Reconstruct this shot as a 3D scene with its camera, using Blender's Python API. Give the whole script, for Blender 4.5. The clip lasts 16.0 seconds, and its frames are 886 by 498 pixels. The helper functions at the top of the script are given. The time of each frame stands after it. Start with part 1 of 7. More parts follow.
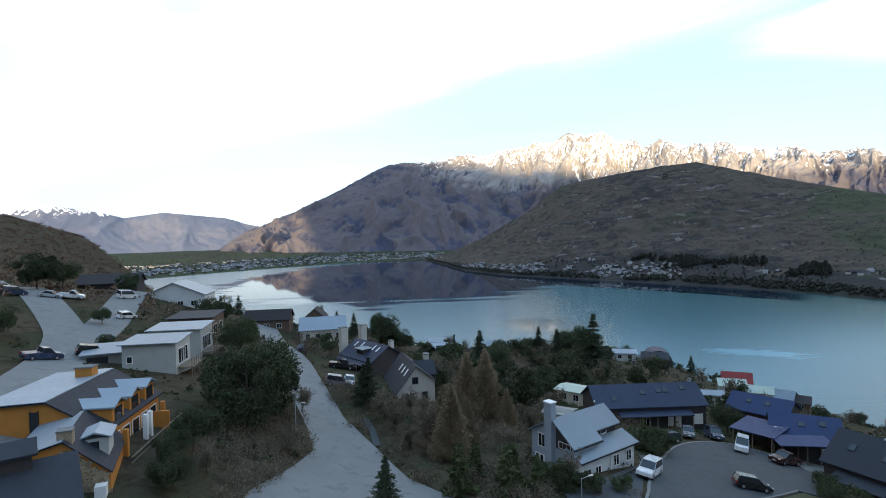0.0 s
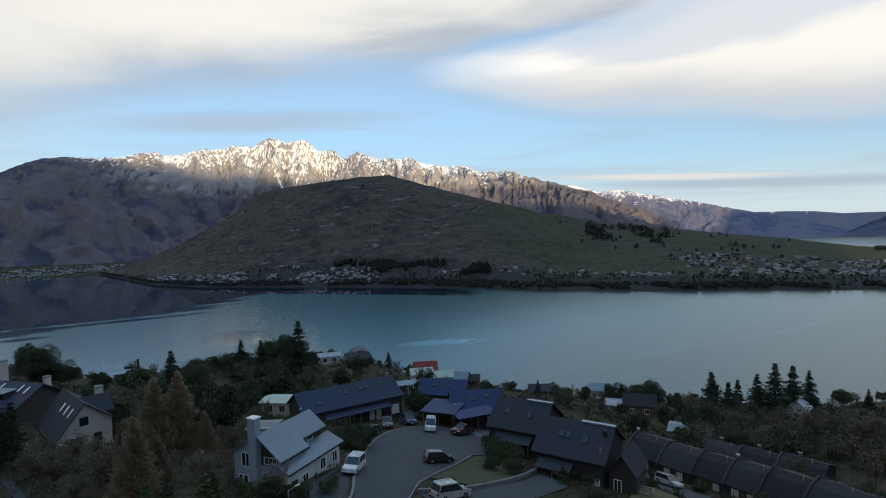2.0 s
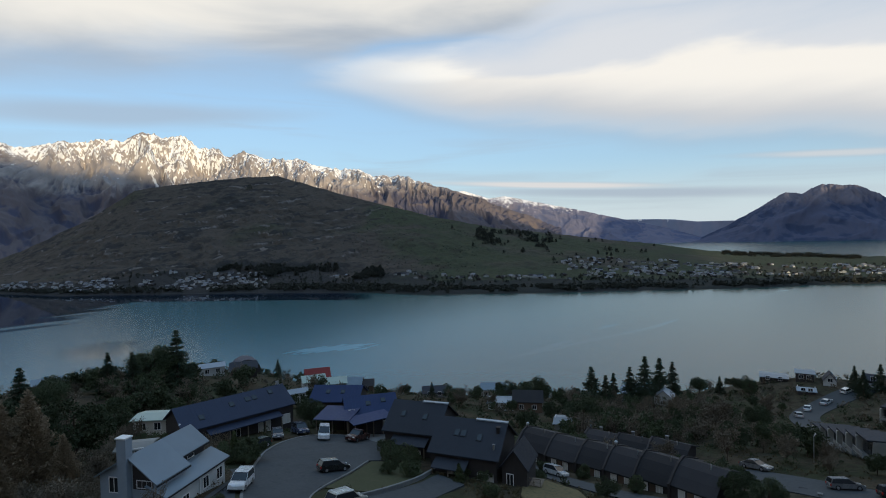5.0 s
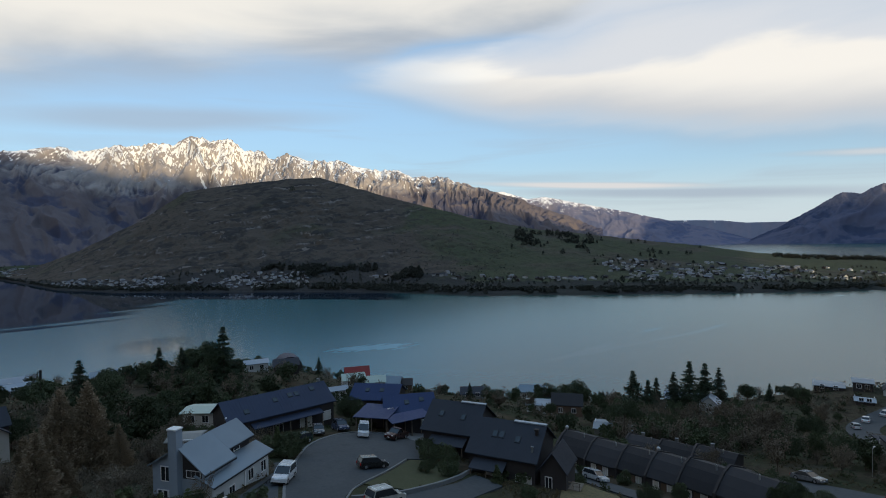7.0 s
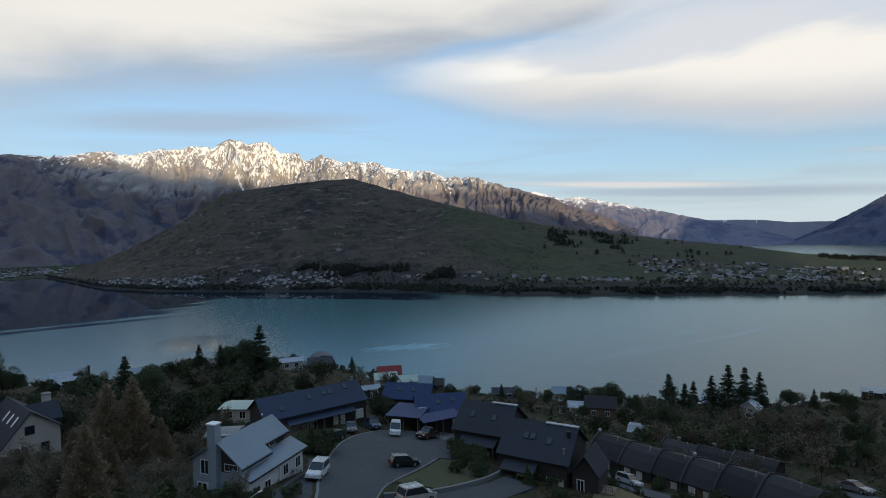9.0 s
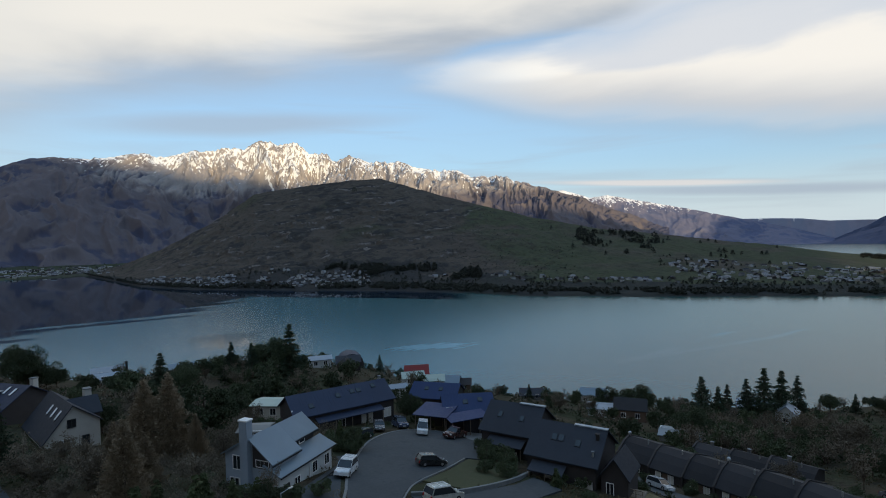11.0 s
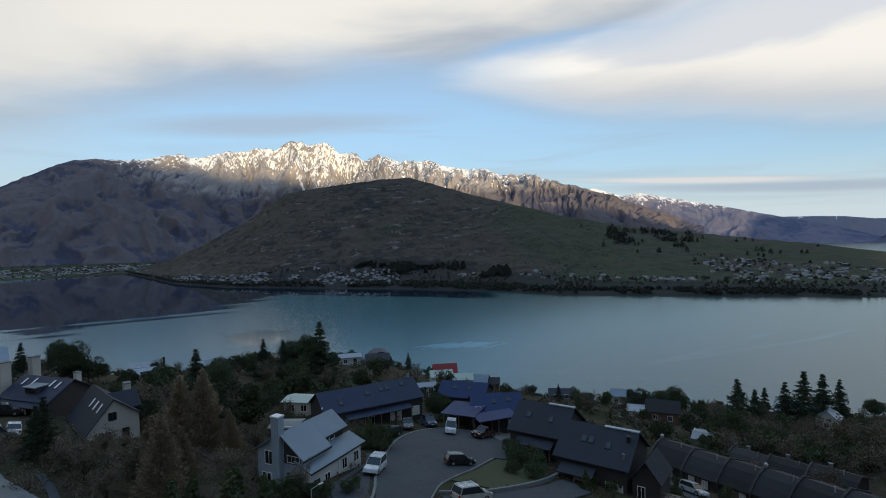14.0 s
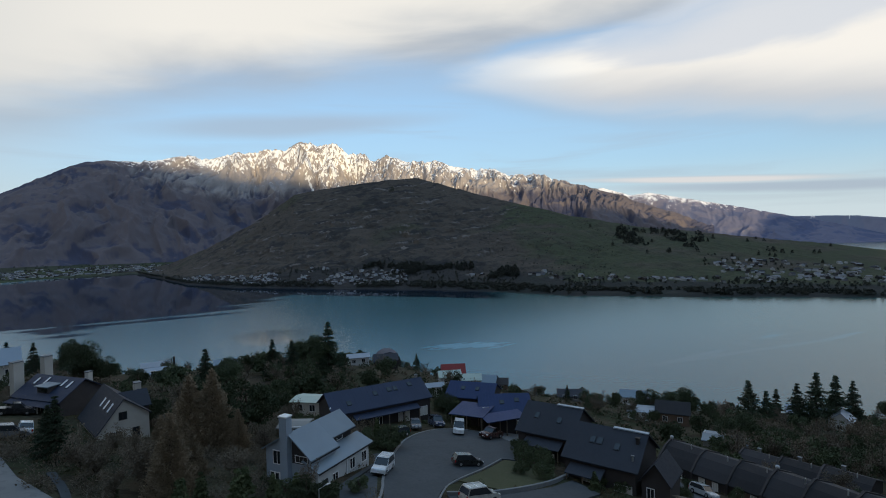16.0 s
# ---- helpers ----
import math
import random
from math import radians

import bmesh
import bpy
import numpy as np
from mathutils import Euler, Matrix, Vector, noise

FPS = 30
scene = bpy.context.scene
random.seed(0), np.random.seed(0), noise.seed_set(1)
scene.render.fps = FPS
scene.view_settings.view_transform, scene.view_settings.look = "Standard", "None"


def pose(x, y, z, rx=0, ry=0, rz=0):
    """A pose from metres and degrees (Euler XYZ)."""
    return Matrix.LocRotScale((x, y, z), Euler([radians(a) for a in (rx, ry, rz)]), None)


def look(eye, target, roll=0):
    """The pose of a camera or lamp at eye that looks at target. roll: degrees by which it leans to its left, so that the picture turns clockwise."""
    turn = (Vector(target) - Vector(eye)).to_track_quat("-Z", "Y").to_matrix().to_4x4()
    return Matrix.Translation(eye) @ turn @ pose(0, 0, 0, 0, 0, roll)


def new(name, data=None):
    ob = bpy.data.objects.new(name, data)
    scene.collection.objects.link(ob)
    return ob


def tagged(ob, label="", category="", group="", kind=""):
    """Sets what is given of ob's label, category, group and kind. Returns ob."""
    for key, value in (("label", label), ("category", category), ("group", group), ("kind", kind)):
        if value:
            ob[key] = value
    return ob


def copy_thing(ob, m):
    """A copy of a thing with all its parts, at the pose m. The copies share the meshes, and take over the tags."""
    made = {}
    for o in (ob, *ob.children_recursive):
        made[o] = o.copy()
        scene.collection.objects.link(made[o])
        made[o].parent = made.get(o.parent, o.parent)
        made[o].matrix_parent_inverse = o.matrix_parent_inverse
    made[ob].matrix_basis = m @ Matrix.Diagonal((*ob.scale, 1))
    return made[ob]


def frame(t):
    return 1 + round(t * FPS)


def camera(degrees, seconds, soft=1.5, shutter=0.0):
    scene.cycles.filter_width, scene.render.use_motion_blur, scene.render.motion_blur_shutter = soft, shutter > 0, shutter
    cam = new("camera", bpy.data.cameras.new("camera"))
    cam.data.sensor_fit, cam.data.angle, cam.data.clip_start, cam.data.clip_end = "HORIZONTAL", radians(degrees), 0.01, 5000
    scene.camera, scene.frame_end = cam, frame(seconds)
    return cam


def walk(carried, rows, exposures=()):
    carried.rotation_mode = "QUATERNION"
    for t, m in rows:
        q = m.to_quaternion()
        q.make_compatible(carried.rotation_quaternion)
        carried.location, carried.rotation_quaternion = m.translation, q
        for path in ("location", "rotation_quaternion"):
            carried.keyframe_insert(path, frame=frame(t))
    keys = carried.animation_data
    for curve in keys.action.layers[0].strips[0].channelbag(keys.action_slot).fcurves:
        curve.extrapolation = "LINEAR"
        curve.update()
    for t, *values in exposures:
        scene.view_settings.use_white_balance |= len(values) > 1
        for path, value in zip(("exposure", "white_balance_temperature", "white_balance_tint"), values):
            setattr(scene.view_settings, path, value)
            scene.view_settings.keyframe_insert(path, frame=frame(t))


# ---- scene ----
cam = camera(79.38, 16.0, soft=1.0)
EYE = 100.0
PATH = ((0, 0.00, -1.37, 1.40, -0.05, -0.85, 0.38), (0.5, -13.71, -1.46, 1.68, -0.11, -0.69, 0.29), (1, -17.45, -1.40, 1.97, -0.13, -0.48, 0.27), (1.5, -21.29, -1.41, 1.80, 0.08, -0.44, 0.28),
        (2, -31.02, -1.50, 1.92, 0.27, -0.54, 0.32), (2.5, -41.47, -1.66, 1.91, 0.32, -0.22, 0.26), (3, -43.91, -1.61, 1.79, 0.30, 0.10, 0.17), (3.5, -44.16, -1.51, 1.72, 0.30, 0.19, 0.10),
        (6, -40.34, -1.27, 1.40, 0.05, 0.04, 0.01), (6.5, -39.31, -1.22, 1.36, 0.00, 0.00, 0.02), (7, -38.30, -1.21, 1.37, 0.00, 0.00, 0.00), (7.5, -37.45, -1.16, 1.38, 0.03, -0.03, -0.02),
        (8, -36.51, -1.13, 1.37, -0.06, -0.16, 0.01), (8.5, -35.74, -1.08, 1.37, -0.06, -0.22, 0.00), (9, -34.86, -1.09, 1.42, -0.07, -0.35, 0.05), (11.5, -31.40, -1.07, 1.50, -0.10, -0.30, 0.14),
        (12, -30.83, -1.05, 1.56, -0.04, -0.33, 0.17), (12.5, -30.17, -1.02, 1.58, -0.06, -0.40, 0.18), (13, -29.66, -1.02, 1.57, -0.03, -0.35, 0.12), (13.5, -29.21, -1.07, 1.59, -0.03, -0.36, 0.17),
        (14, -28.90, -1.15, 1.49, -0.07, -0.32, 0.21), (14.5, -28.58, -1.18, 1.52, -0.02, -0.39, 0.25), (15, -28.35, -1.17, 1.49, -0.02, -0.36, 0.21), (15.5, -28.17, -1.14, 1.54, 0.07, -0.29, 0.19),
        (16, -28.00, -1.10, 1.58, 0.08, -0.29, 0.21))
walk(cam, [(t, pose(x, y, EYE + z, 90 + p, r, a)) for t, a, p, r, x, y, z in PATH],
     exposures=((0.0, 0.98, 6350, 10), (0.5, 0.72, 6300, 10), (1.0, 0.4, 6250, 10), (1.5, 0.2, 6180, 10), (2.0, 0.1, 6180, 10), (2.6, 0.0, 6180, 10), (16.0, 0.0, 6180, 10)))

# ---- light ----
SUN_EL, SUN_AZ = 4.5, 188.0   # degrees; azimuth clockwise from +y


def heading(az, el=0.0):
    az, el = radians(az), radians(el)
    return Vector((math.sin(az) * math.cos(el), math.cos(az) * math.cos(el), math.sin(el)))


sun = new("sun", bpy.data.lights.new("sun", "SUN"))
sun.data.energy, sun.data.angle, sun.data.color = 4.4, radians(1.2), (1.0, 0.77, 0.44)
sun.matrix_world = look(heading(SUN_AZ, SUN_EL) * 3000, (0, 0, 0))


class Nodes:
    """A small hand for wiring shader nodes."""

    def __init__(self, tree):
        self.tree = tree
        tree.nodes.clear()

    def add(self, kind, **values):
        n = self.tree.nodes.new(kind)
        for k, v in values.items():
            setattr(n, k, v)
        return n

    def put(self, socket, value):
        if isinstance(value, bpy.types.NodeSocket):
            self.tree.links.new(value, socket)
        elif value is not None:
            socket.default_value = value

    def math(self, op, a, b=None, c=None, clamp=False):
        n = self.add("ShaderNodeMath", operation=op, use_clamp=clamp)
        for s, v in zip(n.inputs, (a, b, c)):
            self.put(s, v)
        return n.outputs[0]

    def band(self, value, lo, hi, a=0.0, b=1.0):
        n = self.add("ShaderNodeMapRange", interpolation_type="SMOOTHSTEP")
        for s, v in zip(n.inputs, (value, lo, hi, a, b)):
            self.put(s, v)
        return n.outputs[0]

    def noise(self, vector, scale, detail=4.0, rough=0.55, distortion=0.0):
        n = self.add("ShaderNodeTexNoise")
        self.put(n.inputs["Vector"], vector)
        n.inputs["Scale"].default_value, n.inputs["Detail"].default_value = scale, detail
        n.inputs["Roughness"].default_value, n.inputs["Distortion"].default_value = rough, distortion
        return n.outputs[0]

    def mix(self, fac, a, b, blend="MIX"):
        n = self.add("ShaderNodeMix", data_type="RGBA", blend_type=blend)
        self.put(n.inputs[0], fac)
        self.put(n.inputs[6], a if isinstance(a, bpy.types.NodeSocket) else (*a, 1.0))
        self.put(n.inputs[7], b if isinstance(b, bpy.types.NodeSocket) else (*b, 1.0))
        return n.outputs[2]

    def scaled(self, vector, sx, sy, sz, turn=0.0, shift=(0, 0, 0)):
        n = self.add("ShaderNodeMapping")
        self.put(n.inputs["Vector"], vector)
        n.inputs["Scale"].default_value, n.inputs["Rotation"].default_value = (sx, sy, sz), (0, 0, radians(turn))
        n.inputs["Location"].default_value = shift
        return n.outputs[0]

    def join(self, x, y, z):
        n = self.add("ShaderNodeCombineXYZ")
        for s, v in zip(n.inputs, (x, y, z)):
            self.put(s, v)
        return n.outputs[0]


world = bpy.data.worlds.new("evening_sky")
scene.world = world
world.use_nodes = True
N = Nodes(world.node_tree)
coord = N.add("ShaderNodeTexCoord").outputs["Generated"]
split = N.add("ShaderNodeSeparateXYZ")
N.put(split.inputs[0], coord)
dx, dy, dz = split.outputs
el = N.math("MULTIPLY", N.math("ARCSINE", dz), 57.2958)
az = N.math("MULTIPLY", N.math("ARCTAN2", dx, dy), 57.2958)
sky = N.add("ShaderNodeTexSky", sky_type="NISHITA", sun_disc=False, sun_elevation=radians(SUN_EL), sun_rotation=radians(SUN_AZ),
            altitude=400.0, air_density=1.0, dust_density=0.1, ozone_density=2.0)
flat_sky = N.join(N.math("DIVIDE", az, 24.0), N.math("ADD", N.math("DIVIDE", el, 6.0), N.math("DIVIDE", az, -160.0)), 0.3)
broad = N.noise(flat_sky, 1.0, 4.0, 0.5, 0.3)
wisps = N.noise(N.scaled(flat_sky, 1.6, 2.2, 1.0, 0.0, (0.3, 5.2, 0)), 1.0, 7.0, 0.55, 0.3)
soft = N.math("ADD", N.math("MULTIPLY", N.math("SUBTRACT", broad, 0.5), 1.5), N.math("MULTIPLY", N.math("SUBTRACT", wisps, 0.5), 0.75))


def arch(c0, c1, c2):
    """A height in degrees that runs over the azimuth as a parabola."""
    return N.math("ADD", N.math("MULTIPLY", N.math("ADD", N.math("MULTIPLY", az, c2), c1), az), c0)


def oval(az0, el0, half_az, half_el, slope=0.0, ragged=0.45):
    """Distance from a cloud's middle, 1 at its rim, made uneven by the wisps."""
    u = N.math("DIVIDE", N.math("SUBTRACT", az, az0), half_az)
    v = N.math("DIVIDE", N.math("SUBTRACT", N.math("SUBTRACT", el, el0), N.math("MULTIPLY", u, slope)), half_el)
    return N.math("ADD", N.math("SQRT", N.math("ADD", N.math("POWER", u, 2.0), N.math("POWER", v, 2.0))), N.math("MULTIPLY", soft, ragged))


# a high veil whose lower edge arches over the valley, thinning towards the zenith and behind
over = N.math("SUBTRACT", el, arch(13.4, 0.235, -0.00225))
veil = N.band(N.math("ADD", over, N.math("MULTIPLY", soft, 4.2)), -4.2, 4.2)
veil = N.math("SUBTRACT", veil, N.math("MAXIMUM", N.band(oval(-42.0, 14.0, 8.0, 4.5, 1.0), 1.1, 0.2, 0.0, 0.75), N.band(oval(-25.0, 21.5, 5.0, 1.6, 0.6), 1.1, 0.2, 0.0, 0.45)))
veil = N.math("SUBTRACT", veil, N.band(oval(40.5, 19.1, 8.5, 1.5, 0.3), 1.3, 0.2, 0.0, 0.7))
veil = N.math("SUBTRACT", veil, N.math("MULTIPLY", N.band(el, 34.0, 60.0, 0.0, 1.2), N.band(dy, -0.3, 0.2, 0.55, 1.0)), clamp=True)
# a long bank over the right-hand hills, bright along its upper side
middle = N.math("SUBTRACT", el, N.math("SUBTRACT", 16.6, N.math("MULTIPLY", N.math("POWER", N.math("SUBTRACT", az, 29.0), 2.0), 0.0019)))
thick = N.math("MULTIPLY", N.band(az, 20.0, 54.0, 1.3, 4.4), N.band(az, 120.0, 90.0))
reach_up = N.math("MAXIMUM", N.math("MULTIPLY", middle, N.band(az, 45.0, 60.0, 1.0, 0.52)), N.math("MULTIPLY", middle, -1.0))
bank = N.math("ADD", N.math("DIVIDE", reach_up, N.math("MAXIMUM", thick, 0.02)), N.math("MULTIPLY", soft, 0.62))
bank = N.math("MULTIPLY", N.band(bank, 1.6, 0.3), N.band(N.math("ADD", az, N.math("MULTIPLY", soft, 12.0)), 21.0, 46.0))
# thin streaks low over the hills
pale = N.band(oval(54.0, 5.0, 15.0, 0.42, -0.85, 0.4), 1.2, 0.3, 0.0, 0.9)
grey = N.math("MAXIMUM", N.band(oval(64.0, 3.75, 20.0, 0.7, -0.95, 0.5), 1.3, 0.3, 0.0, 0.75), N.band(oval(12.0, 11.8, 15.0, 1.1, 0.9, 0.7), 1.5, 0.2, 0.0, 0.6))
rosy = N.band(oval(79.0, 6.2, 10.0, 0.5, -0.7, 0.6), 1.2, 0.3, 0.0, 0.7)
lines = N.noise(N.join(N.math("DIVIDE", az, 26.0), N.math("DIVIDE", el, 2.0), 0.0), 1.0, 4.0, 0.5, 0.7)
lines = N.math("MULTIPLY", N.band(lines, 0.46, 0.74), N.band(el, 23.0, 12.0, 0.10, 0.40))
dense = N.math("MAXIMUM", N.math("MAXIMUM", veil, bank), N.math("MAXIMUM", lines, N.math("MAXIMUM", pale, N.math("MAXIMUM", grey, rosy))))
shade = N.noise(N.scaled(flat_sky, 1.1, 1.2, 1.0, 0.0, (7.0, 2.0, 0)), 1.0, 5.0, 0.5, 0.4)
cloud = N.mix(N.band(N.math("ADD", over, N.math("MULTIPLY", N.math("SUBTRACT", shade, 0.5), 9.0)), -1.0, 5.5), (0.53, 0.58, 0.635), (1.14, 1.07, 0.945))
sunny = N.mix(N.band(N.math("ADD", middle, N.math("MULTIPLY", soft, -2.0)), -3.0, 1.6), (0.78, 0.78, 0.775), (1.20, 1.12, 0.99))
sunny = N.mix(N.band(oval(42.5, 17.0, 7.0, 1.0, 0.3), 1.3, 0.3, 0.0, 0.9), sunny, (1.28, 1.20, 1.06))
dull = N.band(N.math("ADD", middle, N.math("ADD", N.math("MULTIPLY", N.math("SUBTRACT", shade, 0.5), 14.0), N.math("MULTIPLY", soft, 3.0))), 1.0, 4.0, 0.0, 0.8)
sunny = N.mix(dull, sunny, (0.84, 0.865, 0.90))
cloud = N.mix(N.band(bank, 0.15, 0.6), cloud, sunny)
cloud = N.mix(grey, cloud, (0.50, 0.57, 0.66))
cloud = N.mix(N.math("MAXIMUM", pale, rosy), cloud, (1.0, 0.93, 0.86))
cloud = N.mix(N.band(dy, 0.05, -0.4), cloud, (0.40, 0.55, 0.74))
cloud = N.mix(N.band(el, 34.0, 60.0), cloud, (0.44, 0.62, 0.84))
cloud = N.mix(N.band(az, 4.0, -34.0, 0.0, 0.8), cloud, (0.62, 0.65, 0.66))
blue = N.mix(1.0, sky.outputs[0], (2.0, 2.15, 2.55), "MULTIPLY")
glow = N.band(el, 40.0, 2.0, 0.22, 0.68)
blue = N.mix(glow, blue, (3.8, 5.25, 6.35))
blue = N.mix(N.band(el, 8.0, 1.0, 0.0, 0.85), blue, (5.3, 5.9, 5.95))
blue = N.mix(N.math("MULTIPLY", N.band(az, 6.0, -24.0, 0.0, 0.8), N.band(el, 24.0, 8.0)), blue, (4.6, 5.2, 5.4))
blue = N.mix(N.band(el, 30.0, 55.0, 0.0, 0.85), blue, (2.9, 5.0, 7.6))
bg_sky = N.add("ShaderNodeBackground")
N.put(bg_sky.inputs[0], blue)
bg_sky.inputs[1].default_value = 0.12
bg_cloud = N.add("ShaderNodeBackground")
N.put(bg_cloud.inputs[0], cloud)
bg_cloud.inputs[1].default_value = 0.8
both = N.add("ShaderNodeMixShader")
N.put(both.inputs[0], dense)
N.put(both.inputs[1], bg_sky.outputs[0])
N.put(both.inputs[2], bg_cloud.outputs[0])
N.put(N.add("ShaderNodeOutputWorld").inputs[0], both.outputs[0])

# ---- materials ----
def surface(name, c1, c2, size=1.0, rough=0.7, bump=0.2, metal=0.0, spots=None, amount=0.35, vary=0.0, depth=0.02, coat=0.0, spec=0.25):
    """A node material: two colours mixed by grain and by broad stains, a third in sparse patches, fine relief."""
    m = bpy.data.materials.new(name)
    m.use_nodes = True
    n = Nodes(m.node_tree)
    pos = n.add("ShaderNodeNewGeometry").outputs["Position"]
    fine = n.noise(pos, 6.0 / size, 5.0, 0.6)
    coarse = n.noise(pos, 0.7 / size, 4.0, 0.55, 0.4)
    col = n.mix(n.math("ADD", n.math("MULTIPLY", fine, 0.5), n.math("MULTIPLY", coarse, 0.5)), c1, c2)
    col = n.mix(n.band(coarse, 0.3, 0.7, 0.0, 0.35), col, [0.7 * v for v in c1])
    if spots:
        patch = n.noise(pos, 1.7 / size, 5.0, 0.6, 0.6)
        col = n.mix(n.band(patch, 0.62 - amount * 0.3, 0.72 - amount * 0.3), col, spots)
    if vary:
        rnd = n.add("ShaderNodeObjectInfo").outputs["Random"]
        hsv = n.add("ShaderNodeHueSaturation")
        n.put(hsv.inputs["Value"], n.band(rnd, 0.0, 1.0, 1.0 - vary, 1.0 + vary))
        n.put(hsv.inputs["Color"], col)
        col = hsv.outputs[0]
    p = n.add("ShaderNodeBsdfPrincipled")
    n.put(p.inputs["Base Color"], col)
    n.put(p.inputs["Roughness"], n.band(fine, 0.2, 0.8, max(rough - 0.1, 0.02), min(rough + 0.1, 1.0)))
    p.inputs["Metallic"].default_value = metal
    p.inputs["Coat Weight"].default_value = coat
    p.inputs["Specular IOR Level"].default_value = spec
    if bump:
        b = n.add("ShaderNodeBump")
        b.inputs["Strength"].default_value, b.inputs["Distance"].default_value = bump, depth
        n.put(b.inputs["Height"], fine)
        n.put(p.inputs["Normal"], b.outputs[0])
    n.put(n.add("ShaderNodeOutputMaterial").inputs[0], p.outputs[0])
    return m


def water_material():
    """Lake water: a glassy calm reach to the left, ripples elsewhere, thin calm slicks."""
    m = bpy.data.materials.new("lake_water")
    m.use_nodes = True
    n = Nodes(m.node_tree)
    pos = n.add("ShaderNodeNewGeometry").outputs["Position"]
    cut = n.add("ShaderNodeSeparateXYZ")
    n.put(cut.inputs[0], pos)
    wander = n.noise(n.scaled(pos, 0.004, 0.004, 1.0), 1.0, 5.0, 0.55, 0.8)
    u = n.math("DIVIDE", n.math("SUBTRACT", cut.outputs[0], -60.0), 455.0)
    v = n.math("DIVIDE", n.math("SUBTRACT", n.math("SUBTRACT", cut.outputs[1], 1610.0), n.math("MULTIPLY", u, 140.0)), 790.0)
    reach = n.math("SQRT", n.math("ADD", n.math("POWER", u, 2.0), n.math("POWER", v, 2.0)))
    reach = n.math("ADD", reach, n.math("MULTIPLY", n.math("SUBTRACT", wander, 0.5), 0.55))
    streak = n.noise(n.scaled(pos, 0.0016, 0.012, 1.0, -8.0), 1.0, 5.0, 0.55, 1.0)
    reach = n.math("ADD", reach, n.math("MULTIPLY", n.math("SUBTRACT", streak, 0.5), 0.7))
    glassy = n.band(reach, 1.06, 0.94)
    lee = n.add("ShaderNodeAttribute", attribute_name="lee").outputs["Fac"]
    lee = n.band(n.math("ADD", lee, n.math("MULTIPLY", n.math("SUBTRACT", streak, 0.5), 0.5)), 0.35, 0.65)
    u3 = n.math("DIVIDE", n.math("SUBTRACT", cut.outputs[0], 100.0), 48.0)
    v3 = n.math("DIVIDE", n.math("SUBTRACT", cut.outputs[1], 590.0), 62.0)
    pool = n.math("ADD", n.math("SQRT", n.math("ADD", n.math("POWER", u3, 2.0), n.math("POWER", v3, 2.0))), n.math("MULTIPLY", n.math("SUBTRACT", streak, 0.5), 1.2))
    pool = n.band(pool, 1.2, 0.3, 0.0, 0.62)
    slick = n.band(streak, 0.66, 0.70)
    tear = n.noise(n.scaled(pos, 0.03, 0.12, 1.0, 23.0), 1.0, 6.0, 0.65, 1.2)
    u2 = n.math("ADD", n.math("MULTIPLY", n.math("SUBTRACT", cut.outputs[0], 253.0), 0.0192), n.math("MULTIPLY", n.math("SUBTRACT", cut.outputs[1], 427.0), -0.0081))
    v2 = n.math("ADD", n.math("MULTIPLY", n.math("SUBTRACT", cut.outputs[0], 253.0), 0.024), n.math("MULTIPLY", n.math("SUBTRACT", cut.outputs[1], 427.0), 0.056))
    # a slick's reflection of higher sky, painted as a pale torn patch
    sky_slick = n.math("ADD", n.math("SQRT", n.math("ADD", n.math("POWER", u2, 2.0), n.math("POWER", v2, 2.0))), n.math("MULTIPLY", n.math("SUBTRACT", tear, 0.5), 1.8))
    sky_slick = n.band(sky_slick, 0.95, 0.55)
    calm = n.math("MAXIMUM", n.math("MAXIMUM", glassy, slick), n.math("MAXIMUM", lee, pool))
    p = n.add("ShaderNodeBsdfPrincipled")
    # the bluer base on the left stands in for reflected sky
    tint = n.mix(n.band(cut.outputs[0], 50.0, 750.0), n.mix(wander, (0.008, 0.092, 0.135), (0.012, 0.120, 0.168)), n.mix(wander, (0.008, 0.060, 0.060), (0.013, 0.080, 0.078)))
    # calm water gets a dark base, imitating the mirrored mountainside
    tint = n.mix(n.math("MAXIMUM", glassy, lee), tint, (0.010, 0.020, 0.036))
    n.put(p.inputs["Base Color"], n.mix(n.math("MULTIPLY", sky_slick, 0.7), tint, (0.10, 0.27, 0.36)))
    n.put(p.inputs["Roughness"], n.band(calm, 0.0, 1.0, 0.20, 0.03))
    p.inputs["IOR"].default_value = 1.333
    p.inputs["Specular IOR Level"].default_value = 0.36
    ripple = n.noise(n.scaled(pos, 0.10, 0.22, 1.0, 10.0), 1.0, 6.0, 0.6)
    b = n.add("ShaderNodeBump")
    n.put(b.inputs["Strength"], n.band(calm, 0.0, 1.0, 0.10, 0.012))
    b.inputs["Distance"].default_value = 0.5
    n.put(b.inputs["Height"], ripple)
    n.put(p.inputs["Normal"], b.outputs[0])
    n.put(n.add("ShaderNodeOutputMaterial").inputs[0], p.outputs[0])
    return m


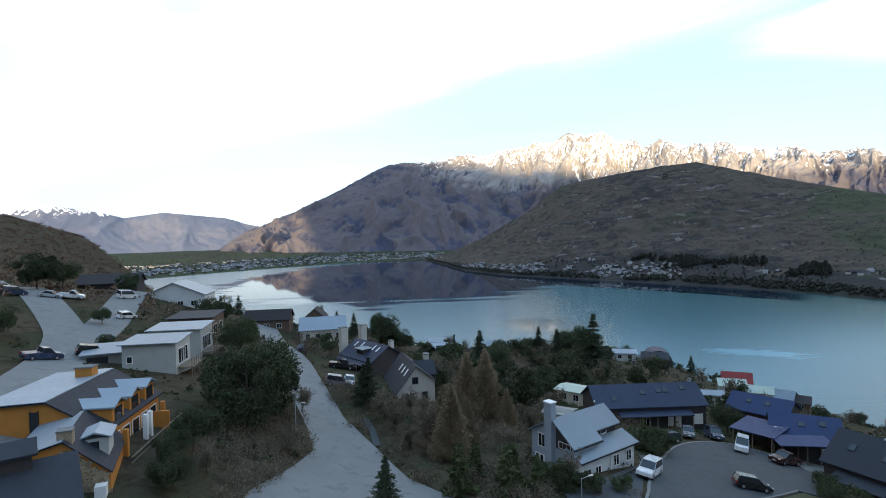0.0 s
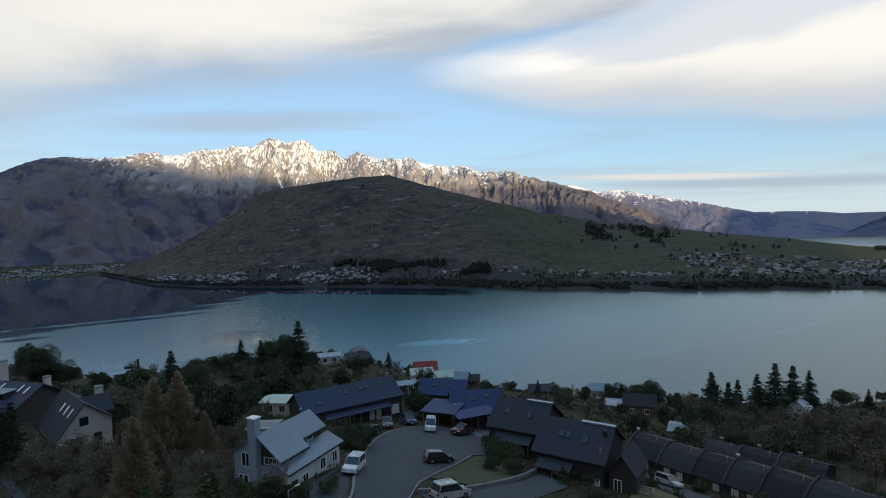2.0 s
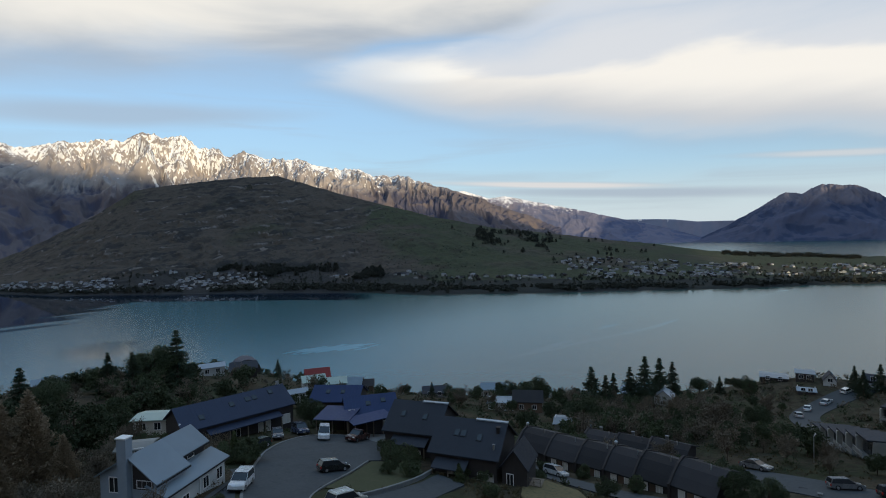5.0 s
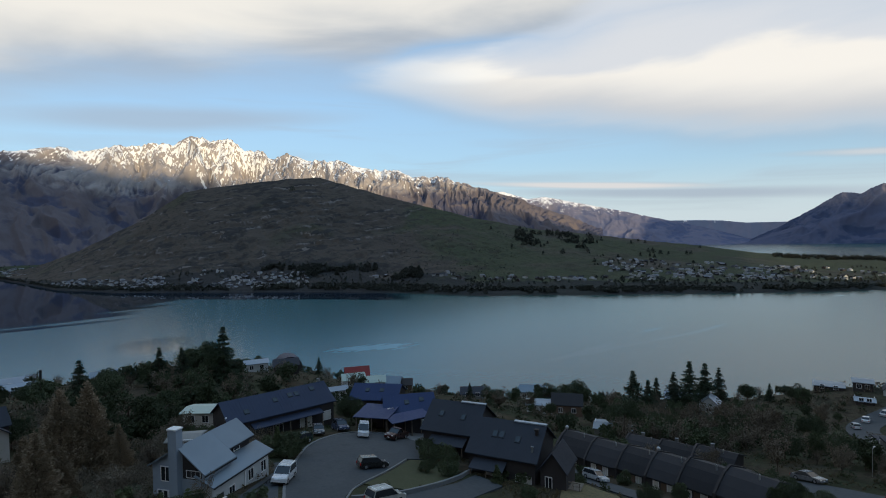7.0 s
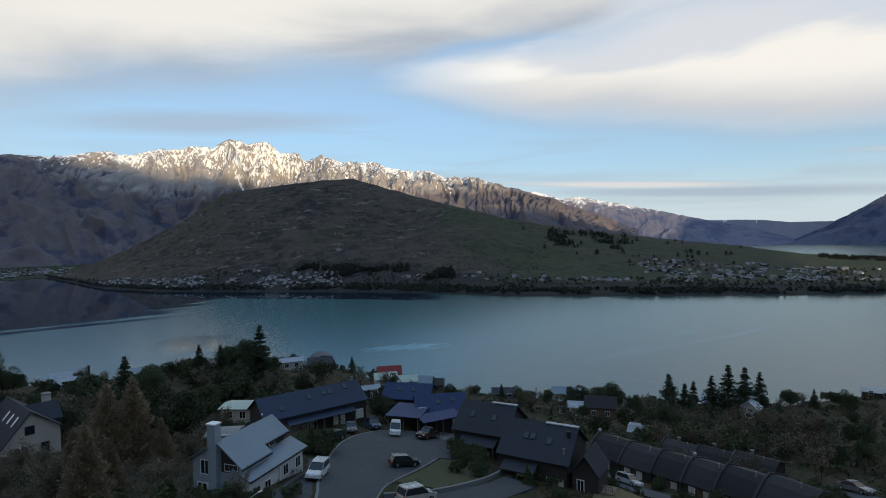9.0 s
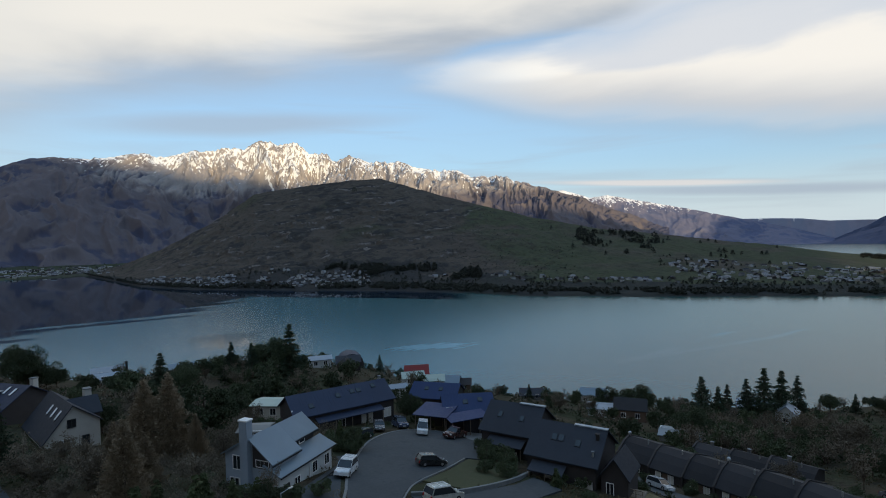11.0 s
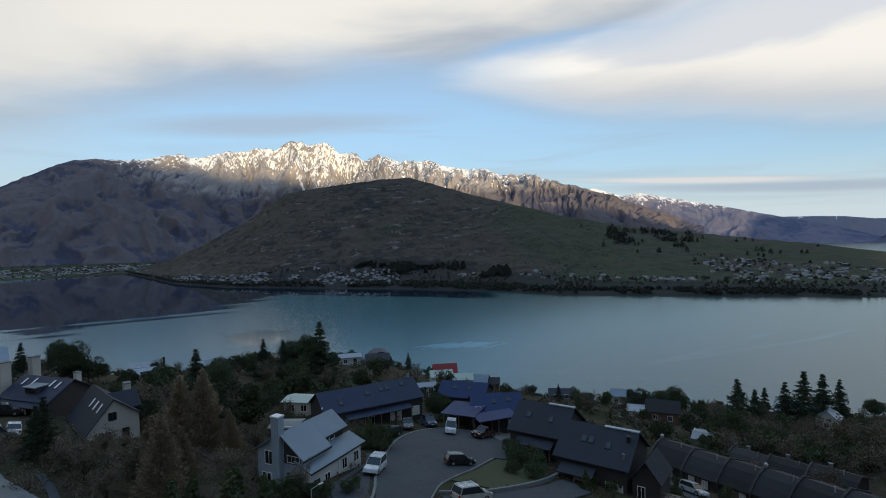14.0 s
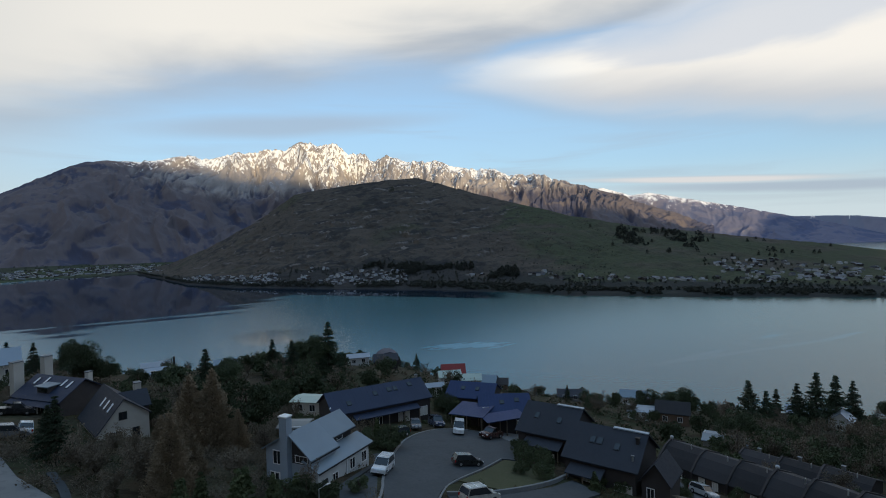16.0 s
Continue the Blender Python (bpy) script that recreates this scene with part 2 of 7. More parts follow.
def mountain_material(name, low, high, rock, snow=(0.86, 0.88, 0.92)):
    """Tussock below, rock above, snow by the mesh's own snow attribute broken up by fine noise. The slope colours carry
    distance haze.
    """
    m = bpy.data.materials.new(name)
    m.use_nodes = True
    n = Nodes(m.node_tree)
    pos = n.add("ShaderNodeNewGeometry").outputs["Position"]
    lie = n.add("ShaderNodeAttribute", attribute_name="snow").outputs["Fac"]
    bare = n.add("ShaderNodeAttribute", attribute_name="bare").outputs["Fac"]
    big = n.noise(pos, 0.0035, 5.0, 0.55, 0.6)
    mid = n.noise(pos, 0.012, 6.0, 0.6, 0.4)
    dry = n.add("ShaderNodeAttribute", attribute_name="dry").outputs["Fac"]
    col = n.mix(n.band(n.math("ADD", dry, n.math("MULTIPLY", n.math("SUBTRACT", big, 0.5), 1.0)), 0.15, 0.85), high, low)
    col = n.mix(n.band(n.math("ADD", bare, n.math("MULTIPLY", n.math("SUBTRACT", mid, 0.5), 0.7)), 0.25, 0.60), col, rock)
    col = n.mix(n.band(mid, 0.48, 0.75, 0.0, 0.35), col, [0.6 * v for v in low])
    sharp = n.noise(n.scaled(pos, 1.0, 1.0, 0.45), 0.085, 6.0, 0.7, 1.0)
    broken = n.math("ADD", n.math("MULTIPLY", n.math("SUBTRACT", mid, 0.5), 0.15), n.math("MULTIPLY", n.math("SUBTRACT", sharp, 0.5), 0.55))
    col = n.mix(n.band(n.math("ADD", lie, broken), 0.43, 0.52), col, snow)
    p = n.add("ShaderNodeBsdfPrincipled")
    n.put(p.inputs["Base Color"], col)
    p.inputs["Roughness"].default_value = 0.9
    p.inputs["Specular IOR Level"].default_value = 0.02
    b = n.add("ShaderNodeBump")
    b.inputs["Strength"].default_value, b.inputs["Distance"].default_value = 0.45, 9.0
    n.put(b.inputs["Height"], mid)
    n.put(p.inputs["Normal"], b.outputs[0])
    n.put(n.add("ShaderNodeOutputMaterial").inputs[0], p.outputs[0])
    return m


def hill_material(name, colours, scrub, scale, shift=0.40, mottle=1.0):
    m = bpy.data.materials.new(name)
    m.use_nodes = True
    n = Nodes(m.node_tree)
    pos = n.add("ShaderNodeNewGeometry").outputs["Position"]
    bare = n.add("ShaderNodeAttribute", attribute_name="bare").outputs["Fac"]
    lush = n.add("ShaderNodeAttribute", attribute_name="lush").outputs["Fac"]
    wood = n.add("ShaderNodeAttribute", attribute_name="wood").outputs["Fac"]
    big = n.noise(pos, 0.6 * scale, 4.0, 0.55, 0.5)
    band = n.noise(n.scaled(pos, 1.0, 1.0, 6.0), 2.2 * scale, 8.0, 0.7, 1.0)
    fine = n.noise(pos, 14.0 * scale, 6.0, 0.65)
    blot = n.noise(n.scaled(pos, 1.0, 1.0, 2.5), 4.0 * scale, 7.0, 0.65, 0.8)
    a, b_, c = colours
    col = n.mix(n.band(n.math("ADD", big, n.math("MULTIPLY", lush, 0.3)), shift, shift + 0.2), a, b_)
    col = n.mix(n.band(n.math("ADD", bare, n.math("MULTIPLY", n.math("SUBTRACT", band, 0.5), 1.4)), 0.35, 0.75), col, c)
    col = n.mix(n.band(blot, 0.48, 0.62, 0.0, 0.75 * mottle), col, [0.5 * v for v in a])
    col = n.mix(n.band(n.math("ADD", n.math("MULTIPLY", fine, 0.6), n.math("MULTIPLY", band, 0.4)), 0.50, 0.62, 0.0, 0.6 * mottle), col, scrub)
    col = n.mix(n.band(n.math("ADD", wood, n.math("MULTIPLY", n.math("SUBTRACT", blot, 0.5), 1.6)), 0.30, 0.80, 0.0, 0.85), col, scrub)
    p = n.add("ShaderNodeBsdfPrincipled")
    n.put(p.inputs["Base Color"], col)
    p.inputs["Roughness"].default_value = 0.9
    p.inputs["Specular IOR Level"].default_value = 0.02
    bp = n.add("ShaderNodeBump")
    bp.inputs["Strength"].default_value, bp.inputs["Distance"].default_value = 0.6, 0.06 / scale
    n.put(bp.inputs["Height"], fine)
    n.put(p.inputs["Normal"], bp.outputs[0])
    n.put(n.add("ShaderNodeOutputMaterial").inputs[0], p.outputs[0])
    return m


M_WATER = water_material()
# blue distance haze is put into the five mountain base colours below
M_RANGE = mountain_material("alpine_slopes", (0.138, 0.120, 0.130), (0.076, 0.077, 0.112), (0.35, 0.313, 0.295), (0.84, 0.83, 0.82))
M_HAZE_BLUE = mountain_material("blue_slopes", (0.155, 0.155, 0.215), (0.105, 0.120, 0.195), (0.26, 0.225, 0.245), (0.82, 0.82, 0.84))
M_HAZE_PALE = mountain_material("pale_slopes", (0.24, 0.27, 0.37), (0.27, 0.28, 0.37), (0.36, 0.32, 0.37), (0.82, 0.79, 0.80))
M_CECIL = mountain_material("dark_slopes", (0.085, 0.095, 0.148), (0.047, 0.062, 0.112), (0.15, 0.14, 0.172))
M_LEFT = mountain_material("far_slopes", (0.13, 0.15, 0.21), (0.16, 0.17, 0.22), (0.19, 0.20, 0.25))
M_PEN = hill_material("peninsula_slopes", ((0.090, 0.078, 0.067), (0.067, 0.076, 0.049), (0.170, 0.156, 0.148)), (0.036, 0.038, 0.040), 0.006, 0.58, 0.6)
M_FLAT = hill_material("flat_land", ((0.060, 0.066, 0.052), (0.060, 0.078, 0.046), (0.085, 0.08, 0.075)), (0.030, 0.034, 0.028), 0.006)
M_GROUND = hill_material("hillside_ground", ((0.072, 0.058, 0.041), (0.046, 0.051, 0.030), (0.085, 0.073, 0.052)), (0.028, 0.031, 0.022), 0.12)

# ---- land and water ----
def hash2(ix, iy, seed):
    h = (ix.astype(np.int64) * 374761393 + iy.astype(np.int64) * 668265263 + seed * 974634777) & 0xFFFFFFFF
    h = ((h ^ (h >> 13)) * 1274126177) & 0xFFFFFFFF
    return ((h ^ (h >> 16)) & 0xFFFF) / 65535.0


def vnoise(x, y, seed=0):
    """Smooth value noise, 0 to 1, on arrays."""
    ix, iy = np.floor(x), np.floor(y)
    fx, fy = x - ix, y - iy
    fx, fy = fx * fx * fx * (fx * (fx * 6 - 15) + 10), fy * fy * fy * (fy * (fy * 6 - 15) + 10)
    a, b = hash2(ix, iy, seed), hash2(ix + 1, iy, seed)
    c, d = hash2(ix, iy + 1, seed), hash2(ix + 1, iy + 1, seed)
    return (a + (b - a) * fx) * (1 - fy) + (c + (d - c) * fx) * fy


def fbm(x, y, seed=0, octaves=5, gain=0.5):
    total, amp, norm = 0.0, 1.0, 0.0
    for o in range(octaves):
        total = total + amp * vnoise(x * 2 ** o + 17.3 * o, y * 2 ** o - 9.1 * o, seed + o)
        norm += amp
        amp *= gain
    return total / norm


def ridged(x, y, seed=0, octaves=5, gain=0.55):
    total, amp, norm = 0.0, 1.0, 0.0
    for o in range(octaves):
        total = total + amp * (1 - np.abs(2 * vnoise(x * 2 ** o + 5.7 * o, y * 2 ** o + 3.3 * o, seed + o) - 1))
        norm += amp
        amp *= gain
    return total / norm


def smooth(v, lo, hi):
    t = np.clip((v - lo) / (hi - lo), 0, 1)
    return t * t * (3 - 2 * t)


# heights of the near hillside, metres above the lake
SLOPE = ((-11, 55, 74.6), (-17, 69, 76), (-43, 131, 75.5), (-58, 73, 84), (-86, 146, 87.5), (-67, 110, 84.5), (-119, 148, 88), (-46, 57, 84.5),
         (-25, 52, 80), (35, 60, 69.5), (22, 58, 72), (40, 80, 68), (13, 58, 73), (49, 48, 68), (71, 50, 61.5), (93, 29, 62), (87, 13, 65),
         (188, 40, 46.5), (161, 25, 51), (208, 52, 49), (172, 84, 42), (170, 139, 33), (107, 196, 40), (40, 140, 62), (-7, 91, 72.5), (-19, 116, 74),
         (79, 231, 43), (-18, 244, 47), (26, 133, 64), (77, 190, 52.5), (-66, 134, 84), (0, 0, 78))
SHORE = ((-195, 482, 0), (-61, 436, 0), (58, 416, 0), (150, 371, 0), (195, 278, 0), (230, 193, 0), (281, 131, 0), (416, 58, 0), (-205, 590, -15), (-70, 540, -15),
         (75, 520, -15), (210, 460, -15), (270, 350, -15), (320, 230, -15), (390, 150, -15), (520, 120, -15), (-351, 486, 112), (-285, 480, 88), (-262, 520, 20), (-620, 640, 150),
         (32, 91, 66.6), (57, 168, 59), (90, 165, 49), (-60, -20, 95), (0, -120, 120), (-150, -80, 140), (150, -60, 72), (0, -400, 210), (-400, -300, 240), (400, -300, 130))
KNOTS = np.array(SLOPE + SHORE, float)


def bulge(d2):
    return np.sqrt(d2 + 12.0 ** 2)


def solve_slope():
    p = KNOTS[:, :2]
    d2 = ((p[:, None] - p[None]) ** 2).sum(-1)
    n = len(p)
    a = np.zeros((n + 3, n + 3))
    a[:n, :n] = bulge(d2) - 0.8 * np.eye(n)
    a[:n, n], a[:n, n + 1:] = 1, p
    a[n, :n], a[n + 1:, :n] = 1, p.T
    return np.linalg.solve(a, np.concatenate([KNOTS[:, 2], np.zeros(3)]))


WEIGHTS = solve_slope()


def ground_z(x, y):
    """Height of the near ground at x, y (arrays or numbers)."""
    x, y = np.asarray(x, float), np.asarray(y, float)
    shape = x.shape
    x, y = x.ravel(), y.ravel()
    n = len(KNOTS)
    d2 = (x[:, None] - KNOTS[:, 0]) ** 2 + (y[:, None] - KNOTS[:, 1]) ** 2
    z = bulge(d2) @ WEIGHTS[:n] + WEIGHTS[n] + x * WEIGHTS[n + 1] + y * WEIGHTS[n + 2]
    r, a = np.hypot(x, y), np.degrees(np.arctan2(x, y))
    front = smooth(a, -34, -29) * (1 - smooth(a, 88, 100))
    z = z * (1 - front * smooth(r, 520, 620)) - 15 * front * smooth(r, 520, 620)
    z = np.where(r > 900, z + (np.clip(z, -15, 260) - z) * smooth(r, 900, 1100), z)
    z = z * (1 - smooth(r, 900, 1800)) - 15 * smooth(r, 900, 1800)
    return z.reshape(shape)


def gz(x, y):
    return float(ground_z(x, y))


def sheet(name, grid, material, close=False, **attributes):
    """A mesh from a grid of points (rows, columns, 3); attributes are one value a point."""
    rows, cols = grid.shape[:2]
    idx = np.arange(rows * cols).reshape(rows, cols)
    if close:
        idx = np.concatenate([idx, idx[:, :1]], 1)
    quads = np.stack([idx[:-1, :-1], idx[:-1, 1:], idx[1:, 1:], idx[1:, :-1]], -1).reshape(-1, 4)
    me = bpy.data.meshes.new(name)
    me.from_pydata(grid.reshape(-1, 3).tolist(), [], quads.tolist())
    me.polygons.foreach_set("use_smooth", np.ones(len(quads), bool))
    for key, values in attributes.items():
        me.attributes.new(key, "FLOAT", "POINT").data.foreach_set("value", np.asarray(values, np.float32).ravel())
    me.materials.append(material)
    me.update()
    return new(name, me)


def polar(az, r):
    a = np.radians(az)
    return np.sin(a) * r, np.cos(a) * r


def lay_ground():
    az = np.concatenate([np.arange(-56, 96, 0.5), np.arange(96, 304, 2.5)])
    r = np.concatenate([[0.5, 5.0, 12.0], 20 * 1.024 ** np.arange(0, 236)])
    a, rr = np.meshgrid(az, r)
    x, y = polar(a, rr)
    z = ground_z(x, y) + 0.5 * (fbm(x / 6, y / 6, 3) - 0.5) * smooth(rr, 15, 40)
    heath = smooth(-a, 27, 33) * (1 - smooth(-a, 60, 80)) * smooth(rr, 120, 190)
    ob = sheet("ground", np.stack([x, y, z], -1)[:, ::-1], M_GROUND, close=True, bare=(fbm(x / 40, y / 40, 8) - 0.1)[:, ::-1], lush=-heath[:, ::-1])
    return tagged(ob, "steep hillside of brown scrub, dry grass and dirt above a lake", "ground", kind="structure")


lay_ground()


def crest(pts, az):
    p = np.array(pts)
    return np.interp(az, p[:, 0], p[:, 1])


def mountain(name, label, skyline, r_base, r_crest, material, span, seed, spur=260.0, relief=110.0, jag=9.0, snow=(), step=0.07, rows=90,
             power=1.15, foot=-12.0, rugged=((-180, 1.0), (180, 1.0)), rock=(220, 600)):
    """A mountain side seen from the lake: broad spurs below, narrow ribs and gullies under a jagged crest.
    snow: rows of azimuth, snow line and how thick it lies; rugged: how rough the side is, by azimuth."""
    az = np.arange(span[0], span[1], step)
    v = np.concatenate([1 - (1 - np.linspace(0, 1, rows)) ** 1.15, [1.12, 1.3, 1.6]])
    a, vv = np.meshgrid(az, v)
    up = np.clip(vv, 0, 1)
    rug = crest(rugged, a)
    top = EYE + r_crest * np.tan(np.radians(crest(skyline, a))) + 0.6 * jag * rug
    tall = np.clip((top - foot) / 220, 0.06, 1)
    side = np.radians(a) * r_crest
    down = (1 - vv) * (r_crest - r_base)
    wx = (fbm(side / (1.3 * spur), down / (1.3 * spur), seed + 40, 3) - 0.5) * 1.5 * spur
    broad = ridged((side + 0.45 * down + wx) / (1.5 * spur), (down - 0.25 * side) / (2.6 * spur) + 3, seed, 3, 0.45)
    folds = ridged((side - 0.5 * down + 0.7 * wx) / (0.55 * spur), (down + 0.3 * side + 0.5 * wx) / (0.8 * spur), seed + 10, 4, 0.5)
    ribs = ridged((side + 0.5 * wx) / (0.32 * spur), down / (1.9 * spur), seed + 20, 3, 0.5)
    fine = ridged((side + 0.6 * wx + 0.3 * down) / (0.11 * spur), (down + 0.2 * side) / (0.55 * spur), seed + 30, 4, 0.6)
    chip = ridged((side - 0.8 * down + 0.5 * wx) / (0.05 * spur), down / (0.20 * spur), seed + 34, 3, 0.6)
    hair = ridged((side + 0.75 * down + 0.4 * wx) / (0.030 * spur), (down - 0.3 * side) / (0.15 * spur), seed + 37, 2, 0.6)
    body = up ** power
    bend = np.clip(4 * up * (1.02 - up), 0, 1) ** 0.7
    high = smooth(up, 0.45, 0.85)
    z = foot + (top - foot) * body + tall * bend * ((broad - 0.6) * relief * 1.7 + (folds - 0.6) * relief * 0.75 * (1 - 0.6 * high))
    z = z + tall * np.clip((1.03 - up) * 7, 0, 1) * np.clip(up * 6, 0, 1) * rug * ((ribs - 0.6) * relief * (0.15 + 1.15 * high) + (fine - 0.6) * relief * (0.10 + 0.55 * high) + (chip - 0.6) * relief * 0.16 * high)
    teeth = 1.4 * (ribs - 0.6) + 1.5 * (fine - 0.6) + (ridged(side / 38, 0 * side, seed + 60, 3) - 0.6)
    z = z + tall * jag * rug * teeth * smooth(vv, 0.82, 1.0)
    z = np.where(vv > 1, z - (vv - 1) * 900, z)
    r = r_base + (r_crest - r_base) * vv - bend * ((broad - 0.6) * relief * 1.6 + rug * (ribs - 0.6) * relief * 0.6)
    x, y = polar(a, r)
    lie = 0 * z - 1
    if snow:
        rows_ = np.array(snow)
        line, amount = np.interp(a, rows_[:, 0], rows_[:, 1]), np.interp(a, rows_[:, 0], rows_[:, 2])
        patch = fbm(side / 160, down / 200, seed + 80, 4)
        lie = -0.45 + amount + 1.05 * smooth(z - line, -70, 190) + (0.3 + 0.7 * rug) * (0.5 * (0.6 - ribs) + 1.0 * (0.58 - fine) + 1.9 * (0.58 - chip) + 2.3 * (0.56 - hair)) + 0.5 * (patch - 0.5) - 2.0 * (1 - smooth(z - line, -140, -30)) + 0.16 * smooth(up, 0.88, 1.0) * smooth(amount, -0.05, 0.12)
    bare = smooth(z, *rock) * (0.45 + 0.6 * (fine - 0.2)) * (0.35 + 0.65 * smooth(rug, 0.2, 0.85))
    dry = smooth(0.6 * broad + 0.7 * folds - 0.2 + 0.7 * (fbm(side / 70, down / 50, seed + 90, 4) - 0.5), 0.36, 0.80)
    ob = sheet(name, np.stack([x, y, z], -1)[:, ::-1], material, snow=lie[:, ::-1], bare=bare[:, ::-1], dry=dry[:, ::-1])
    return tagged(ob, label, "mountain", kind="structure")


RANGE = ((-24, -1.6), (-21.5, 0.1), (-18.3, 1.65), (-13.2, 4.0), (-8.5, 6.35), (-6.8, 7.3), (-5.6, 7.66), (-1.2, 7.83), (1.7, 8.37), (4.6, 8.49), (9.9, 9.47), (11.6, 9.51),
         (13.3, 10.22), (15.0, 9.84), (17.0, 10.09), (18.2, 9.17), (19.6, 9.0), (20.8, 8.4), (23.2, 8.67), (24.4, 8.18), (27.4, 8.12), (29.2, 7.53),
         (31.6, 7.28), (33.7, 7.14), (35.2, 6.43), (38.1, 6.42), (41.0, 5.57), (43.6, 4.69), (47.1, 3.53), (50.8, 2.06), (56, 0.2))
RANGE_2 = ((40, 4.0), (44.7, 4.76), (47.4, 3.84), (49.2, 4.02), (51.3, 3.53), (56.2, 2.45), (58.8, 1.76), (62.0, 1.0), (65.5, 0.1), (68.2, -0.75), (70, -0.9))
RANGE_3 = ((54, 0.6), (58.8, 1.0), (61.5, 1.15), (63.8, 1.11), (65.9, 1.0), (67.9, 0.73), (71.2, 0.72), (74.2, 0.87), (82, 1.9), (84, 2.5), (92, 2.6))
CECIL = ((66.0, -1.35), (68.2, -0.88), (70.9, 0.46), (73.3, 1.96), (75.1, 3.05), (76.4, 2.87), (77.9, 3.57), (80.6, 3.22), (81.3, 2.73), (82.5, 1.94), (83.9, 1.76), (92, 3.0))
LEFT = ((-60, 2.0), (-39.6, 2.9), (-37.0, 3.52), (-35.4, 3.3), (-32.5, 2.83), (-30.8, 2.33), (-27.5, 2.86), (-25.1, 2.59), (-22.1, 2.3), (-20.0, 1.71), (-18.1, 1.29),
        (-15.6, 0.2), (-13, -0.6))
SNOW = ((-12, 720, -0.2), (-5, 600, 0.02), (3, 555, 0.05), (7, 550, 0.05), (12, 545, 0.08), (14.8, 480, 0.18), (16.6, 440, 0.20), (17.8, 510, 0.10), (24, 500, 0.15), (30, 465, 0.18), (36, 440, 0.12), (41, 440, -0.04), (48, 460, -0.4))
RUGGED = ((-24, 0.12), (-5, 0.2), (0, 0.45), (4, 0.6), (9, 0.95), (13, 1.0), (27, 0.95), (36, 0.62), (55, 0.5))
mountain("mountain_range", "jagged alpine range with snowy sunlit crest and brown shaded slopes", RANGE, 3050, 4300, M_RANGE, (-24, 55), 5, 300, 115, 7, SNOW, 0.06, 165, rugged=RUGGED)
mountain("mountain_range_far", "distant haze-blue mountain ridge with patches of snow on top", RANGE_2, 4400, 4900, M_HAZE_BLUE, (40, 70), 11, 150, 26, 3, ((40, 330, 0.3), (46, 330, 0.35), (51, 315, 0.30), (56, 245, 0.22), (59, 210, 0.14), (62, 200, -0.3)), 0.07, 80,
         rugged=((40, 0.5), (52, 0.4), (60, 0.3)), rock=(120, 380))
mountain("mountain_pale", "haze-pale distant mountains at the end of the lake", RANGE_3, 4910, 4960, M_HAZE_PALE, (54, 92), 13, 300, 10, 2, ((54, 165, 0.3), (66, 165, 0.25), (70, 175, 0.0), (92, 190, 0.1)), 0.1, 30, rugged=((54, 0.3), (92, 0.3)), rock=(60, 200))
mountain("mountain_dark", "dark mountain in blue haze standing out of the lake", CECIL, 4250, 4850, M_CECIL, (66.0, 100), 17, 330, 62, 5, (), 0.08, 70, rock=(130, 380))
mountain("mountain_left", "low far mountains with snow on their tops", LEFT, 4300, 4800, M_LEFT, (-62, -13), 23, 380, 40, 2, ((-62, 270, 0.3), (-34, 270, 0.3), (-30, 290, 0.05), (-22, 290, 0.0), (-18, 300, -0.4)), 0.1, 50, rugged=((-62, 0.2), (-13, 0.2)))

PENINSULA = ((-2.5, -2.2), (0.8, -1.72), (4.1, -0.32), (8.1, 1.83), (12.6, 4.95), (15.4, 5.51), (22.5, 6.44), (25.5, 6.5), (32.1, 4.58), (41.0, 2.18), (48.2, 0.64), (54.3, -0.11),
             (61.1, -0.97), (65.2, -1.56), (67.9, -2.0), (71.8, -2.44), (77.2, -2.55), (83.8, -3.0), (100, -3.4))
PENINSULA_SHORE = ((-3, -2.1), (2.2, -3.7), (6.8, -4.31), (16.9, -4.94), (27.6, -5.45), (34.9, -5.85), (41, -6.25), (51.7, -6.28), (57, -6.18), (67.8, -5.82), (73.7, -5.5), (77.2, -5.18), (83.8, -4.82), (100, -4.4))
FLAT_SHORE = ((-60, -3.6), (-29.8, -3.31), (-27.2, -3.23), (-19.6, -2.92), (-8.7, -2.52), (-1.5, -2.5), (8, -2.4))


def lay_lake():
    az = np.concatenate([np.arange(-180, -6, 3.0), np.arange(-6, 99, 1.0), np.arange(99, 180, 3.0)])
    r = np.concatenate([[0.5, 200, 400], np.arange(600, 2100, 20.0), [2400, 2700, 3000, 6000, 12000.0]])
    a, rr = np.meshgrid(az, r)
    x, y = polar(a, rr)
    # sheltered water in the lee of the far shore; its base is darkened like a mirrored hill
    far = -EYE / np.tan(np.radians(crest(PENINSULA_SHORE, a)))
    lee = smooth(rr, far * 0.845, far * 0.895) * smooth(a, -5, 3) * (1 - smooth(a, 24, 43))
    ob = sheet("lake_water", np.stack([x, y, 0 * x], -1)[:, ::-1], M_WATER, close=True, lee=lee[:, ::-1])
    return tagged(ob, "calm teal mountain lake with faint ripples and bright streaks", "water", kind="structure")


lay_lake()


def pen_shape(a):
    rs = -EYE / np.tan(np.radians(crest(PENINSULA_SHORE, a)))
    rc = np.clip(rs + 850, 1500, 2700)
    zc = EYE + rc * np.tan(np.radians(crest(PENINSULA, a)))
    return rs, rc, np.maximum(zc, 6)


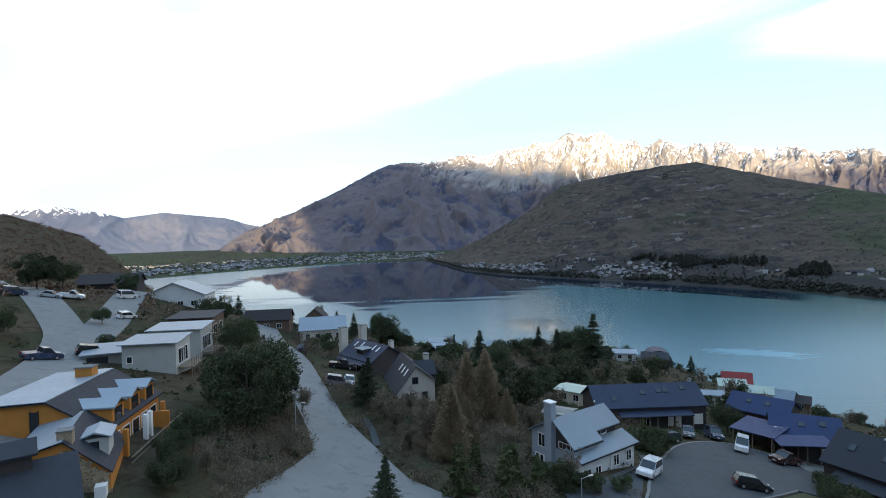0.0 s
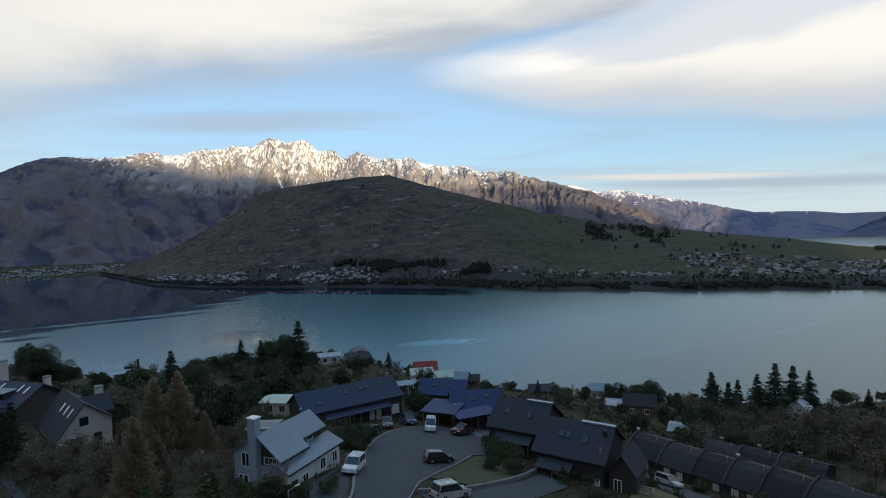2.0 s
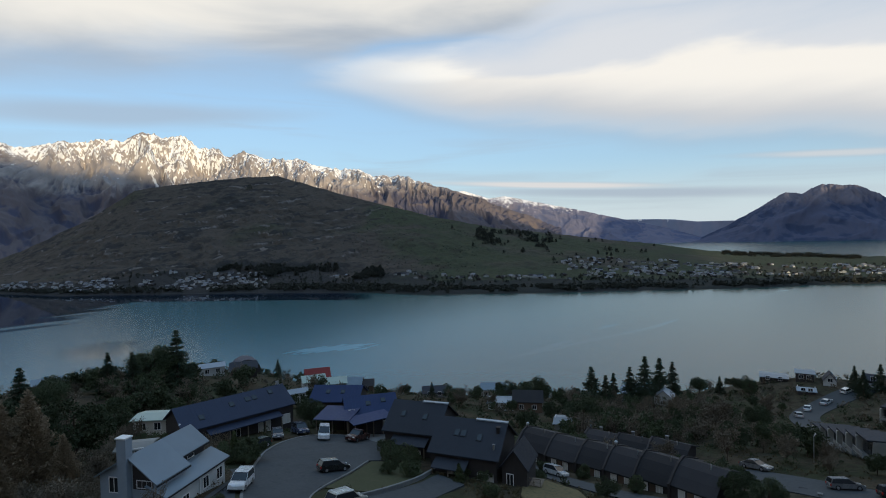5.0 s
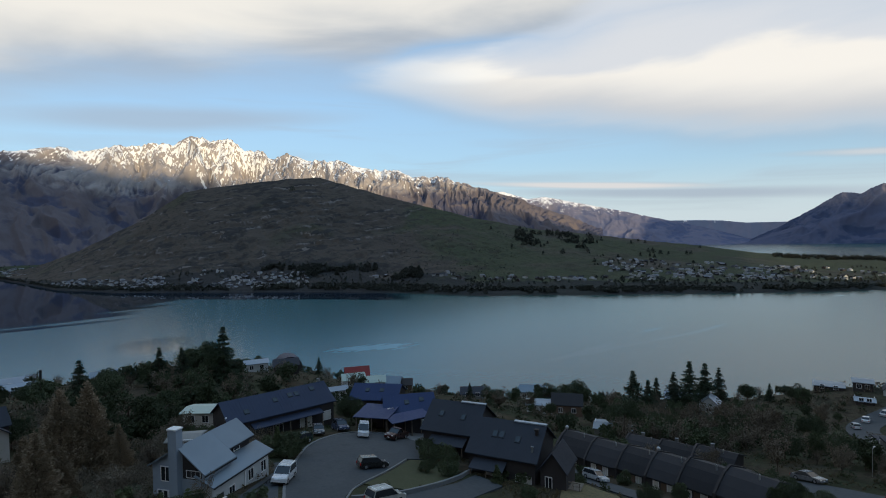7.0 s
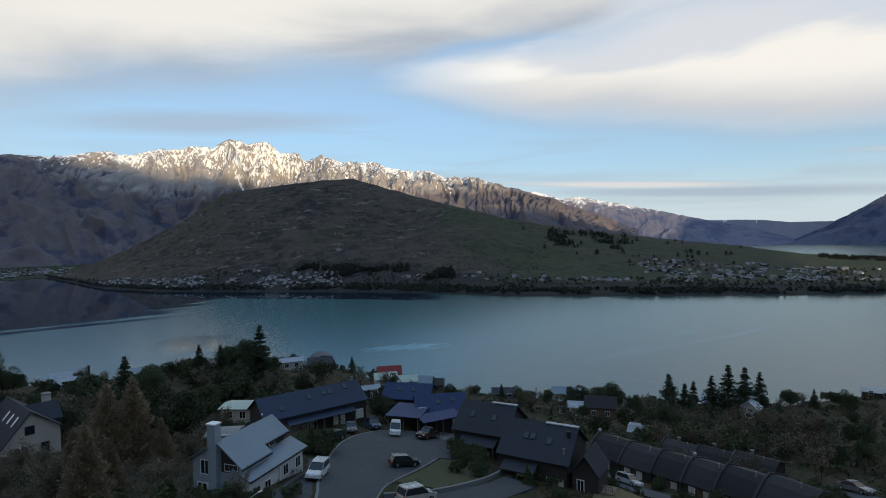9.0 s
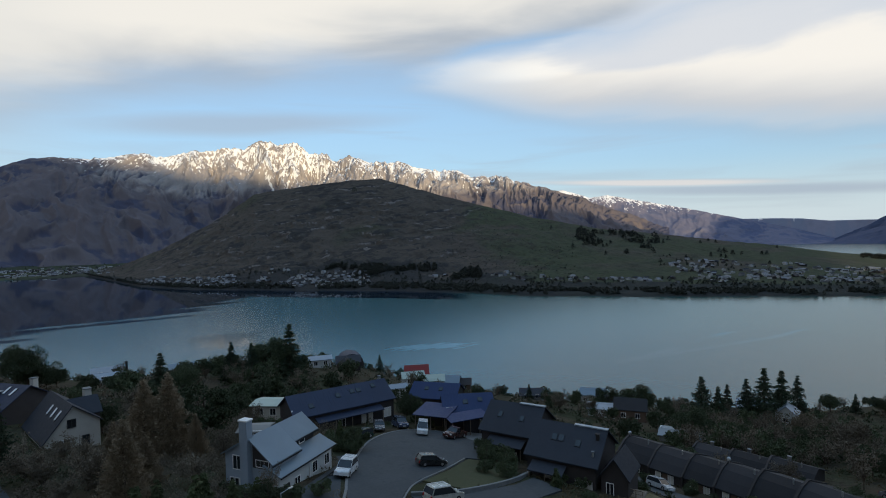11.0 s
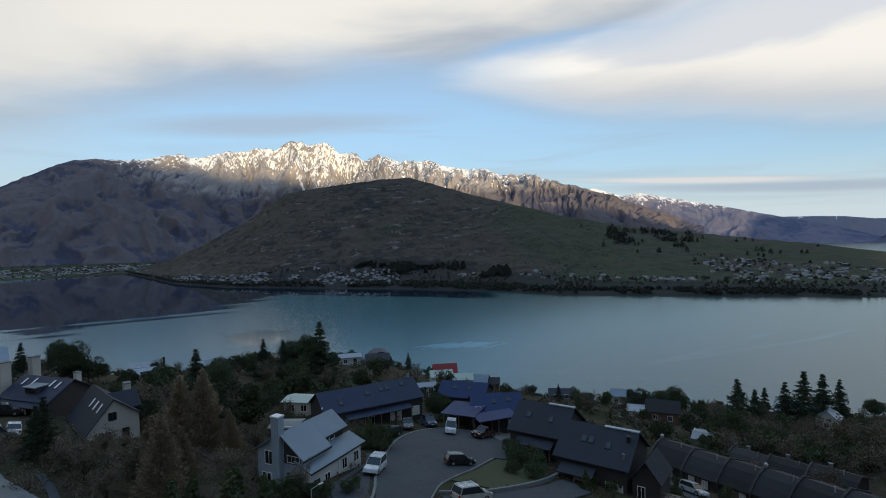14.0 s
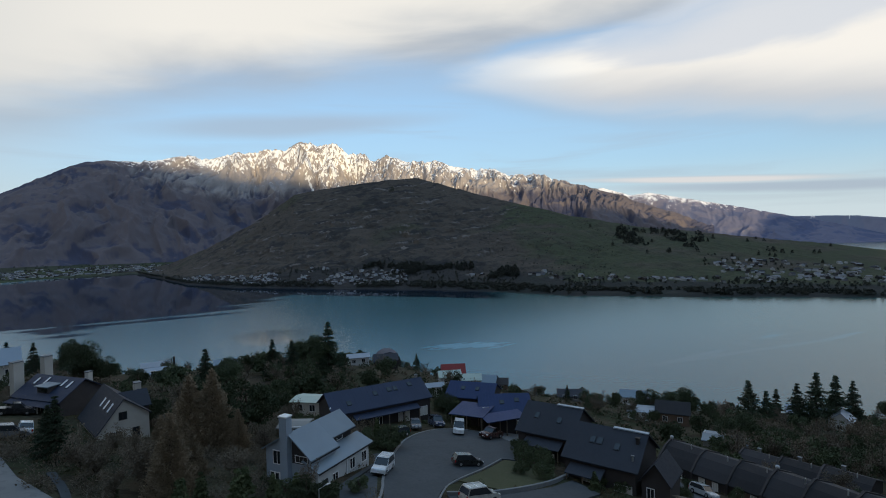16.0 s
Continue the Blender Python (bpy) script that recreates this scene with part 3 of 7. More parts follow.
def ledges(a, r, z, zc):
    """Tilted rock ledges on the steep side of the hill: place within a step (0 to 1) and their strength."""
    x, y = polar(a, r)
    lean = z - 0.13 * np.radians(a) * r + 60 * fbm(x / 190, y / 190, 37) + 16 * fbm(x / 45, y / 45, 36)
    return (lean / 23) % 1, smooth(46 - a, 0, 16) * np.clip(zc / 120, 0.1, 1.3) * smooth(fbm(x / 90, y / 60, 38), 0.30, 0.58)


def peninsula_z(a, r):
    rs, rc, zc = pen_shape(a)
    t = (r - rs) / (rc - rs)
    x, y = polar(a, r)
    up = np.clip(t, 0, 1)
    z = 3 * smooth(t, -0.005, 0.01) + (zc - 3) * (0.30 * up + 0.70 * up ** 1.7)
    z = z + 85 * up * (1.03 - up) * (ridged(x / 190, y / 190, 31, 6, 0.6) - 0.6) * np.clip(zc / 120, 0.15, 1.6)
    z = z + 26 * up * (1.05 - up) * (ridged(x / 40, y / 40, 39, 4, 0.6) - 0.6) * np.clip(zc / 120, 0.1, 1.5)
    step, crag = ledges(a, r, z, zc)
    z = z + 9.0 * np.clip(4 * up * (1.02 - up), 0, 1) * crag * (smooth(step, 0.62, 0.95) - step)
    z = z + 7 * smooth(up, 0.85, 1.0) * (fbm(x / 60, y / 60, 33) - 0.5)
    z = np.where(t > 1, z - (t - 1) * 1.3 * np.maximum(zc, 30), z)
    return np.where(t < 0, np.maximum(-12, 60 * t), z)


def lay_peninsula():
    az = np.arange(-3, 98, 0.12)
    t = np.concatenate([np.linspace(-0.12, 0, 6), np.linspace(0.006, 1, 165), [1.06, 1.15, 1.3, 1.6, 2.2]])
    a, tt = np.meshgrid(az, t)
    rs, rc, zc = pen_shape(a)
    r = rs + (rc - rs) * tt
    z = peninsula_z(a, r)
    x, y = polar(a, r)
    step, crag = ledges(a, r, z, zc)
    steep = 1 - smooth(a, 26, 44)
    bare = 0.02 + 0.42 * fbm(x / 120, y / 120, 35) * (0.15 + 0.85 * smooth(40 - a, -8, 14)) + 0.45 * crag * smooth(step, 0.70, 0.9) * smooth(fbm(x / 30, y / 30, 46), 0.35, 0.65)
    gully = ridged(x / 210, y / 210, 47, 4, 0.55)
    # shadow under the ledges is painted in through this scrub mix; gullies darken too
    wood = 0.55 * crag * (1 - smooth(step, 0.05, 0.35)) * smooth(fbm(x / 35, y / 35, 45), 0.3, 0.6) + 0.30 * steep * smooth(0.55 - gully, 0.0, 0.2) + 0.27 * steep
    wood = wood + 1.0 * (1 - smooth(tt, 0.10, 0.19)) + 0.55 * (1 - smooth(tt, 0.16, 0.34)) * smooth(fbm(x / 120, y / 120, 48), 0.35, 0.6)
    lush = smooth(a, 24, 46)
    ob = sheet("peninsula_hill", np.stack([x, y, z], -1)[:, ::-1], M_PEN, bare=bare[:, ::-1], wood=wood[:, ::-1], lush=lush[:, ::-1])
    return tagged(ob, "dark green and brown rocky hill on a peninsula across the lake", "hill", kind="structure")


lay_peninsula()


def flats_z(a, r):
    rs = -EYE / np.tan(np.radians(crest(FLAT_SHORE, a)))
    x, y = polar(a, r)
    t = r - rs
    return np.where(t < 0, np.maximum(-12, t * 0.15), 3 * smooth(t, 0, 15) + 34 * smooth(t, 150, 1700) + 4 * fbm(x / 200, y / 200, 41))


def lay_flats():
    az = np.arange(-60, 12, 0.3)
    t = np.concatenate([np.linspace(-90, 0, 5), np.linspace(5, 2400, 70)])
    a, tt = np.meshgrid(az, t)
    r = -EYE / np.tan(np.radians(crest(FLAT_SHORE, a))) + tt
    x, y = polar(a, r)
    ob = sheet("flat_land", np.stack([x, y, flats_z(a, r)], -1)[:, ::-1], M_FLAT, bare=(0.2 + 0 * x)[:, ::-1])
    return tagged(ob, "flat green land with a town at the head of the lake", "land", kind="structure")


lay_flats()


def lay_back_ridge():
    """The high ridge behind the viewer, whose shadow covers the valley."""
    az = np.arange(100, 306, 1.5)
    v = np.linspace(0, 1, 30)
    v = np.concatenate([v, [1.2, 1.5]])
    a, vv = np.meshgrid(az, v)
    wide = smooth(150 - a, 0, 40)
    r = 700 + 1700 * vv * (1 + 1.6 * wide)
    x, y = polar(a, r)
    top = 1050 - 0.14 * x - 130 * smooth(x, 600, 1500) * (1 - smooth(x, 1900, 2400)) + 150 * wide + 60 * (fbm(x / 300, y / 300, 51) - 0.5)
    top = top - 330 * smooth(x, 2000, 2400) * (1 - smooth(x, 3300, 3700))
    z = -12 + top * np.clip(vv, 0, 1) ** 1.1 + 80 * np.clip(vv, 0, 1) * (ridged(x / 400, y / 400, 52) - 0.6)
    z = np.where(vv > 1, z - (vv - 1) * 900, z)
    ob = sheet("mountain_behind", np.stack([x, y, z], -1)[:, ::-1], M_RANGE, snow=0 * z[:, ::-1], bare=0.3 + 0 * z[:, ::-1], dry=0.4 + 0 * z[:, ::-1])
    return tagged(ob, "high shaded mountain ridge behind the town", "mountain", kind="structure")


lay_back_ridge()

# ---- kit: parts, houses, cars, plants, paving ----
M_ROOF_GREY = surface("grey_metal_roof", (0.155, 0.205, 0.25), (0.195, 0.245, 0.29), 3.0, 0.45, 0.05, 0.1, vary=0.05)
M_ROOF_BLUE = surface("blue_metal_roof", (0.026, 0.042, 0.105), (0.036, 0.056, 0.130), 3.0, 0.58, 0.05, 0.1, vary=0.1, spec=0.15)
M_ROOF_NAVY = surface("navy_metal_roof", (0.023, 0.032, 0.060), (0.032, 0.043, 0.076), 3.0, 0.55, 0.05, 0.1, vary=0.1, spec=0.2)
M_ROOF_SLATE = surface("dark_slate_roof", (0.020, 0.024, 0.034), (0.031, 0.036, 0.047), 2.0, 0.7, 0.2, vary=0.15)
M_ROOF_BROWN = surface("dark_brown_shingles", (0.020, 0.020, 0.023), (0.032, 0.031, 0.034), 1.5, 0.8, 0.3, vary=0.25)
M_ROOF_PALE = surface("pale_metal_roof", (0.22, 0.27, 0.32), (0.28, 0.33, 0.39), 3.0, 0.4, 0.04, 0.1, vary=0.06)
M_ROOF_RED = surface("red_metal_roof", (0.20, 0.030, 0.028), (0.26, 0.045, 0.04), 2.0, 0.6, 0.05)
M_ROOF_MINT = surface("pale_green_roof", (0.32, 0.40, 0.36), (0.40, 0.47, 0.42), 2.0, 0.5, 0.05)
M_WALL_GREY = surface("blue_grey_boards", (0.26, 0.31, 0.37), (0.31, 0.36, 0.42), 1.2, 0.7, 0.15)
M_WALL_WHITE = surface("white_painted_wall", (0.48, 0.50, 0.51), (0.58, 0.60, 0.60), 1.5, 0.7, 0.1, vary=0.08)
M_WALL_CREAM = surface("cream_plaster_wall", (0.46, 0.44, 0.40), (0.55, 0.525, 0.475), 1.5, 0.8, 0.15, vary=0.1)
M_WALL_DARK = surface("dark_stained_timber", (0.035, 0.032, 0.034), (0.060, 0.052, 0.050), 0.8, 0.75, 0.25, vary=0.2)
M_WALL_BROWN = surface("brown_timber_wall", (0.10, 0.070, 0.052), (0.14, 0.095, 0.070), 0.8, 0.75, 0.25, vary=0.15)
M_WALL_CEDAR = surface("orange_cedar_cladding", (0.42, 0.17, 0.035), (0.52, 0.23, 0.055), 0.6, 0.6, 0.2)
M_WALL_BEIGE = surface("pale_grey_cladding", (0.36, 0.37, 0.36), (0.44, 0.45, 0.43), 1.2, 0.7, 0.1)
M_WALL_TAUPE = surface("taupe_cladding", (0.20, 0.205, 0.20), (0.26, 0.265, 0.255), 1.2, 0.7, 0.1)
M_STONE = surface("stacked_stone", (0.24, 0.19, 0.13), (0.40, 0.33, 0.23), 0.35, 0.85, 0.6, spots=(0.16, 0.12, 0.08), depth=0.05)
M_TRIM = surface("white_trim", (0.70, 0.70, 0.70), (0.80, 0.80, 0.80), 1.0, 0.5, 0.05)
M_TRIM_DARK = surface("dark_trim", (0.02, 0.022, 0.026), (0.03, 0.032, 0.036), 1.0, 0.5, 0.05)
M_GLASS = surface("window_glass", (0.015, 0.018, 0.022), (0.03, 0.034, 0.04), 3.0, 0.12, 0.0, spec=0.5)
M_CURTAIN = surface("pale_blind", (0.55, 0.54, 0.50), (0.65, 0.64, 0.60), 0.6, 0.7, 0.1)
M_SKYLIGHT = surface("skylight_glass", (0.45, 0.52, 0.58), (0.55, 0.60, 0.66), 2.0, 0.12, 0.0, spec=0.5)
M_TIMBER = surface("weathered_timber", (0.16, 0.13, 0.10), (0.24, 0.20, 0.16), 0.5, 0.8, 0.3)
M_ASPHALT = surface("grey_asphalt", (0.046, 0.054, 0.061), (0.060, 0.069, 0.077), 2.5, 0.85, 0.15, spots=(0.043, 0.050, 0.057), amount=0.25)
M_ROAD = surface("worn_pale_asphalt", (0.150, 0.160, 0.164), (0.185, 0.194, 0.198), 2.5, 0.85, 0.15, spots=(0.130, 0.138, 0.142), amount=0.3)
M_CONCRETE = surface("concrete_kerb", (0.13, 0.14, 0.15), (0.19, 0.20, 0.205), 1.5, 0.8, 0.2, spots=(0.18, 0.18, 0.17))
M_GRASS = surface("lawn_grass", (0.046, 0.053, 0.026), (0.060, 0.064, 0.032), 1.5, 0.9, 0.4, spots=(0.072, 0.066, 0.040), amount=0.1)
M_DRY = surface("dry_grass", (0.115, 0.095, 0.046), (0.155, 0.128, 0.065), 0.8, 0.9, 0.5, spots=(0.070, 0.068, 0.034))
M_TYRE = surface("tyre_rubber", (0.012, 0.012, 0.012), (0.02, 0.02, 0.02), 0.3, 0.8, 0.1)
M_RIM = surface("alloy_rim", (0.40, 0.40, 0.42), (0.50, 0.50, 0.52), 0.3, 0.35, 0.0, 0.8)
M_LAMP = surface("headlight_lens", (0.60, 0.60, 0.58), (0.70, 0.70, 0.68), 0.3, 0.15, 0.0)
M_TAIL = surface("tail_light_lens", (0.30, 0.01, 0.01), (0.40, 0.02, 0.015), 0.3, 0.2, 0.0)
M_BARK = surface("bark", (0.060, 0.045, 0.034), (0.095, 0.075, 0.058), 0.3, 0.9, 0.5)
M_STEEL = surface("galvanised_steel", (0.40, 0.41, 0.42), (0.50, 0.51, 0.52), 0.5, 0.4, 0.05, 0.6)


def leaf_material(name, c1, c2, vary=0.2):
    m = bpy.data.materials.new(name)
    m.use_nodes = True
    n = Nodes(m.node_tree)
    geo = n.add("ShaderNodeNewGeometry")
    col = n.mix(geo.outputs["Random Per Island"], c1, c2)
    rnd = n.add("ShaderNodeObjectInfo").outputs["Random"]
    hsv = n.add("ShaderNodeHueSaturation")
    n.put(hsv.inputs["Value"], n.band(rnd, 0, 1, 1 - vary, 1 + vary))
    n.put(hsv.inputs["Color"], n.mix(n.noise(geo.outputs["Position"], 0.5, 3.0), col, [0.6 * v for v in c1]))
    p = n.add("ShaderNodeBsdfPrincipled")
    n.put(p.inputs["Base Color"], hsv.outputs[0])
    p.inputs["Roughness"].default_value = 0.75
    p.inputs["Specular IOR Level"].default_value = 0.2
    n.put(n.add("ShaderNodeOutputMaterial").inputs[0], p.outputs[0])
    return m


M_FIR = leaf_material("fir_needles", (0.036, 0.054, 0.032), (0.060, 0.082, 0.044), 0.2)
M_SCRUB = leaf_material("distant_foliage", (0.054, 0.062, 0.054), (0.074, 0.080, 0.064))
M_LARCH = leaf_material("larch_twigs", (0.265, 0.205, 0.135), (0.315, 0.245, 0.165), 0.15)
M_HEATH = leaf_material("brown_heath", (0.150, 0.098, 0.070), (0.215, 0.145, 0.100), 0.25)
M_LEAF = leaf_material("evergreen_leaves", (0.056, 0.074, 0.040), (0.092, 0.112, 0.054), 0.2)
M_BUSH = leaf_material("bush_leaves", (0.062, 0.080, 0.042), (0.104, 0.120, 0.060), 0.3)
M_TWIG = leaf_material("bare_twigs", (0.160, 0.132, 0.098), (0.198, 0.166, 0.122), 0.2)
M_TUSSOCK = leaf_material("dry_tussock", (0.12, 0.100, 0.055), (0.18, 0.150, 0.082), 0.3)
M_MOSS = leaf_material("light_green_leaves", (0.066, 0.084, 0.038), (0.108, 0.125, 0.055), 0.2)


def part(name, bm, material, parent, label=""):
    """Links a bmesh as one mesh object under a thing or a part."""
    me = bpy.data.meshes.new(name)
    bm.to_mesh(me)
    bm.free()
    me.materials.append(material)
    ob = new(name, me)
    ob.parent = parent
    if label:
        tagged(ob, label)
    return ob


def root(name, x, y, z, yaw, label, category, group=""):
    ob = new(name)
    ob.empty_display_size = 0.5
    ob.matrix_world = pose(x, y, z, 0, 0, yaw)
    return tagged(ob, label, category, group)


def box(bm, x0, x1, y0, y1, z0, z1):
    v = [bm.verts.new((x, y, z)) for z in (z0, z1) for x, y in ((x0, y0), (x1, y0), (x1, y1), (x0, y1))]
    for f in ((3, 2, 1, 0), (4, 5, 6, 7), (0, 1, 5, 4), (1, 2, 6, 5), (2, 3, 7, 6), (3, 0, 4, 7)):
        bm.faces.new([v[i] for i in f])
    return v


def boxes(*dims):
    bm = bmesh.new()
    for d in dims:
        box(bm, *d)
    return bm


def bevelled(bm, width, segments=1):
    bmesh.ops.bevel(bm, geom=bm.edges[:], offset=width, segments=segments, affect="EDGES", clamp_overlap=True)
    return bm


def extruded(profile, along, lo, hi):
    """A prism: the profile (a, z) runs across, the prism along x ('x') or y ('y')."""
    bm = bmesh.new()
    ends = []
    for e in (lo, hi):
        ends.append([bm.verts.new((e, a, z) if along == "x" else (a, e, z)) for a, z in profile])
    n = len(profile)
    bm.faces.new(ends[0])
    bm.faces.new(ends[1][::-1])
    for i in range(n):
        j = (i + 1) % n
        bm.faces.new((ends[0][i], ends[1][i], ends[1][j], ends[0][j]))
    bmesh.ops.recalc_face_normals(bm, faces=bm.faces[:])
    return bm


BLOCKED, ROADS = [], []


class House:
    """A house at a base corner: x runs along the near wall, y away from it. profile: roof line (across, z) from the near or left eave."""

    def __init__(self, name, label, x, y, z, yaw, length, depth, profile, wall, roof, along="x", overhang=0.4, ribs=0.0, trim=M_TRIM, category="house", group="", thick=0.16):
        self.ob = root(name, x, y, z, yaw, label, category, group)
        BLOCKED.append((x, y, math.cos(radians(yaw)), math.sin(radians(yaw)), length, depth))
        self.L, self.D, self.along, self.profile, self.trim, self.roof_m, self.wall_m, self.thick = length, depth, along, profile, trim, roof, wall, thick
        run, across = (length, depth) if along == "x" else (depth, length)
        bm = extruded([(0, -4.0)] + list(profile) + [(across, -4.0)], along, 0, run)
        self.walls = part("wall", bm, wall, self.ob)
        top = max(range(len(profile)), key=lambda i: profile[i][1])
        for side in (profile[:top + 1], profile[top:]):
            if len(side) < 2:
                continue
            self.slope(list(side), run, overhang, ribs, side is not None and side[0] == profile[0])

    def slope(self, pts, run, over, ribs, rising):
        """One roof slope as a slab with eaves."""
        a, b = (pts[0], pts[1]) if rising else (pts[-1], pts[-2])
        d = math.hypot(b[0] - a[0], b[1] - a[1]) or 1
        ext = (a[0] - (b[0] - a[0]) / d * over, a[1] - (b[1] - a[1]) / d * over)
        line = [ext] + pts[1:] if rising else pts[:-1] + [ext]
        t = self.thick
        prof = [(p, z + 0.004) for p, z in line] + [(p, z + t) for p, z in line[::-1]]
        bm = extruded(prof, self.along, -over, run + over)
        ob = part("roof", bm, self.roof_m, self.ob)
        if ribs:
            rib = [(p, z + t - 0.02) for p, z in line] + [(p, z + t + 0.022) for p, z in line[::-1]]
            first = part("roof_seam", extruded(rib, self.along, -0.03, 0.03), self.roof_m, ob)
            for k in range(int((run + 2 * over) / ribs)):
                seam = first if k == 0 else new("roof_seam", first.data)
                seam.parent = ob
                seam.location = (-over + (k + 0.5) * ribs, 0, 0) if self.along == "x" else (0, -over + (k + 0.5) * ribs, 0)
        return ob

    def roof_z(self, a):
        p = self.profile
        return float(np.interp(a, [q[0] for q in p], [q[1] for q in p]))

    def window(self, face, u, v, w, h, bars=1, glass=M_GLASS, name="window", trim=None):
        """A framed window on a wall: face is front, back, left or right."""
        f = 0.09
        bm = boxes((u - f, u, -0.06, 0.05, v - f, v + h + f), (u + w, u + w + f, -0.06, 0.05, v - f, v + h + f), (u, u + w, -0.06, 0.05, v - f, v), (u, u + w, -0.06, 0.05, v + h, v + h + f))
        for k in range(bars):
            c = u + w * (k + 1) / (bars + 1)
            box(bm, c - 0.035, c + 0.035, -0.05, 0.05, v, v + h)
        pane = boxes((u, u + w, -0.025, 0.04, v, v + h))
        frame_ob = part(name, bm, trim or self.trim, self.ob)
        part("pane", pane, glass, frame_ob)
        m = {"front": pose(0, 0, 0), "back": pose(self.L, self.D, 0, 0, 0, 180), "left": pose(0, self.D, 0, 0, 0, -90), "right": pose(self.L, 0, 0, 0, 0, 90)}[face]
        frame_ob.matrix_local = m
        return frame_ob

    def row(self, face, start, stop, count, v, w, h, **more):
        for k in range(count):
            self.window(face, start + (stop - start) * (k + 0.5) / count - w / 2, v, w, h, **more)

    def skylight(self, a, e, w=0.8, h=1.1, material=M_SKYLIGHT):
        """A roof window at the run e, lying on the slope round the across place a."""
        z0, z1 = self.roof_z(a - h / 2), self.roof_z(a + h / 2)
        t = self.thick
        prof = [(a - h / 2, z0 + t - 0.02), (a + h / 2, z1 + t - 0.02), (a + h / 2, z1 + t + 0.10), (a - h / 2, z0 + t + 0.10)]
        sky_ob = part("skylight", extruded(prof, self.along, e - w / 2, e + w / 2), M_TRIM_DARK, self.ob)
        s = 0.08
        dz = (z1 - z0) / h
        prof = [(a - h / 2 + s, z0 + dz * s + t + 0.07), (a + h / 2 - s, z1 - dz * s + t + 0.07), (a + h / 2 - s, z1 - dz * s + t + 0.12), (a - h / 2 + s, z0 + dz * s + t + 0.12)]
        part("pane", extruded(prof, self.along, e - w / 2 + s, e + w / 2 - s), material, sky_ob)

    def chimney(self, x, y, w, d, top, material, base=-3.0, cap=M_CONCRETE):
        c = part("chimney", boxes((x, x + w, y, y + d, base, top)), material, self.ob)
        part("chimney_cap", boxes((x - 0.08, x + w + 0.08, y - 0.08, y + d + 0.08, top + 0.002, top + 0.14)), cap, c)

    def dormer(self, e, w, a0, a1, height, material, roof=None, glass=M_GLASS):
        """A shed dormer on the near slope between across places a0 and a1."""
        z0, z1 = self.roof_z(a0), self.roof_z(a1)
        prof = [(a0, z0 - 0.3), (a0, z0 + height), (a1, max(z1, z0 + height) + 0.02), (a1, z1 - 0.3)]
        d = part("dormer", extruded(prof, self.along, e, e + w), material, self.ob)
        lip = [(a0 - 0.35, z0 + height - 0.03), (a1 + 0.1, max(z1, z0 + height) + 0.05), (a1 + 0.1, max(z1, z0 + height) + 0.17), (a0 - 0.35, z0 + height + 0.10)]
        part("dormer_roof", extruded(lip, self.along, e - 0.2, e + w + 0.2), roof or self.roof_m, d)
        if self.along == "x":
            part("dormer_window", boxes((e + 0.3, e + w - 0.3, a0 - 0.04, a0 + 0.02, z0 + 0.25, z0 + height - 0.25)), glass, d)

    def lean(self, x0, x1, reach, z_wall, z_eave, posts=0, material=None, solid=None):
        """A verandah or lean-to roof on the near wall."""
        prof = [(-reach, z_eave), (0.0, z_wall), (0.0, z_wall + 0.12), (-reach, z_eave + 0.12)]
        r = part("verandah_roof", extruded(prof, "x", x0, x1), material or self.roof_m, self.ob)
        for k in range(posts):
            x = x0 + 0.2 + (x1 - x0 - 0.4) * k / max(posts - 1, 1)
            part("post", boxes((x - 0.07, x + 0.07, -reach + 0.15, -reach + 0.29, -3.0, z_eave + 0.02)), M_TIMBER, self.ob)
        if solid:
            part("lean_to_wall", extruded([(-reach + 0.35, -4.0), (-reach + 0.35, z_eave + 0.03), (-0.01, z_wall - 0.02), (-0.01, -4.0)], "x", x0 + 0.2, x1 - 0.2), solid, self.ob)
        return r


def gable(across, eave, ridge, k=0.5):
    return [(0.0, eave), (across * k, ridge), (across, eave)]


def pave(name, outline, material, lift, label, category, cell=2.5, kind="structure"):
    """A paved area with the given outline, draped over the ground."""
    ROADS.append((np.array(outline, float), 0.0))
    bm = bmesh.new()
    bm.faces.new([bm.verts.new((x, y, 0)) for x, y in outline])
    xs, ys = [p[0] for p in outline], [p[1] for p in outline]
    for axis, lo, hi in ((0, min(xs), max(xs)), (1, min(ys), max(ys))):
        c = lo + cell
        while c < hi:
            co, no = ((c, 0, 0), (1, 0, 0)) if axis == 0 else ((0, c, 0), (0, 1, 0))
            bmesh.ops.bisect_plane(bm, geom=bm.verts[:] + bm.edges[:] + bm.faces[:], plane_co=co, plane_no=no)
            c += cell
    bmesh.ops.recalc_face_normals(bm, faces=bm.faces[:])
    co = np.array([v.co[:2] for v in bm.verts])
    for v, z in zip(bm.verts, ground_z(co[:, 0], co[:, 1])):
        v.co.z = z + lift
    for f in bm.faces:
        if f.normal.z < 0:
            f.normal_flip()
    ext = bmesh.ops.extrude_face_region(bm, geom=bm.faces[:])
    for v in ext["geom"]:
        if isinstance(v, bmesh.types.BMVert):
            v.co.z -= 0.6
    me = bpy.data.meshes.new(name)
    bm.to_mesh(me)
    bm.free()
    me.materials.append(material)
    return tagged(new(name, me), label, category, kind=kind)


def dense(pts, step=1.5):
    out = []
    for (x0, y0), (x1, y1) in zip(pts[:-1], pts[1:]):
        n = max(1, int(math.hypot(x1 - x0, y1 - y0) / step))
        out += [(x0 + (x1 - x0) * k / n, y0 + (y1 - y0) * k / n) for k in range(n)]
    return out + [pts[-1]]


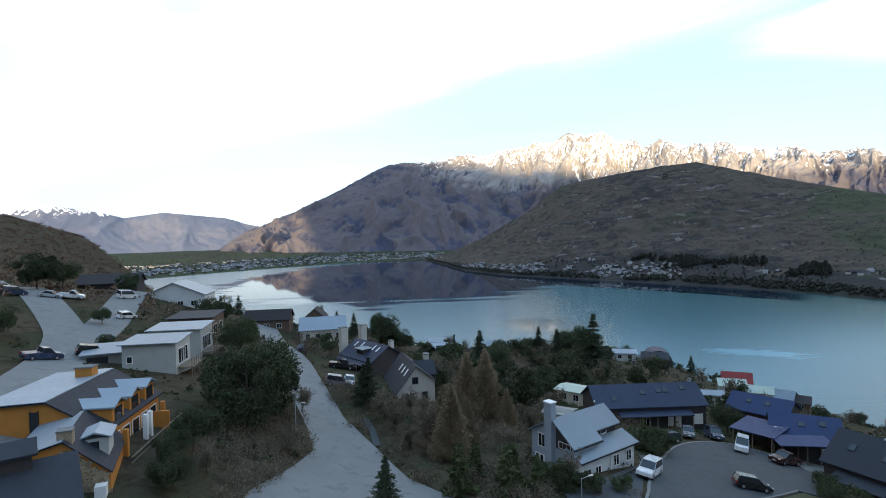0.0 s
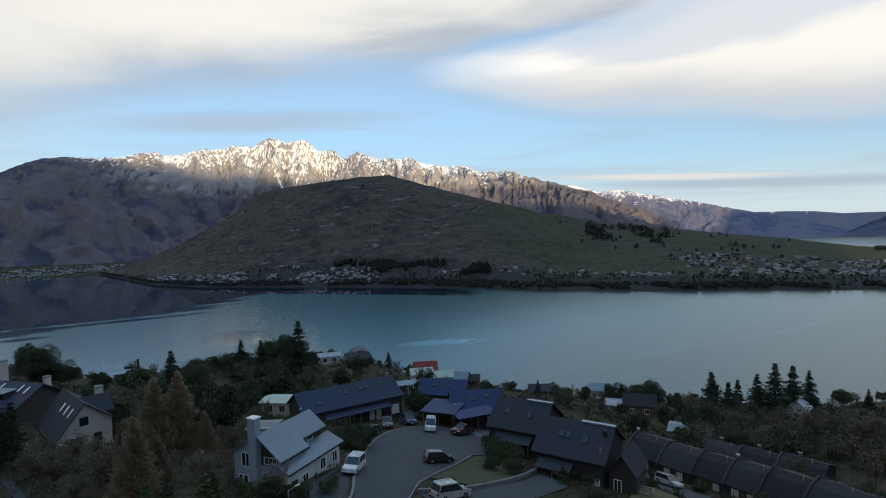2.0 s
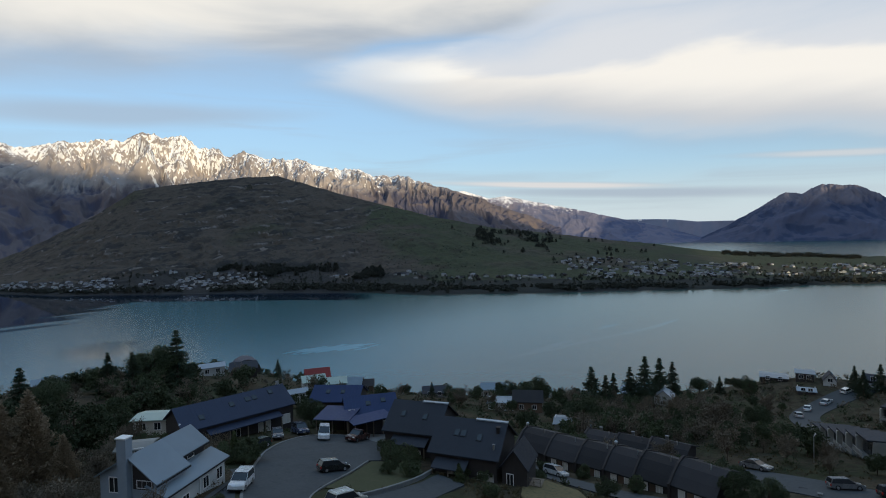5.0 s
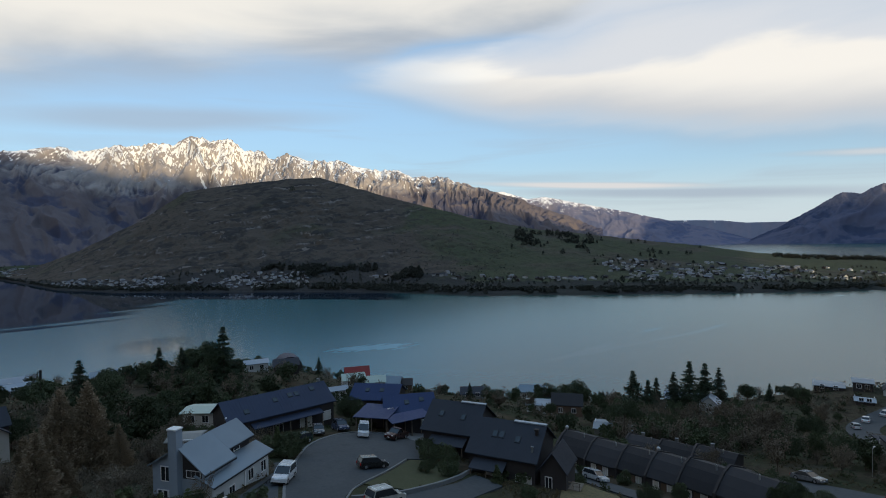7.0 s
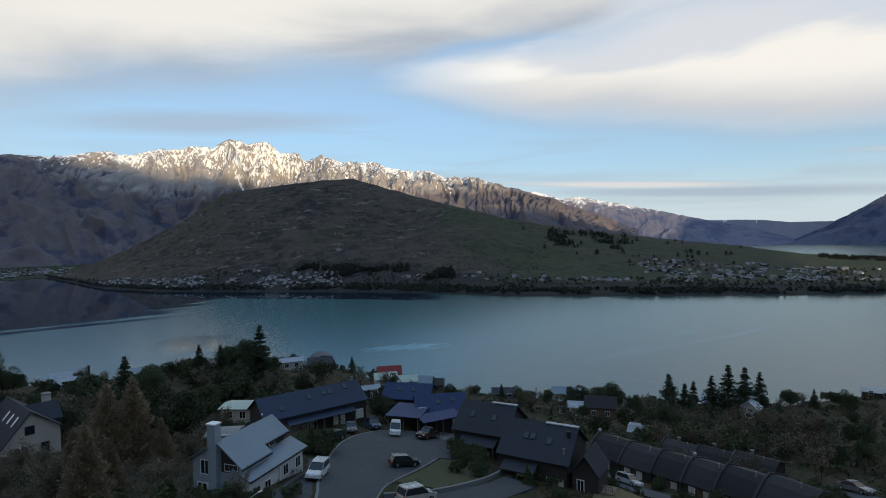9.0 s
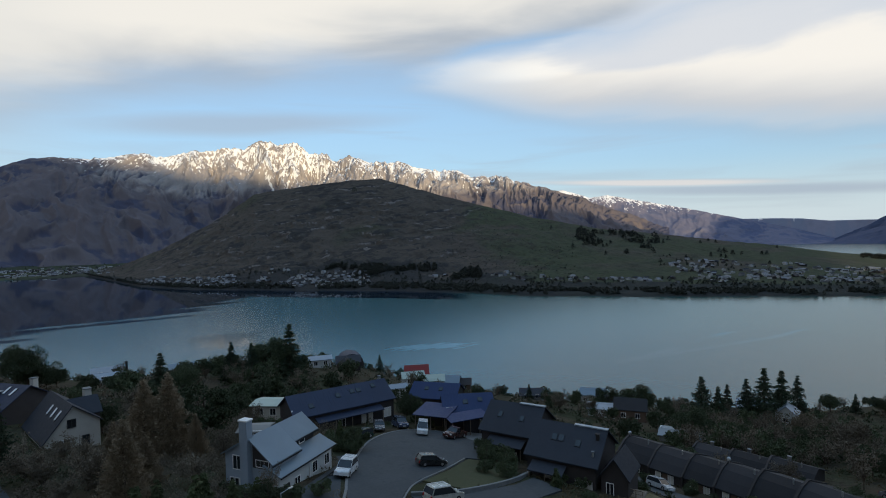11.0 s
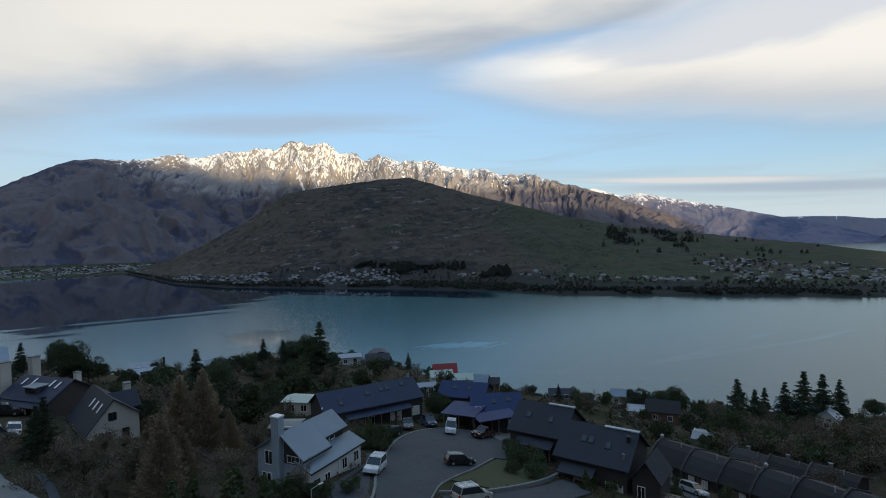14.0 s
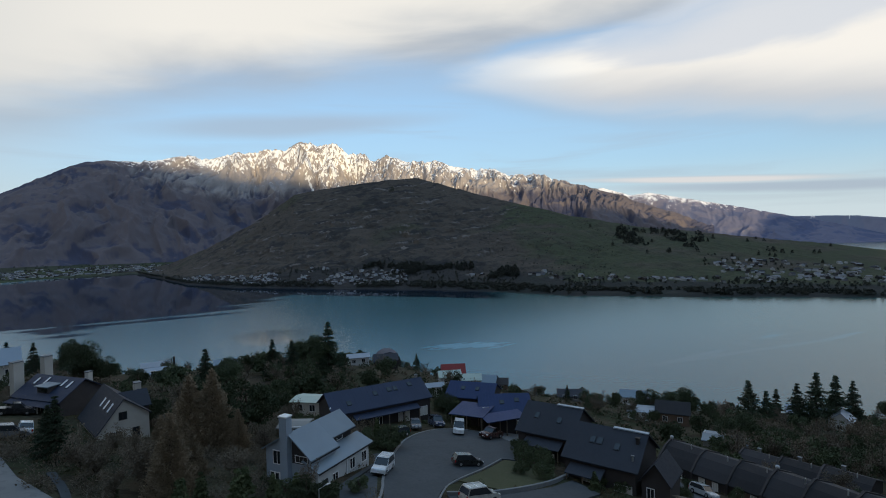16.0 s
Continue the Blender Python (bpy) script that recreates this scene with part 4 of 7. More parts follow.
def curve_pts(pts, rounds=2):
    for _ in range(rounds):
        out = [pts[0]]
        for a, b in zip(pts[:-1], pts[1:]):
            out += [(0.75 * a[0] + 0.25 * b[0], 0.75 * a[1] + 0.25 * b[1]), (0.25 * a[0] + 0.75 * b[0], 0.25 * a[1] + 0.75 * b[1])]
        pts = out + [pts[-1]]
    return pts


def strip(name, pts, width, material, lift, label="", category="", height=0.5, kind="structure", shift=0.0):
    """A road, kerb or path along a line on the ground."""
    p = np.array(dense(curve_pts(list(pts))))
    ROADS.append((p, width / 2))
    d = np.gradient(p, axis=0)
    d /= np.maximum(np.hypot(d[:, 0], d[:, 1]), 1e-6)[:, None]
    n = np.stack([-d[:, 1], d[:, 0]], 1)
    cols = np.linspace(-width / 2, width / 2, max(2, int(width / 1.6) + 1)) + shift
    top = p[:, None] + n[:, None] * cols[None, :, None]
    z = ground_z(top[..., 0], top[..., 1]) + lift
    grid = np.concatenate([top, z[..., None]], -1)
    low = grid.copy()
    low[..., 2] -= height
    grid = np.concatenate([low[:, :1], grid, low[:, -1:]], 1)
    ob = sheet(name, grid[:, ::-1], material)
    ob.data.polygons.foreach_set("use_smooth", np.zeros(len(ob.data.polygons), bool))
    return tagged(ob, label, category, kind=kind)


def wheel(parent, x, y, r=0.33):
    bm = bmesh.new()
    bmesh.ops.create_cone(bm, cap_ends=True, segments=14, radius1=r, radius2=r, depth=0.22, matrix=Matrix.Rotation(radians(90), 4, "X"))
    t = part("tyre", bm, M_TYRE, parent)
    t.location = (x, y, r)
    bm = bmesh.new()
    bmesh.ops.create_cone(bm, cap_ends=True, segments=10, radius1=r * 0.62, radius2=r * 0.55, depth=0.25, matrix=Matrix.Rotation(radians(90), 4, "X"))
    part("rim", bm, M_RIM, t)


CAR_PAINT = {}


def paint(colour):
    if colour not in CAR_PAINT:
        c = {"white": (0.58, 0.60, 0.62), "black": (0.015, 0.016, 0.018), "silver": (0.38, 0.40, 0.42), "dark blue": (0.03, 0.045, 0.09), "maroon": (0.045, 0.014, 0.012), "grey": (0.12, 0.125, 0.135),
             "dark green": (0.02, 0.04, 0.03), "cream": (0.36, 0.35, 0.31)}[colour]
        CAR_PAINT[colour] = surface(colour.replace(" ", "_") + "_car_paint", c, [v * 1.12 for v in c], 4.0, 0.28, 0.0, 0.1, coat=0.5)
    return CAR_PAINT[colour]


def car(x, y, yaw, colour="white", style="hatch", where="on the asphalt", rack=False):
    """A parked car, nose towards its own +x."""
    L, W, H, hood, boot = {"hatch": (4.1, 1.72, 1.48, 0.86, 0.90), "sedan": (4.6, 1.78, 1.44, 0.86, 0.92), "suv": (4.6, 1.86, 1.78, 1.02, 1.10), "van": (4.8, 1.85, 2.0, 1.10, 1.2), "pickup": (5.1, 1.85, 1.75, 1.05, 1.0)}[style]
    z = gz(x, y) + 0.14
    dx, dy = math.cos(radians(yaw)), math.sin(radians(yaw))
    tilt = math.degrees(math.atan2(gz(x + 2 * dx, y + 2 * dy) - gz(x - 2 * dx, y - 2 * dy), 4))
    lean = math.degrees(math.atan2(gz(x - dy, y + dx) - gz(x + dy, y - dx), 2))
    kind = {"hatch": "hatchback car", "sedan": "saloon car", "suv": "four-wheel-drive car", "van": "people-carrier van", "pickup": "pickup truck"}[style]
    ob = root("car", x, y, z, yaw, f"{colour} {kind} parked {where}", "car", "parked cars")
    ob.matrix_world = Matrix.Translation((x, y, z)) @ Euler((radians(lean), radians(-tilt), radians(yaw))).to_matrix().to_4x4()
    h = L / 2
    belt = hood + 0.06
    side = [(-h, 0.32), (-h + 0.05, boot - 0.1), (-h + 0.2, boot), (-h * 0.2, belt), (h * 0.42, hood + 0.02), (h * 0.86, hood - 0.10), (h - 0.02, hood - 0.28), (h, 0.34), (h - 0.25, 0.22), (-h + 0.2, 0.22)]
    bm = extruded([(a, b) for a, b in side], "y", -W / 2, W / 2)
    for v in bm.verts:
        if v.co.z > 0.7:
            v.co.y *= 0.95
    body = part("body", bevelled(bm, 0.06, 2), paint(colour), ob)
    if style == "van":
        roofline = [(-h + 0.08, boot), (-h + 0.14, H - 0.05), (h * 0.28, H - 0.04), (h * 0.70, hood)]
    elif style == "pickup":
        roofline = [(-h * 0.16, belt), (-h * 0.10, H - 0.05), (h * 0.22, H - 0.05), (h * 0.50, hood)]
    elif style == "sedan":
        roofline = [(-h * 0.74, boot), (-h * 0.36, H - 0.05), (h * 0.10, H - 0.05), (h * 0.46, hood)]
    else:
        roofline = [(-h + 0.10, boot), (-h + 0.34, H - 0.06), (h * 0.14, H - 0.05), (h * 0.50, hood)]
    bm = extruded(roofline, "y", -W / 2 + 0.06, W / 2 - 0.06)
    for v in bm.verts:
        if v.co.z > H - 0.2:
            v.co.y *= 0.86
    part("glazing", bm, M_GLASS, ob, "dark tinted car glass")
    (r0, r1) = roofline[1], roofline[2]
    w2 = (W / 2 - 0.06) * 0.87
    roof = part("roof_panel", bevelled(boxes((r0[0] - 0.05, r1[0] + 0.08, -w2, w2, H - 0.07, H)), 0.03), paint(colour), ob)
    for s in (-1, 1):
        for (a, b) in ((roofline[0], roofline[1]), (roofline[3], roofline[2])):
            bm = bmesh.new()
            y0, y1 = s * (W / 2 - 0.07), s * w2
            q = [bm.verts.new(p) for p in ((a[0] - 0.06, y0, a[1]), (a[0] + 0.06, y0, a[1]), (b[0] + 0.06, y1, b[1]), (b[0] - 0.06, y1, b[1]))]
            f = bm.faces.new(q)
            e = bmesh.ops.extrude_face_region(bm, geom=[f])
            for v in e["geom"]:
                if isinstance(v, bmesh.types.BMVert):
                    v.co.y += s * 0.03
            bmesh.ops.recalc_face_normals(bm, faces=bm.faces[:])
            part("pillar", bm, paint(colour), ob)
        part("headlight", boxes((h - 0.10, h - 0.005, s * W * 0.36 - 0.16, s * W * 0.36 + 0.16, hood - 0.32, hood - 0.18)), M_LAMP, ob)
        part("tail_light", boxes((-h - 0.01, -h + 0.10, s * W * 0.40 - 0.09, s * W * 0.40 + 0.09, boot - 0.38, boot - 0.10)), M_TAIL, ob)
        for fx in (-0.60, 0.62):
            wheel(ob, fx * h, s * (W / 2 - 0.10))
    part("number_plate", boxes((h - 0.002, h + 0.012, -0.2, 0.2, 0.42, 0.52)), M_TRIM, ob)
    skin = M_TYRE if style in ("suv", "pickup") else paint(colour)
    part("bumper", boxes((h - 0.12, h + 0.03, -W / 2 + 0.12, W / 2 - 0.12, 0.26, 0.40)), skin, ob)
    part("bumper", boxes((-h - 0.03, -h + 0.12, -W / 2 + 0.12, W / 2 - 0.12, 0.30, 0.46)), skin, ob)
    if rack:
        bm = boxes(*[(c - 0.03, c + 0.03, -w2 + 0.05, w2 - 0.05, H + 0.09, H + 0.12) for c in (r0[0] + 0.2, (r0[0] + r1[0]) / 2, r1[0] - 0.1)], (r0[0], r1[0], -w2 + 0.05, -w2 + 0.1, H - 0.005, H + 0.1), (r0[0], r1[0], w2 - 0.1, w2 - 0.05, H - 0.005, H + 0.1))
        part("roof_rack", bm, M_TRIM, ob)
    return ob


# plants: clouds of small leaf faces on real limbs
def leaves_mesh(name, centres, size, material, rng, flat=0.35, out=None):
    """Small bent leaf sprays at the given centres; out: the way each one points."""
    n = len(centres)
    a = rng.normal(size=(n, 3))
    if out is not None:
        a = a * 0.45 + out
    a[:, 2] *= flat + 0.4
    a /= np.linalg.norm(a, axis=1)[:, None] + 1e-9
    b = np.cross(a, rng.normal(size=(n, 3)))
    b /= np.linalg.norm(b, axis=1)[:, None] + 1e-9
    s = size * rng.uniform(0.6, 1.3, (n, 1))
    tip = np.cross(a, b) * s * 0.25
    pts = np.stack([centres - b * s * 0.35 - a * s * 0.5, centres + b * s * 0.35 - a * s * 0.4, centres + a * s * 0.75 + tip, centres - b * s * 0.3 + a * s * 0.35 - tip], 1)
    me = bpy.data.meshes.new(name)
    me.from_pydata(pts.reshape(-1, 3).tolist(), [], np.arange(4 * n).reshape(-1, 4).tolist())
    me.materials.append(material)
    return me


def limb(bm, a, b, r0, r1, seg=6):
    a, b = Vector(a), Vector(b)
    q = (b - a).to_track_quat("Z", "Y").to_matrix().to_4x4()
    bmesh.ops.create_cone(bm, cap_ends=False, segments=seg, radius1=r0, radius2=r1, depth=(b - a).length, matrix=Matrix.Translation((a + b) / 2) @ q)


def tree(name, label, kind, x, y, height, seed, material, width=0.3, count=2200, leaf=0.24):
    """A tree with a trunk, limbs and a crown; kind: fir, larch, round or bare."""
    rng = np.random.default_rng(seed)
    ob = root(name, x, y, gz(x, y), rng.uniform(0, 360), label, "tree")
    H, W = height, height * width
    bm = bmesh.new()
    limb(bm, (0, 0, -0.8), (0, 0, H * 0.5), H * 0.022, H * 0.014)
    limb(bm, (0, 0, H * 0.5), (0, 0, H * 0.97), H * 0.014, H * 0.003)
    pts, ways = [], []
    if kind in ("fir", "larch"):
        levels = int(H * 3.4) if kind == "fir" else int(H * 2.0)
        for k in range(levels):
            f = np.clip((k + rng.uniform(-1.0, 1.0)) / levels, 0, 1)
            z = H * (0.06 + 0.93 * f)
            reach = W * (1 - f) ** (1.05 if kind == "fir" else 0.85) * rng.uniform(0.72, 1.1) + 0.04
            for j in range(int(rng.integers(6, 10))):
                t = rng.uniform(0, 2 * math.pi)
                r = reach * rng.uniform(0.5, 1.15)
                droop = -rng.uniform(0.04, 0.22) * r if kind == "fir" else 0.10 * r
                d = np.array([math.cos(t), math.sin(t), 0])
                limb(bm, (0, 0, z), (d[0] * r * 0.9, d[1] * r * 0.9, z + droop), 0.035, 0.01, 3)
                m = max(4, int(1.3 * count / levels / 8 * (r / (W * 0.55) + 0.25)))
                u = rng.uniform(0.12, 1.0, m) ** 0.8
                p = d * (u * r)[:, None] + np.array([0, 0, z]) + np.array([0, 0, 1]) * (droop * u ** 1.5)[:, None]
                p += rng.normal(size=(m, 3)) * np.array([0.16, 0.16, 0.07]) * (0.4 + W * 0.16)
                pts.append(p)
                ways.append(np.repeat(d[None] + np.array([[0, 0, -0.25 if kind == "fir" else 0.35]]), m, 0))
        pts, ways = np.concatenate(pts), np.concatenate(ways)
        me = leaves_mesh("crown", pts, 0.30 if kind == "fir" else 0.30, material, rng, 0.5, ways)
        if kind == "larch":
            f = 0.04 + 0.96 * (1 - np.sqrt(rng.uniform(0, 1, count)))
            t = rng.uniform(0, 2 * math.pi, count)
            rad = W * (1 - f) ** 0.9 * (0.82 + 0.18 * np.sin(5 * t + 30 * f)) * rng.uniform(0.10, 1.0, count) ** 0.6
            pts = np.stack([np.cos(t) * rad, np.sin(t) * rad, f * H], 1) + rng.normal(size=(count, 3)) * 0.10
            ways = np.stack([np.cos(t), np.sin(t), 0.9 + 0 * t], 1)
            me = leaves_mesh("crown", pts, 0.19, material, rng, 0.5, ways)
    elif kind in ("round", "shrub"):
        mid, half = (0.58, 0.36) if kind == "round" else (0.46, 0.44)
        clumps = []
        for k in range(26):
            d = rng.normal(size=3)
            d /= np.linalg.norm(d)
            c = np.array([0, 0, H * mid]) + d * np.array([W, W, H * half]) * rng.uniform(0.45, 0.95)
            clumps.append((c, rng.uniform(0.20, 0.38) * W))
            if count > 1000 or k % 4 == 0:
                limb(bm, (0, 0, H * rng.uniform(0.2, 0.5)), c, H * 0.010, 0.015, 4)
        for c, r in clumps:
            m = count // len(clumps)
            d = rng.normal(size=(m, 3))
            d /= np.linalg.norm(d, axis=1)[:, None]
            pts.append(c + d * r * rng.uniform(0.55, 1.1, (m, 1)))
            ways.append(d)
        pts, ways = np.concatenate(pts), np.concatenate(ways)
        keep = pts[:, 2] > H * 0.06
        me = leaves_mesh("crown", pts[keep], leaf, material, rng, 0.8, ways[keep])
    else:
        stems = []
        for k in range(11):
            t, up = rng.uniform(0, 2 * math.pi), rng.uniform(0.5, 1.0)
            a = np.array([0, 0, H * rng.uniform(0.10, 0.35)])
            b = np.array([math.cos(t) * W * rng.uniform(0.4, 1), math.sin(t) * W * rng.uniform(0.4, 1), H * up])
            limb(bm, a, b, H * 0.010, 0.015, 4)
            for q in range(4):
                s = a + (b - a) * rng.uniform(0.35, 0.95)
                e = s + rng.normal(size=3) * np.array([W, W, H * 0.5]) * 0.22 + np.array([0, 0, H * 0.08])
                if count > 1000:
                    limb(bm, s, e, 0.03, 0.008, 3)
                stems.append((s, e))
        m = count // len(stems)
        for s, e in stems:
            u = rng.uniform(0.1, 1.1, (m, 1))
            pts.append(s + (e - s) * u + rng.normal(size=(m, 3)) * 0.055 * H)
            ways.append(np.repeat((e - s)[None] / (np.linalg.norm(e - s) + 1e-6), m, 0))
        pts, ways = np.concatenate(pts), np.concatenate(ways)
        me = leaves_mesh("crown", pts, 0.19, material, rng, 1.0, ways)
    part("trunk", bm, M_BARK, ob)
    crown = new("crown", me)
    crown.parent = ob
    return ob


def shrub_field(name, label, spots, material, seed, leaf=0.26, per=60):
    """Many low shrubs or tufts as one object; spots: (x, y, radius, height)."""
    rng = np.random.default_rng(seed)
    s = np.array(spots)
    g = ground_z(s[:, 0], s[:, 1])
    d = rng.normal(size=(len(s), per, 3))
    d /= np.linalg.norm(d, axis=2)[..., None]
    d[..., 2] = np.abs(d[..., 2])
    k = rng.uniform(0.45, 1.05, (len(s), per, 1))
    p = np.stack([s[:, 0], s[:, 1], g], 1)[:, None] + d * k * np.stack([s[:, 2], s[:, 2], s[:, 3]], 1)[:, None]
    me = leaves_mesh(name, p.reshape(-1, 3), leaf, material, rng, 0.8, d.reshape(-1, 3))
    return tagged(new(name, me), label, "shrubs", kind="stuff")

# ---- streets ----
pave("road_cul_de_sac", [(9, 37), (15, 36), (27.5, 53.5), (31, 56.8), (37, 60), (42.5, 63.5), (46.5, 62), (49.5, 66), (50.5, 72), (49, 77.5), (44.5, 80.5), (39.5, 80), (33.4, 76.2), (28.6, 69.5), (23.5, 61), (20.6, 53.6)], M_ASPHALT, 0.14,
     "grey asphalt turning circle at the end of a street", "road")
strip("kerb", [(13.5, 44), (20.5, 53.6), (23.4, 61), (28.5, 69.6), (33.3, 76.4), (39.4, 80.3), (44.6, 80.8), (49.2, 77.8)], 0.32, M_CONCRETE, 0.22, "pale concrete kerb along the street", "kerb")
strip("kerb", [(15, 36), (27.5, 53.4), (31, 56.6), (37, 59.8), (42.4, 63.4)], 0.2, M_CONCRETE, 0.2, "pale concrete kerb along the street", "kerb")
pave("driveway", [(12.5, 46), (19.8, 53.6), (22.8, 61.2), (27.8, 69.8), (25.3, 69.5), (23.8, 65.3), (17.2, 58.6), (12, 54)], M_ASPHALT, 0.12, "worn asphalt driveway beside a grey house", "driveway")
pave("driveway", [(49, 66), (53, 65), (58, 78), (53.5, 80.5), (50.3, 75)], M_CONCRETE, 0.13, "pale concrete driveway in front of a carport", "driveway")
pave("road_lower", [(-17.8, 42), (-13.4, 41.5), (-12, 43.5), (-4, 47.5), (6, 42), (10, 36.5), (14, 40), (9.5, 46.5), (1, 52.4), (-4.6, 57.5), (-9.2, 65.2), (-14.6, 73.5), (-19.6, 86.4), (-26.8, 104), (-40.5, 133), (-49, 152), (-54, 150), (-44.2, 127), (-30.8, 95.8), (-23.6, 79.4), (-17.8, 66.2), (-15.6, 60.2), (-16.4, 54.4), (-18, 46.5)],
     M_ROAD, 0.14, "worn grey asphalt street running down the hillside", "road")
strip("road_upper", [(-36, 36), (-43, 51), (-54, 71), (-63, 89), (-74, 101), (-92, 119), (-125, 152), (-150, 175)], 7.0, M_ROAD, 0.16, "pale grey asphalt street on the upper hillside", "road")
strip("road_branch", [(-61, 87), (-65, 100), (-72, 117), (-82, 140), (-92, 168)], 6.5, M_ROAD, 0.19, "pale grey asphalt side street", "road")
strip("road_townhouses", [(71, 64), (67, 55), (65, 47), (63.5, 38), (64, 30), (72, 22)], 4.6, M_ASPHALT, 0.16, "narrow asphalt lane in front of the townhouses", "road")
strip("road_right", [(79, 42), (86, 31), (85.5, 20), (83.5, 9), (80, -8)], 9.0, M_ASPHALT, 0.16, "grey asphalt street with parked cars", "road")
strip("road_bend", [(136, 18), (146, 28), (160, 38.5), (178, 43.5), (195, 39), (215, 30), (240, 24)], 7.0, M_ASPHALT, 0.16, "asphalt road bending round the hillside", "road")
strip("footpath", [(-9.0, 65.5), (-10, 70), (-11.8, 75)], 0.9, M_ASPHALT, 0.16, "narrow concrete footpath between the shrubs", "path")
pave("lawn", [(31.4, 56.2), (37, 59.2), (42.6, 62.8), (46.5, 60.5), (46, 55.5), (42, 53), (35, 52)], M_GRASS, 0.2, "rough lawn with worn patches beside the turning circle", "lawn")
pave("parking_bay", [(27.5, 52), (33, 50.5), (42, 51.5), (47, 53.5), (46.5, 48), (36, 45), (28, 46)], M_ASPHALT, 0.17, "asphalt parking bay behind a low wall", "road")
pave("grass_bank", [(49, 41), (60.2, 49.5), (60.9, 46.5), (59.6, 40), (56, 36), (49, 35)], M_DRY, 0.22, "rough bank of dry yellow-brown grass", "grass")
strip("low_wall", [(27.6, 52.2), (33, 50.9), (42, 52.2), (47.4, 55)], 0.35, M_CONCRETE, 0.55, "low concrete edging wall of a parking bay", "wall", 1.0)

# ---- houses round the turning circle ----
def grey_house():
    h = House("grey_house", "blue-grey timber house with pale metal roof and tall chimney", 15.4, 58.4, 72.2, 35, 4.3, 8.6, [(1.7, 3.6), (4.9, 6.0), (8.6, 3.9)], M_WALL_GREY, M_ROOF_GREY, trim=M_TRIM, thick=0.14)
    part("upper_wall", extruded([(2.9, 1.0), (2.9, 4.4), (4.9, 5.95), (8.6, 3.85), (8.6, -4.0), (2.9, -4.0)], "x", 4.31, 8.9), M_WALL_DARK, h.ob, "dark timber upper wall")
    part("roof", extruded([(2.4, 4.13), (4.9, 6.0), (4.9, 6.14), (2.4, 4.27)], "x", 4.705, 9.3), M_ROOF_GREY, h.ob)
    part("roof", extruded([(4.9, 6.0), (9.0, 3.67), (9.0, 3.81), (4.9, 6.14)], "x", 4.705, 9.3), M_ROOF_GREY, h.ob)
    part("eave_trim", boxes((-0.4, 4.7, 1.33, 1.40, 3.22, 3.40), (4.71, 9.3, 2.33, 2.4, 4.02, 4.2)), M_TRIM_DARK, h.ob)
    for v in h.walls.data.vertices:
        if v.co.y < 0.5:
            v.co.y = 1.72
    part("lower_roof", extruded([(0.35, 2.09), (2.88, 3.1), (2.88, 3.24), (0.35, 2.23)], "x", -0.35, 10.2), M_ROOF_GREY, h.ob, "lower pale metal roof")
    part("lower_wall", extruded([(0.85, -4.0), (0.85, 2.26), (1.68, 2.58), (1.68, -4.0)], "x", 0.0, 9.8), M_WALL_WHITE, h.ob, "white painted lower wall")
    part("lower_eave_trim", boxes((-0.35, 10.2, 0.29, 0.35, 2.02, 2.2)), M_TRIM_DARK, h.ob)
    part("gable_cladding", extruded([(2.1, 2.7), (2.1, 3.75), (4.5, 5.6), (4.5, 2.7)], "x", -0.05, 0.02), M_WALL_DARK, h.ob, "dark timber cladding on the gable")
    h.chimney(-0.65, 4.7, 0.9, 1.1, 8.0, M_WALL_GREY, cap=M_TRIM)
    h.window("left", 1.2, 2.2, 1.1, 1.5, bars=1)
    h.window("left", 4.6, 2.9, 1.7, 0.7, bars=2)
    for k in range(3):
        h.window("left", 0.7 + k * 0.75, -0.8, 0.5, 1.9, bars=0)
    for u, v in ((2.6, -0.3), (5.9, 0.2), (8.3, 0.2)):
        h.window("front", u, v, 0.9, 1.2, bars=1).location.y = 0.85
    part("door", boxes((0.7, 1.7, 0.80, 0.88, -1.2, 0.9)), M_TRIM_DARK, h.ob, "dark front door")
    w = part("dormer_window", boxes((6.0, 6.08, 2.8, 2.88, 3.42, 3.98), (7.02, 7.1, 2.8, 2.88, 3.42, 3.98), (6.0, 7.1, 2.8, 2.88, 3.98, 4.06), (6.0, 7.1, 2.8, 2.88, 3.34, 3.42)), M_TRIM, h.ob)
    part("pane", boxes((6.08, 7.02, 2.84, 2.89, 3.42, 3.98)), M_GLASS, w)
    part("downpipe", boxes((5.2, 5.3, 0.74, 0.84, -3, 2.1)), M_TRIM, h.ob)
    for k in range(8):
        part("fence_post", boxes((4.4 + k * 0.75, 4.5 + k * 0.75, -1.1, -1.0, -3.0, 0.0)), M_WALL_DARK, h.ob)
    for z in (-0.9, -0.45, -0.05):
        part("fence_rail", boxes((4.3, 10.2, -1.13, -1.10, z, z + 0.14)), M_WALL_DARK, h.ob)


grey_house()


